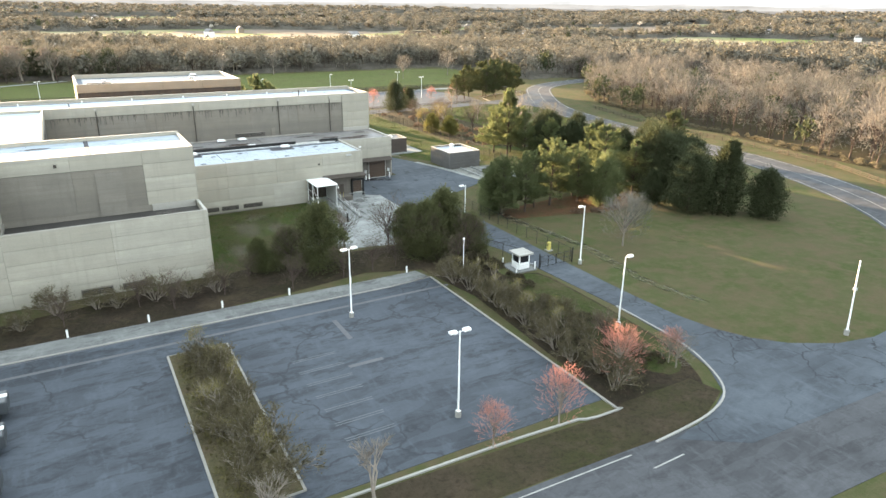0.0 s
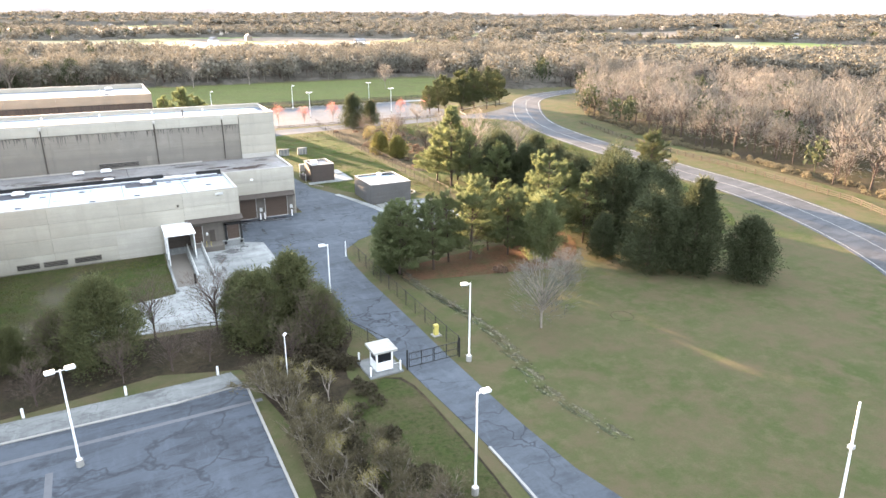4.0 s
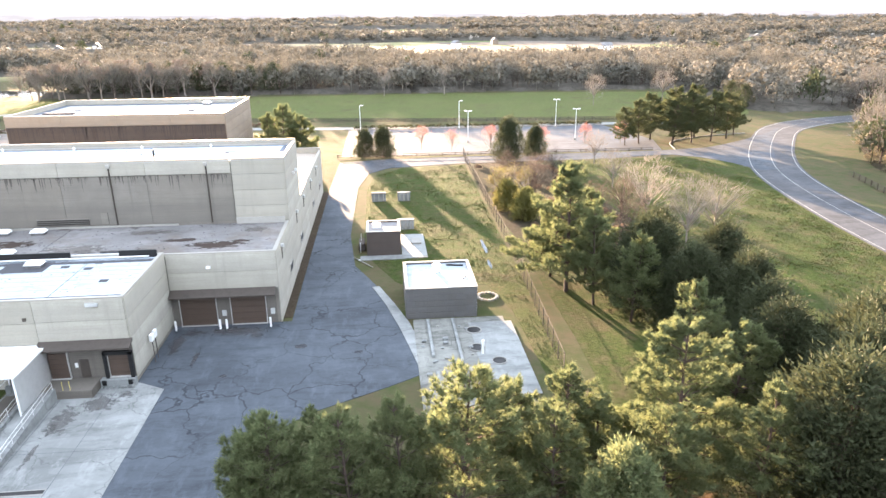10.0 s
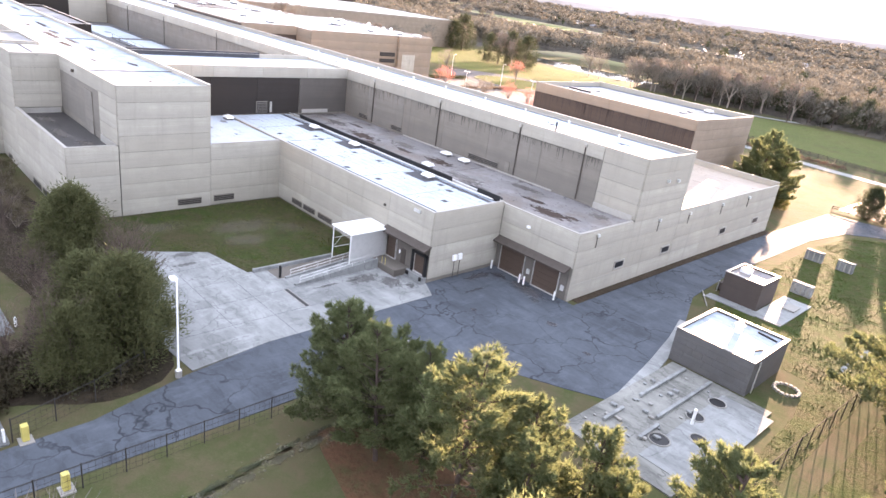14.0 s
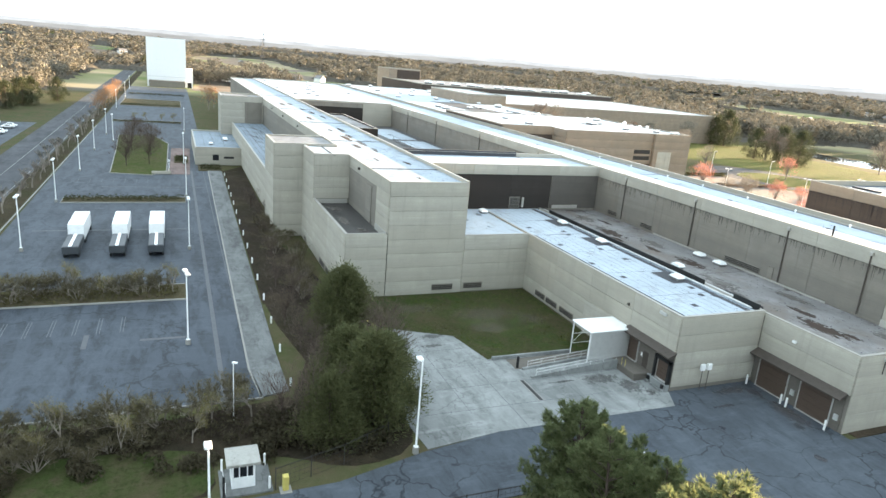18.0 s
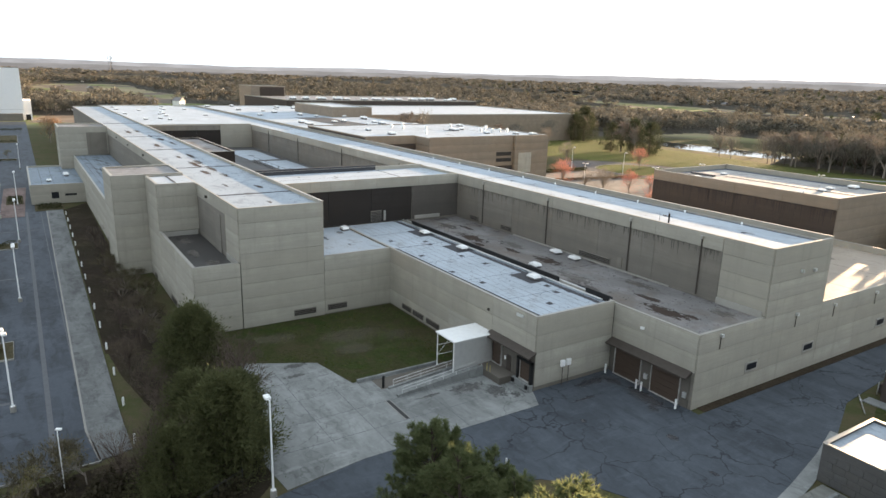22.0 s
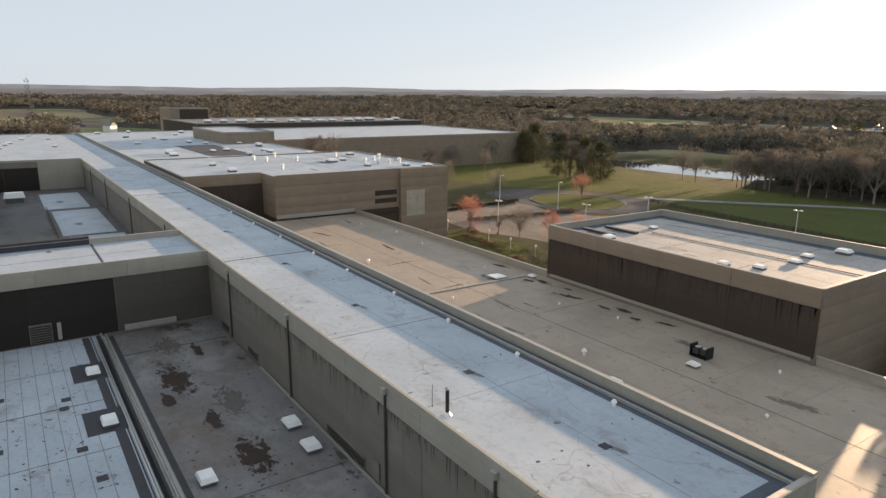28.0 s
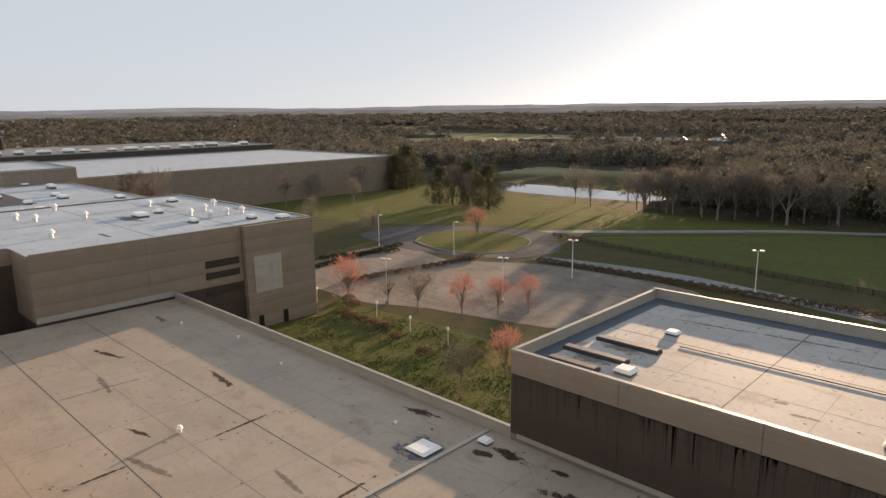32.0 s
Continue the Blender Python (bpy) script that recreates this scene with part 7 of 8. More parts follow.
for sd, (x, y, a, b) in enumerate(((-34, 115, 7, 1.5), (-22, 115, 8, 1.3), (-12, 115.2, 5, 1.2), (-78, 118, 9, 1.2), (-101, 116, 8, 1.2), (18.5, 114, 1.8, 0.8), (-45, 113, 5, 1), (0, 112, 4, 0.6), (-120, 115, 9, 1.5))):
    stain(south, x, y, a, b, ZS + 0.004, 300 + sd, GREY_STAIN)
    stain(south, x + 1, y, a * 0.55, b * 0.5, ZS + 0.007, 340 + sd, STAIN)
part("roof_seam", cubes((-12.5, -1.2, 104.2, 104.6, stair["roof_z"], stair["roof_z"] + 0.03)), SEAM, stair)
for sd, (x, y, a, b) in enumerate(((3, 104, 4, 2), (12, 103.5, 5, 1.6), (19, 105, 3.5, 1.6))):
    stain(terrace, x, y, a, b, terrace["roof_z"] + 0.004, 90 + sd, GREY_STAIN)
for sd, (x, y, a, b) in enumerate(((-60, 102, 6, 0.6), (-75, 103.5, 9, 0.5), (-95, 101, 8, 0.6), (-48, 100, 4, 0.5), (-110, 104, 8, 0.5))):
    stain(low, x, y, a, b, low["roof_z"] + 0.004, 380 + sd, GREY_STAIN)
for sd in range(14):
    stain(low, -42 - 6.2 * sd, 98.5 + (sd * 3.7) % 8, 5.5, 0.7, low["roof_z"] + 0.009, 700 + sd, STAIN if sd % 3 == 0 else GREY_STAIN, 0.35)
seams(low, [(-58, -57.6, 97, 107.4), (-90, -89.8, 97, 107.4)] + [(-132, -38, y, y + 0.1) for y in (99.5, 102, 104.6)], low["roof_z"])
seams(lobby, [(-139, -97, y, y + 0.08) for y in (86, 89, 92)], lobby["roof_z"])
skylight(-106, 88, lobby["roof_z"])
skylight(-116, 93, lobby["roof_z"], w=3, d=1.5, h=1.1)
# link roof and inner court
part("black_kerb", cubes((-10.7, -10.1, 120.8, 147, link["roof_z"] - 0.5, link["roof_z"] + 1.1)), SEAM, link, "black upstand along the roof edge")
seams(link, [(-10, 4, 147.0, 147.3), (-3, -2.9, 121, 159)], link["roof_z"])
for sd, (x, y, a, b) in enumerate(((-4, 135, 3, 0.6), (-6, 128, 2, 0.5), (-8, 142, 1.5, 0.8))):
    stain(link, x, y, a, b, link["roof_z"] + 0.004, 400 + sd, GREY_STAIN)
ZI = inner["roof_z"]
for x0, x1, y0, y1, m in ((-60, -30, 148, 158, ROOF_WHITE), (-96, -62, 147, 157, ROOF_WHITE), (-130, -100, 146, 156, ROOF_WHITE), (-58, -14, 123, 136, ROOF_DARK), (-28, -14, 138, 157, ROOF_GREY)):
    part("roof_field", cubes((x0, x1, y0, y1, ZI - 0.05, ZI + 0.04)), m, inner)
part("pipe_rack", cubes(*[(x, x + 0.12, 150, 158, ZI + 1.2, ZI + 1.35) for x in (-44, -40, -36, -32)], *[(x, x + 0.15, y, y + 0.15, ZI, ZI + 1.3) for x in (-44, -32) for y in (150, 157.8)], (-44, -31.9, 152, 152.4, ZI + 1.35, ZI + 1.7), (-44, -31.9, 154, 154.3, ZI + 1.35, ZI + 1.6)), PALE_METAL, inner, "galvanised pipe rack")
part("catwalk", cubes((-96, -30, 146.0, 146.6, ZI + 0.5, ZI + 0.6), (-96, -30, 146.0, 146.05, ZI + 1.5, ZI + 1.56), *[(-96 + 6 * k, -95.9 + 6 * k, 146.0, 146.1, ZI, ZI + 1.56) for k in range(12)]), HOOD, inner, "brown steel catwalk")
for sd, (x, y) in enumerate(((-50, 152), (-75, 151), (-112, 150), (-40, 142))):
    stain(inner, x, y, 4, 1.6, ZI + 0.05, 430 + sd, GREY_STAIN)
skylight(-118, 140, ZI, w=4, d=5, h=2.6)
MUD = m_stain("trodden_mud", (0.1, 0.088, 0.056), 0.5, 2.2)
for x, y, a, b, sd in ((34, 121, 5.0, 9.0, 3), (39, 119, 4.0, 5.5, 5), (30, 110, 3.4, 7.0, 7), (37, 127, 4.0, 4.0, 11)):
    stain(court_lawn, x, y, a, b, 0.03, sd, MUD)
# the tan annex
seams(annex, [(-59, 74, 184.7, 184.79), (-59, 74, 196.6, 196.69)], ZA)
seams(annex, [(25.4, 25.47, 196.8, 211)], ZA)
for x, y, a, b, sd, m in ((-9.5, 183, 0.35, 5.5, 3, STAIN), (-9.2, 196, 0.3, 7, 4, STAIN), (-29, 189, 0.3, 9, 6, GREY_STAIN), (7.6, 186, 0.5, 6, 8, STAIN), (8.0, 195.5, 0.35, 5, 9, STAIN), (19.5, 188.5, 1.2, 0.4, 12, STAIN), (24.5, 189.5, 2.2, 0.35, 14, STAIN), (28.5, 207.3, 2.6, 0.6, 15, STAIN), (34.2, 207, 1.7, 1.0, 16, STAIN), (22, 199, 3.0, 0.35, 18, STAIN), (12, 207.5, 1.6, 1.0, 19, STAIN), (19, 209.4, 1.4, 0.7, 21, STAIN), (-4, 176, 5, 1.1, 22, GREY_STAIN), (-26, 177, 5, 1.4, 23, GREY_STAIN)):
    stain(annex, x, y, a, b, ZA + 0.008, sd, m, 0.04 * (sd % 5 - 2))
seams(annex, [(-46, -45.95, 173, 211), (-18, -17.95, 173, 211), (30, 30.05, 173, 211), (52, 52.05, 173, 211)], ZA, GREY_LINE)
seams(annex, [(x, x + 0.035, 173, 211) for x in (-52, -38, -31, -9, 0.5, 17, 23.5, 37, 45, 60, 67)] + [(-59, 74, y, y + 0.03) for y in (177.5, 190.4, 205.2)], ZA, GREY_LINE)
seams(hall, [(x, x + 0.03, 159.6, 170.6) for x in range(-200, 72, 16)] + [(-200, 72, 165.9, 165.93)], ZH, GREY_LINE)
seams(west, [(x, x + 0.03, 211.8, 238.8) for x in (18, 24.5, 36, 49)] + [(12.6, 55.4, y, y + 0.03) for y in (218.5, 232)], ZW, GREY_LINE)


def debris(parent, x0, x1, y0, y1, z, seed, n):
    """Small scraps and dark dabs of tar scattered over a roof."""
    rnd = random.Random(seed)
    s = Soup()
    for i in range(n):
        x, y, a = rnd.uniform(x0, x1), rnd.uniform(y0, y1), rnd.uniform(0, 6.28)
        u, w = rnd.uniform(0.06, 0.3) * rnd.random() + 0.05, rnd.uniform(0.04, 0.14)
        d, e = Vector((math.cos(a), math.sin(a), 0)) * u, Vector((-math.sin(a), math.cos(a), 0)) * w
        c = Vector((x, y, z + 0.004))
        k = len(s.v)
        s.v += [c - d, c - d * 0.3 + e, c + d, c + d * 0.2 - e]
        s.f += [(k, k + 3, k + 2, k + 1)]
    ob = new("debris", s.mesh("debris", SEAM))
    ob.parent = parent
    ob.matrix_parent_inverse = parent.matrix_basis.inverted()
    tagged(ob, kind="stuff")


debris(annex, -58, 74, 173.2, 211, ZA, 1, 240)
debris(hall, -140, 74, 159.6, 170.6, ZH, 2, 170)
debris(west, 12.8, 55, 212.6, 238, ZW, 3, 220)
debris(dock, 5, 74, 147.2, 158.6, ZD, 4, 320)
debris(front, 5, 61, 133, 144.5, ZF, 5, 220)
debris(south, -150, 23, 108, 120, ZS, 6, 260)
debris(office, -115, -60, 191.5, 238.5, ZO, 7, 260)
part("roof_joint", cubes((9.3, 9.75, 172.8, 211.2, ZA - 0.02, ZA + 0.16)), CAP, annex, "raised pale joint across the roof")
mushroom(-12.2, 190.7, ZA, 0.35, 0.8)
mushroom(39.7, 191.8, ZA, 0.35, 0.9)
for x, y in ((12.1, 186), (13.6, 191.3), (9.5, 185.8), (12.1, 180), (24.1, 202.7), (2, 206), (-20, 207), (-33, 208.5), (-45, 206), (60, 195), (33, 205), (55, 206)):
    mushroom(x, y, ZA, 0.2, 0.45)
skylight(7.5, 204.4, ZA, w=2.6, d=2.4, h=0.35)
stain(annex, 7.2, 204.6, 4.2, 3.4, ZA + 0.004, 61, WET)
skylight(10.9, 209.1, ZA, w=1.3, d=1, h=0.5)
skylight(44.5, 187.7, ZA), skylight(47.2, 188.4, ZA)
skylight(48.6, 199.7, ZA, w=1.4, d=1, h=0.5)
for sd, (x, y, a, b, m) in enumerate(((-30, 190, 6, 0.5, GREY_STAIN), (-15, 188, 4, 0.4, STAIN), (-38, 180, 6, 0.5, GREY_STAIN), (22, 206.8, 5, 0.8, STAIN), (14, 208.8, 4, 0.9, STAIN), (2, 209.6, 4, 0.8, STAIN), (-22, 200, 7, 0.6, STAIN), (-40, 194, 6, 0.5, STAIN), (31, 208.5, 2.2, 0.9, STAIN), (38, 208.8, 3, 0.6, STAIN), (20, 196, 7, 0.4, GREY_STAIN), (28, 190, 5, 0.5, GREY_STAIN), (44, 205, 4, 1, GREY_STAIN), (-8, 186, 6, 0.5, GREY_STAIN), (3, 193, 5, 0.4, GREY_STAIN), (60, 200, 5, 1, GREY_STAIN), (-50, 205, 4, 0.6, GREY_STAIN))):
    stain(annex, x, y, a * 0.95, max(b * 1.3, 0.5), ZA + 0.006, 460 + sd, m, 0.25 if sd % 2 else -0.1)
t = thing("condenser_unit", (47.3, 203, ZA), "black framed condenser unit on the roof", "air conditioner")
part("frame", cubes((46.2, 48.4, 202.3, 203.7, ZA, ZA + 0.12), (46.2, 46.3, 202.3, 203.7, ZA + 0.12, ZA + 1.4), (48.3, 48.4, 202.3, 203.7, ZA + 0.12, ZA + 1.4)), BLACK, t)
part("casing", cubes((46.4, 47.2, 202.5, 203.5, ZA + 0.25, ZA + 0.95), (47.4, 48.2, 202.5, 203.5, ZA + 0.35, ZA + 1.05), bevel=0.05), m_plain("dark_casing", (0.06, 0.065, 0.07), 0.5, 0.4), t)
for x in (46.8, 47.8):
    part("fan_guard", tube(bmesh.new(), (x, 203, ZA + 1.06), (x, 203, ZA + 1.12), 0.32, 0.32, 14), PALE_METAL, t)
# the west block's roof
# Painted shade: dark bands where the parapets' shadow should read darker.
part("edge_felt", cubes((12.6, 55.4, 236.6, 238.85, ZW - 0.02, ZW + 0.012)), BLUE_FELT_SHADE, west, "dark blue strip along the parapet")
part("edge_felt", cubes((12.55, 14.2, 211.7, 236.55, ZW - 0.02, ZW + 0.012)), BLUE_FELT_SHADE, west, "dark blue strip along the parapet")
for x0, x1, y in ((14.0, 20.5, 217.3), (15.0, 21.5, 221.6), (14.5, 19.5, 214.0)):
    part("sleeper", cubes((x0, x1, y - 0.5, y + 0.5, ZW - 0.02, ZW + 0.35), bevel=0.04), SEAM, west, "dark equipment curb")
    part("sleeper_top", cubes((x0 + 0.15, x1 - 0.15, y - 0.38, y + 0.38, ZW + 0.35, ZW + 0.4)), ROOF_GREY, west, "worn pale top of an equipment curb")
    stain(west, (x0 + x1) / 2, y - 1, 4, 1.6, ZW + 0.004, int(y), GREY_STAIN)
skylight(21.4, 215.3, ZW, w=1.8, d=1.5, h=0.6)
skylight(19.9, 227.6, ZW, w=1.4, d=1.2, h=0.45)
for x, y in ((44.7, 217.6), (45.6, 224.4), (44.8, 229), (41, 215.5)):
    skylight(x, y, ZW, w=1.6, d=1.2, h=0.55)
skylight(46.5, 235.5, ZW, w=2.0, d=1.6, h=0.8)
seams(west, [(12.6, 55.4, 225.6, 225.7), (30, 30.1, 211.8, 238.8), (43, 43.1, 211.8, 238.8)], ZW)
part("conduit", tube(bmesh.new(), (22, 224.6, ZW + 0.08), (54, 225.0, ZW + 0.08), 0.05, 0.05, 6), SEAM, west)
for sd, (x, y, a, b) in enumerate(((33, 218, 1.2, 0.5), (35, 216.5, 2, 0.4), (27, 214, 5, 0.8), (30, 234, 9, 0.5), (38, 231, 10, 0.4), (22, 233, 7, 0.5))):
    stain(west, x, y, a, b, ZW + 0.004, 500 + sd, GREY_STAIN, 0.1)
# the offices' roof
for i, (x, y) in enumerate(((-101.5, 199.7), (-110, 209), (-96, 201.6), (-93, 209.6), (-74, 198.2), (-79.6, 224.8), (-74.4, 226.3), (-75, 230.2), (-74.8, 233.4), (-84, 230), (-100, 225), (-90, 235))):
    mushroom(x, y, ZO, 0.75, 1.5)
for x, y, w, d in ((-86, 217.5, 4.5, 2.5), (-61.8, 234.7, 2.6, 2.2), (-75.3, 185.8, 3, 2), (-70.4, 221, 2.4, 1.4), (-92, 185.5, 2.4, 1.6), (-66, 230.5, 2.2, 1.6), (-88, 222, 2, 1.6), (-104, 232, 3, 2)):
    skylight(x, y, ZO, w=w, d=d, h=0.9)
seams(office, [(-115, -60, 210, 210.15), (-115, -60, 224.5, 224.7), (-90, -89.9, 191, 239)], ZO)
for sd, (x, y, a, b) in enumerate(((-85, 215, 9, 3), (-98, 228, 8, 2), (-70, 205, 6, 0.8), (-80, 236, 6, 2))):
    stain(office, x, y, a, b, ZO + 0.004, 530 + sd, WET if sd % 2 == 0 else GREY_STAIN)
# units on the far roofs
rnd = random.Random(21)
for i in range(26):
    x, y = rnd.uniform(-320, -125), rnd.uniform(178, 236)
    skylight(x, y, back["roof_z"], w=rnd.uniform(2, 5), d=rnd.uniform(1.5, 3), h=rnd.uniform(0.7, 1.6))
for i in range(14):
    y = 250 + i * 10.5
    skylight(-336 - rnd.uniform(0, 12), y, b3["roof_z"], w=6, d=rnd.uniform(4, 7), h=rnd.uniform(1.4, 2.6))
for i in range(18):
    skylight(rnd.uniform(-290, -170), rnd.uniform(123, 157), link2["roof_z"], w=2.2, d=1.8, h=0.7)
part("roof_step", cubes((-206, -150, 200, 216, back["roof_z"] - 0.2, back["roof_z"] + 0.05)), ROOF_DARK, back)

# ---- stains on the paving ----
OIL = m_stain("oil_stained_paving", (0.085, 0.075, 0.07), 0.45, 1.6)
t = thing("pavement_stains", (66, 142, 0), "dark oil and rust stains on the yard", "stain", kind="stuff")
for sd, (x, y, a, b, z) in enumerate(((64.5, 143.8, 2.2, 1.4, 0.054), (69, 144.5, 3.5, 0.9, 0.054), (72.5, 142.5, 1.6, 1.0, 0.054), (66.5, 137.5, 0.5, 3.8, 0.054), (59.5, 128.8, 3.0, 2.8, 0.08), (57.0, 126, 2.2, 4.6, 0.08), (70, 143.8, 6, 2.2, 0.054), (63.5, 141, 1.5, 4, 0.054), (61.5, 130.2, 1.5, 1.2, 0.08), (56.6, 121, 0.5, 3.5, 0.08), (40.5, 109.5, 1.2, 3.2, 0.08), (43.5, 108.5, 0.8, 2.8, 0.08), (70.5, 133, 1.1, 0.6, 0.054), (78, 139, 1.4, 1.0, 0.054), (84.8, 137, 1.3, 0.6, 0.054))):
    stain(t, x, y, a, b, z, 600 + sd, OIL)
t = thing("apron_joints", (57, 110, 0), "dark joints between the apron slabs", "joint", kind="stuff")
for r in ((49, 65, 121.0, 121.06), (49, 65, 111.5, 111.56), (55.2, 55.26, 100, 132), (60.2, 60.26, 99, 131), (50, 50.05, 102, 114), (45, 45.05, 104, 113), (41, 61, 106.5, 106.55)):
    part("joint", cubes((*r, 0.05, 0.08)), TAR, t)

# ---- stony swale beside the fence ----
rnd = random.Random(77)
line = [Vector(p) for p in smooth([(81, 108), (80.5, 102.7), (81.4, 95.8), (82.2, 89.8), (82.5, 82.3), (81.5, 75.9), (80.6, 68), (82, 60)], 10)]
s = Soup()
for i in range(220):
    p = line[rnd.randrange(len(line) - 1)]
    c = Vector((p.x + rnd.gauss(0, 0.6), p.y + rnd.uniform(-0.7, 0.7), 0.03))
    r = rnd.uniform(0.05, 0.16)
    k = len(s.v)
    s.v += [c + Vector((rnd.uniform(0.7, 1.2) * r * math.cos(a), rnd.uniform(0.7, 1.2) * r * math.sin(a), 0)) for a in (0.2, 1.4, 2.7, 3.9, 5.2)] + [c + Vector((0, 0, r * 0.7))]
    s.f += [(k + j, k + (j + 1) % 5, k + 5) for j in range(5)]
RUT = m_stain("trampled_rut", (0.095, 0.085, 0.05), 0.6, 1.6)
# Dark twin of the rut: its shadow painted on the grass.
RUT_SHADE = m_stain("rut_shade", (0.05, 0.056, 0.026), 0.5, 1.6)
rut = thing("swale", (81, 85, 0), "rough rutted line of trodden grass beside the fence", "swale")
for k, p in enumerate(line[4::5]):
    stain(rut, p.x + 0.5, p.y, 0.8, 3.2, 0.02, k, RUT, 0.1)
    stain(rut, p.x - 0.5, p.y + 1, 0.6, 3.2, 0.026, k + 5, RUT_SHADE, 0.1)
ob = new("swale_stones", s.mesh("swale_stones", m_plain("dull_riprap", (0.10, 0.09, 0.066), 0.9, 0, 0.5)))
tagged(ob, "scattered pale riprap stones in the swale", "stones", kind="stuff")
t = thing("tree_ring", (100.3, 80.0, 0), "old ring of bare soil on the lawn", "bed")
part("ring", hoop(100.3, 80.0, -0.03, 1.5, 0.05, 24), LEAF_LITTER, t)


# ---- trees and shrubs near the camera's way ----
def spray(tips, seed, n, size, spread=0.35):
    """Leaf or bud sprays gathered round the branch ends."""
    rnd = random.Random(seed)
    s = Soup()
    for q, d in tips:
        for _ in range(n):
            s.leaf(q + Vector((rnd.gauss(0, spread), rnd.gauss(0, spread), rnd.gauss(0, spread))), rnd.uniform(0.5, 1.1) * size, rnd, 0.2)
    return s


def add_crown(t, s, mat, name="buds", label=""):
    ob = new(name, s.mesh(name, mat))
    ob.parent = t
    return tagged(ob, label)


def leafy(name, seed, h, mat, label, depth=5, n=3, size=0.2, twigs=2, group="", bark=None, crown="blossom", spread=0.35):
    wood, fine, tips = bare_tree(seed, h, depth, twigs)
    t = tree_thing(name, wood, fine, bark or BARK, TWIG if mat is None else bark or BARK, label, crown="crown", group=group)
    if mat is not None:
        add_crown(t, spray(tips, seed + 1, n, size, spread), mat, crown)
    return t


rp = random.Random(17)
bare = tree_thing("bare_tree", *twig_tree(66, 44, 1600, 4.0, 0.7), BARK, TWIG, "leafless grey tree with fine twigs", group="bare trees")
plant(bare, [(88.7, 82, 9.6), (99.1, 90.6, 6.5), (-44.4, 253.6, 9.5), (-13, 231.9, 6.8)], rp, 9.6)
bare2 = tree_thing("bare_tree", *twig_tree(61, 34, 1100, 4.0, 0.6), BARK, TWIG, "leafless grey tree with fine twigs", group="bare trees")
plant(bare2, [(134.9, 178.9, 13.5), (137.8, 168.1, 12), (144.2, 171.5, 11), (143, 233.8, 9), (-51.9, 252.2, 8), (-63.5, 232, 5.5), (139, 208, 9), (64.5, 48.4, 5)], rp, 9.6)
verge_tree = tree_thing("bare_tree", *twig_tree(67, 30, 700, 4.0, 0.7), BARK_DARK, BROWN_TWIG, "leafless brown tree beside the footway", group="bare trees")
plant(verge_tree, [(23.9, 93.2, 5.4), (33, 90.6, 5.6), (46, 91.8, 6), (41, 91.4, 5.4), (17, 91.6, 5.6), (13, 94.5, 5), (-11, 93.5, 4.6), (-25, 93.6, 5), (50, 92, 5), (28, 96, 5), (4, 92.6, 5), (-38, 93.4, 5), (60.5, 56, 5), (58, 86.5, 6)], rp, 9.6)
thicket = tree_thing("bare_tree", *twig_tree(62, 34, 1100, 4.0, 0.6), BARK_DARK, BROWN_TWIG, "leafless brown tree in a thicket", group="bare trees")
plant(thicket, [(118, 196, 9.5), (123, 186, 9), (124, 176, 10), (128, 168, 9), (121, 206, 9), (127, 214, 8), (45, 101, 8), (52, 99, 9), (56, 93, 8.5), (61.5, 89, 8), (35, 98, 7.5), (130, 178, 10), (116, 214, 8)], rp, 9.6)
pink = tree_thing("flowering_tree", *twig_tree(64, 26, 900, 3.7, 0.9), BARK, BLOSSOM, "small round tree with pinkish red spring buds", crown="blossom", group="flowering trees")
plant(pink, [(-57.1, 246, 11), (-33.6, 254.8, 9.5), (-31.1, 262.5, 8), (-27.2, 267, 8), (-85.3, 318.6, 10), (56.4, 49.2, 7), (45.7, 46.2, 6.5), (38, 46.3, 5), (99.6, 257.6, 7), (108, 254.7, 6.4), (119.5, 257, 7), (148.8, 261.4, 6.2), (135, 258, 6), (-10.4, 239, 8), (64.6, 49.6, 4.6), (-110, 268, 8), (-118, 276, 7), (160, 262, 6.5)], rp, 9.6)
gold = leafy("budding_tree", 105, 6.0, OLIVE, "small round tree with olive spring buds", 5, 10, 0.14, 2, "lot trees", crown="blossom")
plant(gold, [(13.1 + 4.5, 62.6, 4.6), (18.5, 67.1, 3.6), (18, 72.8, 3.8), (18.4, 76.4, 4.2), (18, 54.2, 3.8), (17, 57.5, 3), (55.5, 73.5, 3.6), (56.3, 79.9, 3.8), (57.5, 66.9, 4.2), (56, 83.8, 3.6), (60, 72, 3.4), (58.5, 61, 4), (59.5, 78, 3.4), (61, 65.5, 3.2),
             (112.6, 199.9, 7.4), (116.8, 191, 9), (113.5, 207, 6), (-209, 60, 4), (-209, 66, 4.2), (-209, 72, 4), (-209, 77, 4.3), (162, 131, 6), (139, 128, 7)], rp, 6.0)
holly = tree_thing("holly_tree", *cedar_tree(31, 11, 5.4, 1.5, 0.4), BARK_DARK, m_leaf("holly_leaves", (0.07, 0.082, 0.036), (0.13, 0.13, 0.056), thin=0.3), "broad dark green holly by the footway", group="hollies")
plant(holly, [(60.5, 95.3, 10.5), (39.5, 97.2, 10.5), (56.5, 93.6, 9.5), (55.5, 98.2, 8), (35, 99.6, 6.5), (30.5, 99.6, 5.5), (62.6, 90.4, 7.5)], rp, 11)
def bush(seed, h=3.0):
    """A many-stemmed dry shrub: stems fan out from the ground and end in fine twigs with a few buds."""
    rnd = random.Random(seed)
    wood, fine, tips = Soup(), Soup(), []
    for i in range(9):
        a = rnd.uniform(0, 6.28)
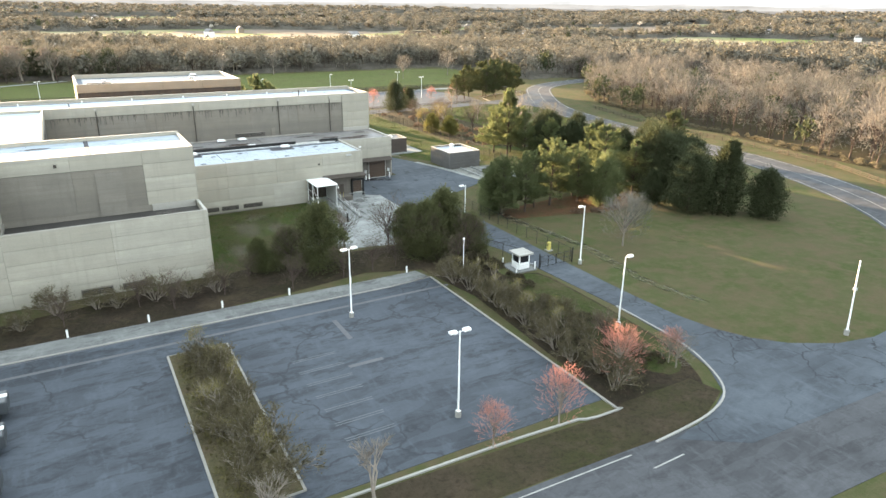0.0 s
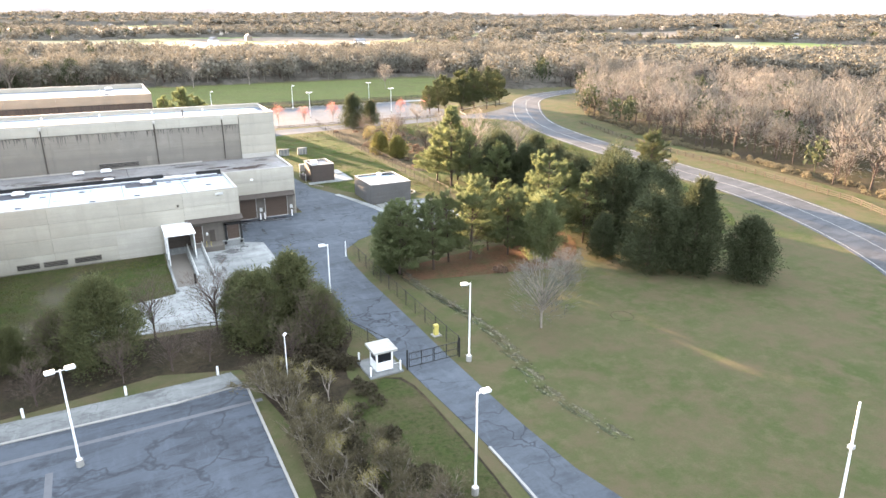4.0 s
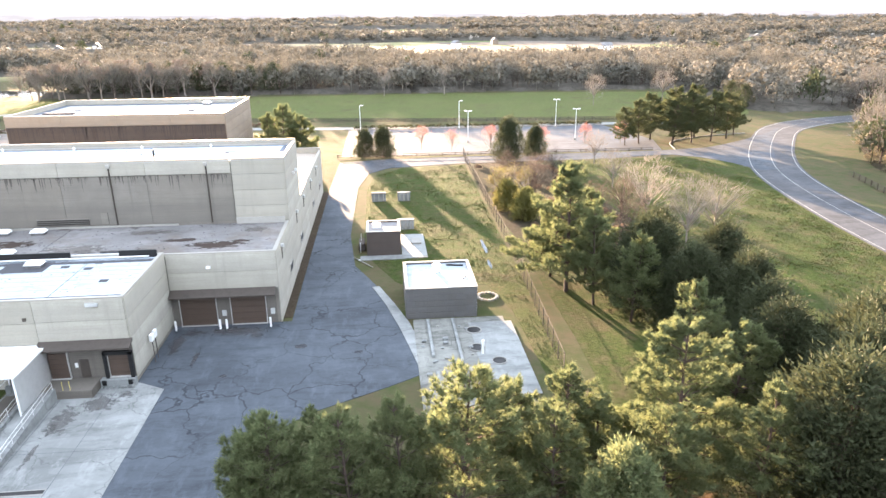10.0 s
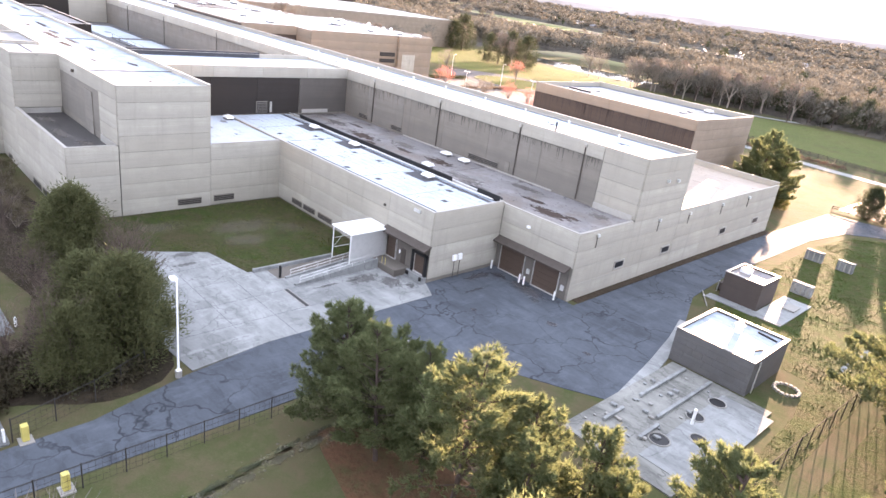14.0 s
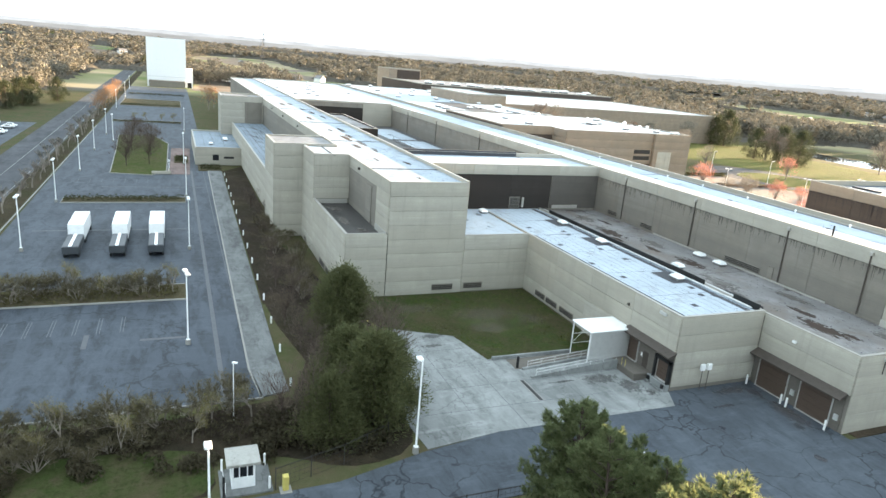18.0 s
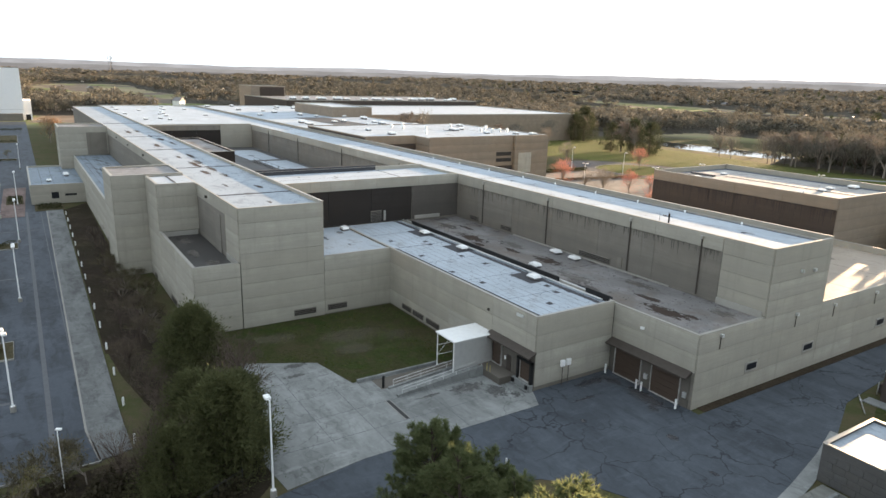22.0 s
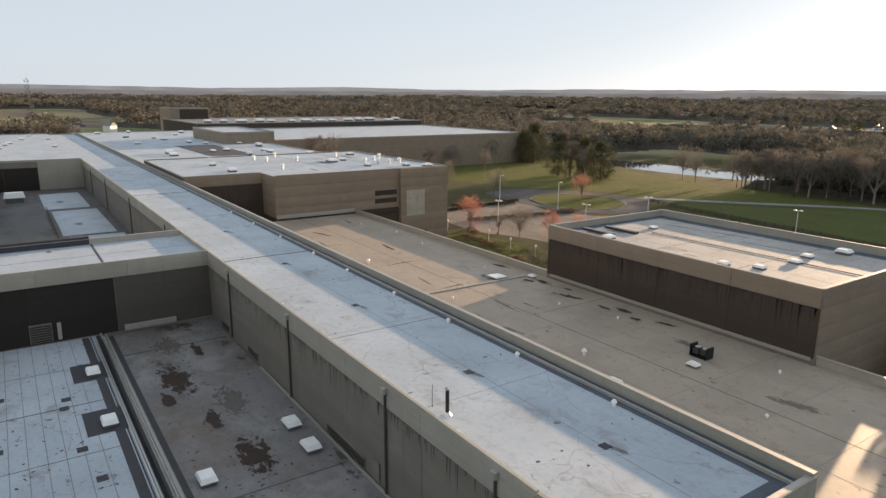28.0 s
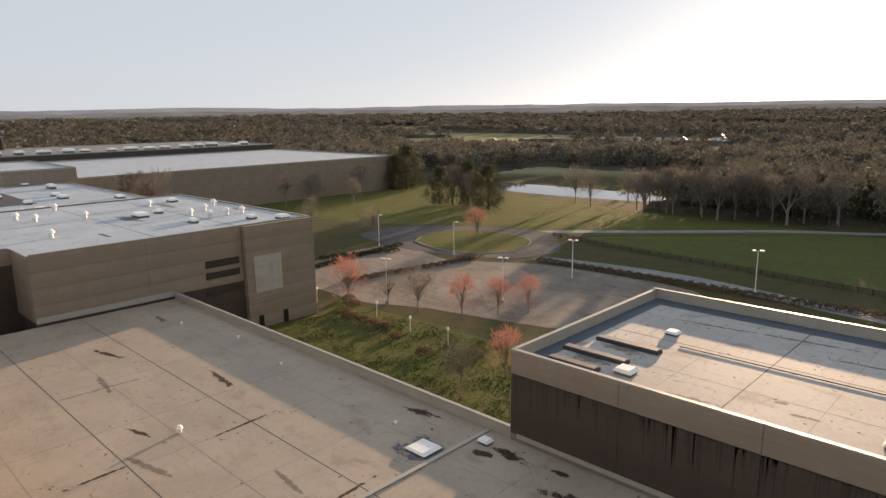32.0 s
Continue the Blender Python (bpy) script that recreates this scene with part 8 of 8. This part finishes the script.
        d = Vector((math.cos(a) * rnd.uniform(0.2, 0.9), math.sin(a) * rnd.uniform(0.2, 0.9), 1)).normalized()
        grow(wood, tips, Vector((math.cos(a) * 0.15, math.sin(a) * 0.15, -0.05)), d, h * rnd.uniform(0.22, 0.36), 0.035, 3, rnd, 0.5, 0.1)
    k = h / max(q.z for q, _ in tips)
    wood.v = [p * k for p in wood.v]
    for q, d in tips:
        q = q * k
        for _ in range(7):
            e = (d + Vector((rnd.gauss(0, 0.7), rnd.gauss(0, 0.7), rnd.gauss(0.1, 0.5)))).normalized()
            fine.blade(q - d * rnd.uniform(0, 0.4), q + e * rnd.uniform(0.25, 0.7), 0.02, rnd)
        for _ in range(3):
            fine.leaf(q + Vector((rnd.gauss(0, 0.3), rnd.gauss(0, 0.3), rnd.gauss(0, 0.3))), rnd.uniform(0.08, 0.16), rnd, 0.3)
    return wood, fine


shrub = tree_thing("shrub", *bush(37), BARK, m_leaf("brown_olive_buds", (0.095, 0.082, 0.048), (0.145, 0.124, 0.074)), "rounded dry shrub with brown twigs and buds", "shrub", "foliage", "shrubs by the lot")
plant(shrub, [(rp.uniform(15.3, 19.8), 50.5 + 2.7 * i, rp.uniform(2.8, 4.4)) for i in range(10)] + [(54.8 + rp.uniform(-0.3, 1.4), 48.5 + 3.3 * i, rp.uniform(2.6, 4)) for i in range(11)] + [(rp.uniform(58, 64), 52 + 1.9 * i, rp.uniform(1.6, 3.0)) for i in range(12)] + [(24 - 4.2 * i + rp.uniform(-1, 1), rp.uniform(93.5, 97.5), rp.uniform(2.2, 3.6)) for i in range(14)], rp, 3.0)
yellow_bush = tree_thing("evergreen_bush", *cedar_tree(33, 6, 3.4, 0.7, 0.45), BARK_DARK, m_leaf("yellow_green_leaves", (0.14, 0.14, 0.04), (0.22, 0.20, 0.07)), "rounded yellow-green evergreen bush", "bush", "foliage", "bushes")
plant(yellow_bush, [(112.4, 194, 6), (114.8, 187, 6), (69, 233, 5), (66, 224, 5), (-110, 226, 6)], rp, 6)
maple = leafy("budding_tree", 112, 15.0, m_leaf("dusky_buds", (0.17, 0.13, 0.105), (0.24, 0.185, 0.15), thin=0.15), "broad round tree with dusky spring buds", 6, 4, 0.32, 2, "pond trees", crown="blossom")
plant(maple, [(-146, 372, 17), (-130, 366, 14), (-66, 408, 17), (-54, 412, 18), (-44, 402, 16), (-34, 414, 18), (-22, 406, 17), (-8, 412, 18), (6, 414, 17), (-188, 258, 20), (-76, 410, 15), (-198, 322, 13)], rp, 15.0)
orange = tree_thing("budding_tree", *twig_tree(65, 26, 900, 3.7, 1.0), BARK, m_leaf("orange_buds", (0.30, 0.16, 0.08), (0.40, 0.23, 0.12)), "round tree with orange spring buds", crown="blossom", group="roadside trees")
plant(orange, [(-282, 95.5, 14), (-230, 44.5, 9), (-250, 44.6, 10), (-272, 44.2, 9), (-295, 44.5, 10), (-320, 44, 9), (-295, 99, 12), (-350, 44, 10)], rp, 9.6)
road_bush = leafy("bare_tree", 107, 6.0, None, "low leafless tree in the roadside strip", 5, twigs=4, group="roadside trees")
plant(road_bush, [(24 - 9.5 * i + rp.uniform(-2, 2), 45 + rp.uniform(-0.8, 0.8), rp.uniform(4.5, 7)) for i in range(26)], rp, 6.0)
lawn_tree = tree_thing("bare_tree", *twig_tree(68, 34, 1000, 4.6, 0.8), BARK_DARK, BROWN_TWIG, "leafless brown tree on the lawn island", group="bare trees")
plant(lawn_tree, [(-92, 64, 8), (-96, 70, 8.5), (-106, 64, 9), (-112, 70, 9), (-122, 64, 9), (-130, 70, 8), (-140, 66, 8.5), (-150, 63, 8), (82, 12, 9), (92, 18, 9), (101, 23, 8), (88, 22, 8.5), (108, 28, 8), (97, 12, 9), (76, 16, 8)], rp, 9.0)
far_ever = tree_thing("evergreen_tree", *cedar_tree(35, 16, 7.0, 0.9, 0.38), BARK_DARK, CEDAR, "large dark evergreen by the pond", group="pond trees")
# Row at y 420 to 432 is added: dark fill for the backlit wood.
plant(far_ever, [(-204.2, 399.2, 24), (-124.1, 370.1, 19), (-212, 398, 19), (-150, 368, 17), (-139, 374, 20), (-64, 420, 15), (-52, 424, 16), (-40, 421, 15), (-27, 425, 17), (-14, 420, 15), (-2, 424, 16), (10, 421, 16), (22, 424, 15), (34, 422, 16), (-46, 430, 16), (-20, 432, 16), (6, 431, 16), (230, 330, 12), (238, 334, 10), (-256.5, 10, 14), (-290, 20, 13), (-275, 4, 12), (-265, 12, 14), (-240, 6, 13)], rp, 16)
pond_tree = tree_thing("bare_tree", *twig_tree(63, 34, 900, 3.9, 0.8), BARK, TWIG, "tall leafless tree by the pond", group="pond trees")
plant(pond_tree, [(-142.8, 376.4, 17), (-135, 372, 16), (-137.6, 293, 12), (-110.5, 297.4, 11), (-72, 401, 17), (-62, 405, 18), (-50, 403, 17), (-40, 408, 18), (-28, 410, 17), (-18.7, 413, 18), (-91, 424, 15), (-185, 262, 21), (-107.7, 409, 17), (-98, 405, 15), (-190, 332, 11), (-198, 338, 12), (-203, 368, 15), (-180, 345, 12), (-250, 296, 14), (-244, 302, 13), (-210, 345, 12), (180, 352, 13), (215, 362, 14), (120, 404, 15), (90, 401, 14)], rp, 9.6)


def hedge(name, x0, x1, y0, y1, h, seed, mat, label):
    """A clipped or straggling hedge: stems and many small leaves in a box with an uneven top."""
    rnd = random.Random(seed)
    s, w = Soup(), Soup()
    n = int((x1 - x0) * (y1 - y0) * 9)
    for i in range(n):
        x, y = rnd.uniform(x0, x1), rnd.uniform(y0, y1)
        top = h * (0.75 + 0.4 * noise.noise((x * 0.5, y * 0.5, seed)))
        z = top * rnd.random() ** 0.5
        for _ in range(2):
            s.leaf(Vector((x + rnd.gauss(0, 0.1), y + rnd.gauss(0, 0.1), 0.15 + z)), rnd.uniform(0.15, 0.32), rnd, 0.4)
        if i % 10 == 0:
            w.limb(Vector((x, y, 0.1)), Vector((x + rnd.gauss(0, 0.15), y + rnd.gauss(0, 0.15), 0.15 + z)), 0.02, 0.008, 3)
    t = thing(name, (0, 0, 0), label, "hedge", "hedges")
    for nm, so, m in (("stems", w, BARK_DARK), ("foliage", s, mat)):
        ob = new(nm, so.mesh(nm, m))
        ob.parent = t
        tagged(ob, kind="stuff")
    return t


LITTER_TWIGS = m_leaf("dry_undergrowth", (0.13, 0.115, 0.07), (0.2, 0.17, 0.11))
HEDGE = m_leaf("dark_hedge", (0.035, 0.045, 0.018), (0.07, 0.065, 0.03))
RUSSET = m_leaf("russet_hedge", (0.12, 0.085, 0.06), (0.18, 0.125, 0.09))
hedge("hedge", -48.4, -44.1, 54, 78.8, 1.1, 1, HEDGE, "low dark hedge on a parking island")
hedge("hedge", -205.6, -203, 52, 80, 1.0, 7, HEDGE, "low dark hedge across the far lot")
hedge("hedge", -288, -285, 50.5, 80.5, 1.2, 8, HEDGE, "low dark hedge across the far lot")
hedge("hedge", -366, -362, 50, 84, 1.4, 9, HEDGE, "dark hedge before the white tower")
hedge("hedge", -95, -86.5, 84, 90, 0.8, 2, HEDGE, "dark hedge beside the entrance")
hedge("hedge", -111.5, -99.5, 77.2, 80.6, 0.8, 3, HEDGE, "dark hedge beside the entrance")
hedge("hedge", 14.8, 20.4, 50, 77, 1.1, 4, m_leaf("olive_shrub", (0.09, 0.085, 0.035), (0.14, 0.12, 0.055)), "straggling olive shrubs on a parking island")
DARK_BRUSH = m_leaf("dark_brush", (0.045, 0.04, 0.024), (0.09, 0.075, 0.045))
hedge("hedge", 55.2, 60, 48, 83, 0.9, 5, DARK_BRUSH, "low dark brown shrubs along the parking lot")
hedge("hedge", -72, -66, 294, 300, 1.0, 6, RUSSET, "russet shrubs between the parking rows")


def patch(name, rows, mat, label, h=0.9):
    """Low shrubs gathered in round clumps, as one planting."""
    rnd = random.Random(len(rows) * 7 + int(rows[0][0]))
    s = Soup()
    for x, y, r in rows:
        for i in range(int(90 * r * r) + 40):
            t, q = rnd.uniform(0, 6.28), r * math.sqrt(rnd.random())
            z = h * math.sqrt(max(0, 1 - (q / r) ** 2)) * rnd.uniform(0.5, 1.1)
            s.leaf(Vector((x + q * math.cos(t), y + q * math.sin(t), 0.05 + z)), rnd.uniform(0.18, 0.36), rnd, 0.4)
    ob = new(name, s.mesh(name, mat))
    return tagged(ob, label, "shrubs", kind="stuff")


along = lambda x0, y0, x1, y1, n, r: [(x0 + (x1 - x0) * i / (n - 1), y0 + (y1 - y0) * i / (n - 1), r) for i in range(n)]
patch("shrub_bed", along(-74, 259, -68, 296, 16, 1.5), RUSSET, "row of russet shrubs between parking rows")
patch("shrub_bed", along(-92, 262, -97, 296, 14, 1.5) + along(-99, 270, -92, 290, 8, 1.6), HEDGE, "dark shrubs on the entrance island")
patch("shrub_bed", along(-54, 242.6, -42, 242.2, 5, 1.6) + [(-58, 248, 1.8), (-62, 250, 1.4), (-36, 240, 1.2), (-26.7, 238, 1.6), (-20, 243, 1.4)], RUSSET, "brown shrubs on the lawn before the offices")
patch("shrub_bed", along(-52, 306, 60, 309, 46, 1.5), RUSSET, "long russet hedge before the road", 1.3)
patch("shrub_bed", along(80, 298.5, 165, 299, 34, 1.4), HEDGE, "dark hedge behind the visitor lot", 1.2)
patch("shrub_bed", [(94.5, 101, 1.3), (99, 99.6, 1.5), (104, 99.4, 1.2)], RUSSET, "dry brown brush under the trees", 0.8)
patch("shrub_bed", [(rp.uniform(57, 64), rp.uniform(50, 97), rp.uniform(0.6, 1.4)) for _ in range(60)], DARK_BRUSH, "dark brown brush beside the drive", 0.9)
patch("shrub_bed", [(rp.uniform(55.5, 65), rp.uniform(83, 97), rp.uniform(0.9, 1.6)) for _ in range(34)], DARK_BRUSH, "dark tangled thicket beside the drive", 1.7)
patch("shrub_bed", [(rp.uniform(112, 132), rp.uniform(165, 232), rp.uniform(0.6, 1.3)) for _ in range(70)], RUSSET, "dry brown brush in the grove", 0.8)
patch("shrub_bed", [(road_edge(y) + rp.uniform(2, 8), y, rp.uniform(0.8, 1.8)) for y in [62 + 2.2 * i for i in range(90)]], LITTER_TWIGS, "dry undergrowth at the wood's edge", 1.1)

# Brighter, yellower lawn: sunlight is put into the colour.
SUNNY_LAWN = m_ground("sunlight_painted_lawn", (0.11, 0.135, 0.034), (0.14, 0.145, 0.046), (0.15, 0.13, 0.06))
# ---- west side: drive loop, pond, far fields ----
sheet("loop_road", smooth([(-120, 300), (-104, 296), (-90, 294), (-66, 300), (-58, 308), (-56, 320), (-66, 334), (-76, 343), (-96, 338), (-112, 330), (-122, 316)], 5, True), 0.045, ROADWAY, "grey asphalt turning loop", "road")
sheet("loop_lawn", smooth([(-98, 304), (-84, 300), (-71, 303), (-66, 315), (-72, 328), (-86, 333), (-99, 328), (-104, 316)], 5, True), 0.18, SUNNY_LAWN, "round grass island inside the turning loop", "lawn")
kerb(smooth([(-98, 304), (-84, 300), (-71, 303), (-66, 315), (-72, 328), (-86, 333), (-99, 328), (-104, 316), (-98, 304)], 5), z=0.2)
ob = part("path", ribbon(smooth([(-80, 340), (-70, 350), (-50, 366), (-20, 392), (14, 414), (16, 450), (-12, 482), (-60, 500)], 8), 2.2, 0.03, up=0.2), SLAB)
tagged(ob, "pale path winding through the trees", "path", kind="structure")
ob = part("path", ribbon(smooth([(-56, 309), (-20, 314), (20, 308), (75, 301), (170, 300), (215, 296)], 8), 2.6, 0.045, up=0.2), SLAB)
tagged(ob, "pale sunlit service road behind the hedge", "road", kind="structure")
sheet("office_lawn", [(-58.3, 212), (12, 212), (12, 239.3), (6, 252), (-20, 250), (-40, 250), (-62, 247), (-58.3, 240)], 0.02, SUNNY_LAWN, "bright green lawn before the offices", "lawn")
sheet("park_lawn", smooth([(-215, 318), (-160, 312), (-122, 326), (-100, 342), (-66, 346), (-34, 374), (-4, 398), (-60, 402), (-110, 410), (-170, 416), (-216, 426)], 4, True), 0.012, SUNNY_LAWN, "spring lawn coloured as sunlit, between the loop and the pond", "lawn")
sheet("west_field", smooth([(-60, 345), (-40, 337), (60, 326), (170, 314), (225, 312), (240, 350), (230, 400), (60, 408), (0, 396), (-30, 372)], 5, True), 0.015, m_ground("green_field", (0.11, 0.135, 0.045), (0.14, 0.15, 0.055), (0.155, 0.15, 0.07), 0.03), "smooth green field beyond the fence", "field")
sheet("pond", smooth([(-222, 442), (-190, 432), (-150, 426), (-112, 427), (-86, 433), (-80, 444), (-104, 456), (-150, 459), (-205, 454)], 5, True), 0.02, WATER, "bright pond reflecting the evening sky", "pond")
STRAW = m_ground("straw_field", (0.42, 0.34, 0.22), (0.36, 0.30, 0.19), (0.30, 0.27, 0.15), 0.02)
sheet("straw_field", smooth([(40, 760), (200, 720), (360, 700), (430, 760), (410, 870), (240, 900), (60, 910)], 5, True), 0.5, STRAW, "pale straw-coloured field", "field", thick=0.6)
sheet("straw_field", smooth([(560, 400), (760, 380), (900, 470), (880, 560), (640, 540)], 5, True), 0.5, m_ground("green_wheat", (0.16, 0.19, 0.06), (0.2, 0.21, 0.08), (0.22, 0.2, 0.1), 0.02), "far pale green field", "field", thick=0.6)


def house(seed):
    rnd = random.Random(seed)
    w, d, h = rnd.uniform(9, 14), rnd.uniform(7, 9), rnd.uniform(4.5, 6.5)
    t = thing("house", (0, 0, 0), "far pale house with a pitched roof", "house", "far houses")
    part("wall", cubes((-w / 2, w / 2, -d / 2, d / 2, -1, h)), WHITE if seed % 3 else CONCRETE_TAN, t)
    bm = bmesh.new()
    vs = [bm.verts.new(p) for p in ((-w / 2 - 0.4, -d / 2 - 0.4, h), (w / 2 + 0.4, -d / 2 - 0.4, h), (w / 2 + 0.4, d / 2 + 0.4, h), (-w / 2 - 0.4, d / 2 + 0.4, h), (-w / 2 - 0.4, 0, h + d * 0.42), (w / 2 + 0.4, 0, h + d * 0.42))]
    for f in ((0, 1, 5, 4), (2, 3, 4, 5), (0, 4, 3), (1, 2, 5), (0, 3, 2, 1)):
        bm.faces.new([vs[i] for i in f])
    part("roof", bm, ROOF_GREY, t)
    for x in (-w / 4, w / 4):
        part("window", cubes((x - 0.6, x + 0.6, -d / 2 - 0.05, -d / 2, 1.2, 2.8)), GLASS_DARK, t)
    return t


for k in range(4):
    proto = house(k)
    spots = []
    while len(spots) < 11:
        a, r = rp.uniform(0.2, 3.3), rp.uniform(560, 1500)
        x, y = 20 + r * math.cos(a), 150 + r * math.sin(a)
        if not clear(x, y):
            spots.append((x, y))
    for i, (x, y) in enumerate(spots):
        m = Matrix.Translation((x, y, hill(x, y) + 1.0)) @ Matrix.Rotation(rp.uniform(0, 6.28), 4, "Z")
        if i == 0:
            proto.matrix_basis = m
        else:
            copy_thing(proto, m)


MAST_STEEL = m_plain("dull_mast_steel", (0.075, 0.075, 0.075), 0.7, 0.0, 0.4)


def mast(x, y, h):
    t = thing("radio_mast", (x, y, 0), "slender grey lattice radio mast with aerials near the top", "mast")
    legs = [Vector((math.cos(a), math.sin(a), 0)) for a in (0.5, 2.6, 4.7)]
    for d in legs:
        part("leg", tube(bmesh.new(), (x + d.x * 1.5, y + d.y * 1.5, -0.5), (x + d.x * 0.45, y + d.y * 0.45, h), 0.12, 0.08, 6), MAST_STEEL, t)
    bm = bmesh.new()
    n = 20
    for k in range(n):
        f, g = k / n, (k + 1) / n
        for i in range(3):
            a, b = legs[i] * (1.5 - 1.05 * f), legs[(i + 1) % 3] * (1.5 - 1.05 * g)
            tube(bm, (x + a.x, y + a.y, h * f), (x + b.x, y + b.y, h * g), 0.05, 0.05, 3)
    part("lattice", bm, MAST_STEEL, t)
    for z in (h - 3, h - 8, h - 13):
        for d in legs:
            part("aerial", cubes((x + d.x * 2 - 0.25, x + d.x * 2 + 0.25, y + d.y * 2 - 0.25, y + d.y * 2 + 0.25, z - 1.2, z + 1.2)), MAST_STEEL, t)
    part("spike", tube(bmesh.new(), (x, y, h), (x, y, h + 5), 0.06, 0.03, 5), MAST_STEEL, t)


mast(-626, 166, 52)


def parked_car(colour):
    t = thing("car", (0, 0, 0), "parked pale car beside the road", "car", "parked cars")
    bm = cubes((-2.2, 2.2, -0.88, 0.88, 0.35, 0.9), bevel=0.12)
    part("body", bm, colour, t)
    bm = cubes((-1.3, 1.1, -0.78, 0.78, 0.88, 1.45))
    for v in bm.verts:
        if v.co.z > 1.2:
            v.co.x *= 0.72
            v.co.y *= 0.86
    cabin = part("cabin", bm, colour, t)
    part("side_glass", cubes((-0.8, 0.65, -0.8, 0.8, 1.0, 1.33)), GLASS_DARK, cabin)
    for x in (-1.35, 1.35):
        for s in (-1, 1):
            part("wheel", tube(bmesh.new(), (x, s * 0.68, 0.32), (x, s * 0.9, 0.32), 0.32, 0.32, 12), BLACK, t)
    return t


sheet("far_lot", [(-190, 8), (-110, 8), (-110, 26), (-190, 26)], 0.04, ASPHALT, "small parking lot across the road", "parking lot")
for k, col in enumerate((WHITE, PALE_METAL)):
    proto = parked_car(col)
    for i in range(8):
        m = Matrix.Translation((-182 + i * 8.4 + 4.2 * k, 13 + 7 * (i % 2), 0.04)) @ Matrix.Rotation(radians(90 + rp.uniform(-3, 3)), 4, "Z")
        if i == 0:
            proto.matrix_basis = m
        else:
            copy_thing(proto, m)


def inside(x, y, ring):
    hit_count = 0
    for (ax, ay), (bx, by) in zip(ring, ring[1:] + ring[:1]):
        if (ay > y) != (by > y) and x < ax + (y - ay) / (by - ay) * (bx - ax):
            hit_count += 1
    return hit_count % 2 == 1


def tussocks(name, ring, count, label, seed, tall=0.12):
    """Loose tufts of rough grass, thicker in patches, over one lawn."""
    rnd = random.Random(seed)
    xs, ys = [p[0] for p in ring], [p[1] for p in ring]
    s, n = Soup(), 0
    while n < count:
        x, y = rnd.uniform(min(xs), max(xs)), rnd.uniform(min(ys), max(ys))
        thick = noise.noise((x * 0.16, y * 0.16, seed)) + 0.5 * noise.noise((x * 0.6, y * 0.6, seed))
        n += 1
        if thick < rnd.uniform(-0.45, 0.35) or not inside(x, y, ring):
            continue
        h = tall * rnd.uniform(0.5, 1.25) * (1.0 + 0.5 * thick)
        for k in range(4):
            a = rnd.uniform(0, 6.28)
            tip = Vector((x + math.cos(a) * h * 0.8, y + math.sin(a) * h * 0.8, h))
            s.blade(Vector((x, y, 0.0)), tip, h * 0.4, rnd)
    ob = new(name, s.mesh(name, GRASS_BLADES))
    tagged(ob, label, "grass", kind="stuff")


GRASS_BLADES = m_ground("grass_blades", (0.10, 0.125, 0.032), (0.13, 0.14, 0.046), (0.16, 0.14, 0.07), 0.1, 0.1)
tussocks("meadow_grass", [(134, 236), (133, 205), (139, 168), (150, 142), (161, 128), (166, 150), (170, 185), (176, 218), (172, 237), (155, 238.5)], 42000, "rough tufts of green and straw meadow grass", 31, 0.125)
tussocks("yard_grass", [(90, 159), (104, 156), (105, 128), (107.5, 131), (108.4, 190), (109, 236), (93, 233.5), (87.2, 227), (85.2, 214), (85.2, 182), (86.6, 168)], 15000, "rough tufts of green grass in the yard", 32)
tussocks("lawn_grass", [(-57, 213), (11, 213), (11, 239), (5, 250), (-20, 249), (-40, 249), (-57, 245)], 16000, "rough tufts of sunlit grass before the offices", 33, 0.16)
tussocks("court_grass", [(25, 102), (36, 104.5), (40.5, 113.2), (48, 115), (48, 131.8), (25, 131.8)], 4500, "sparse tufts of grass in the court", 34, 0.14)
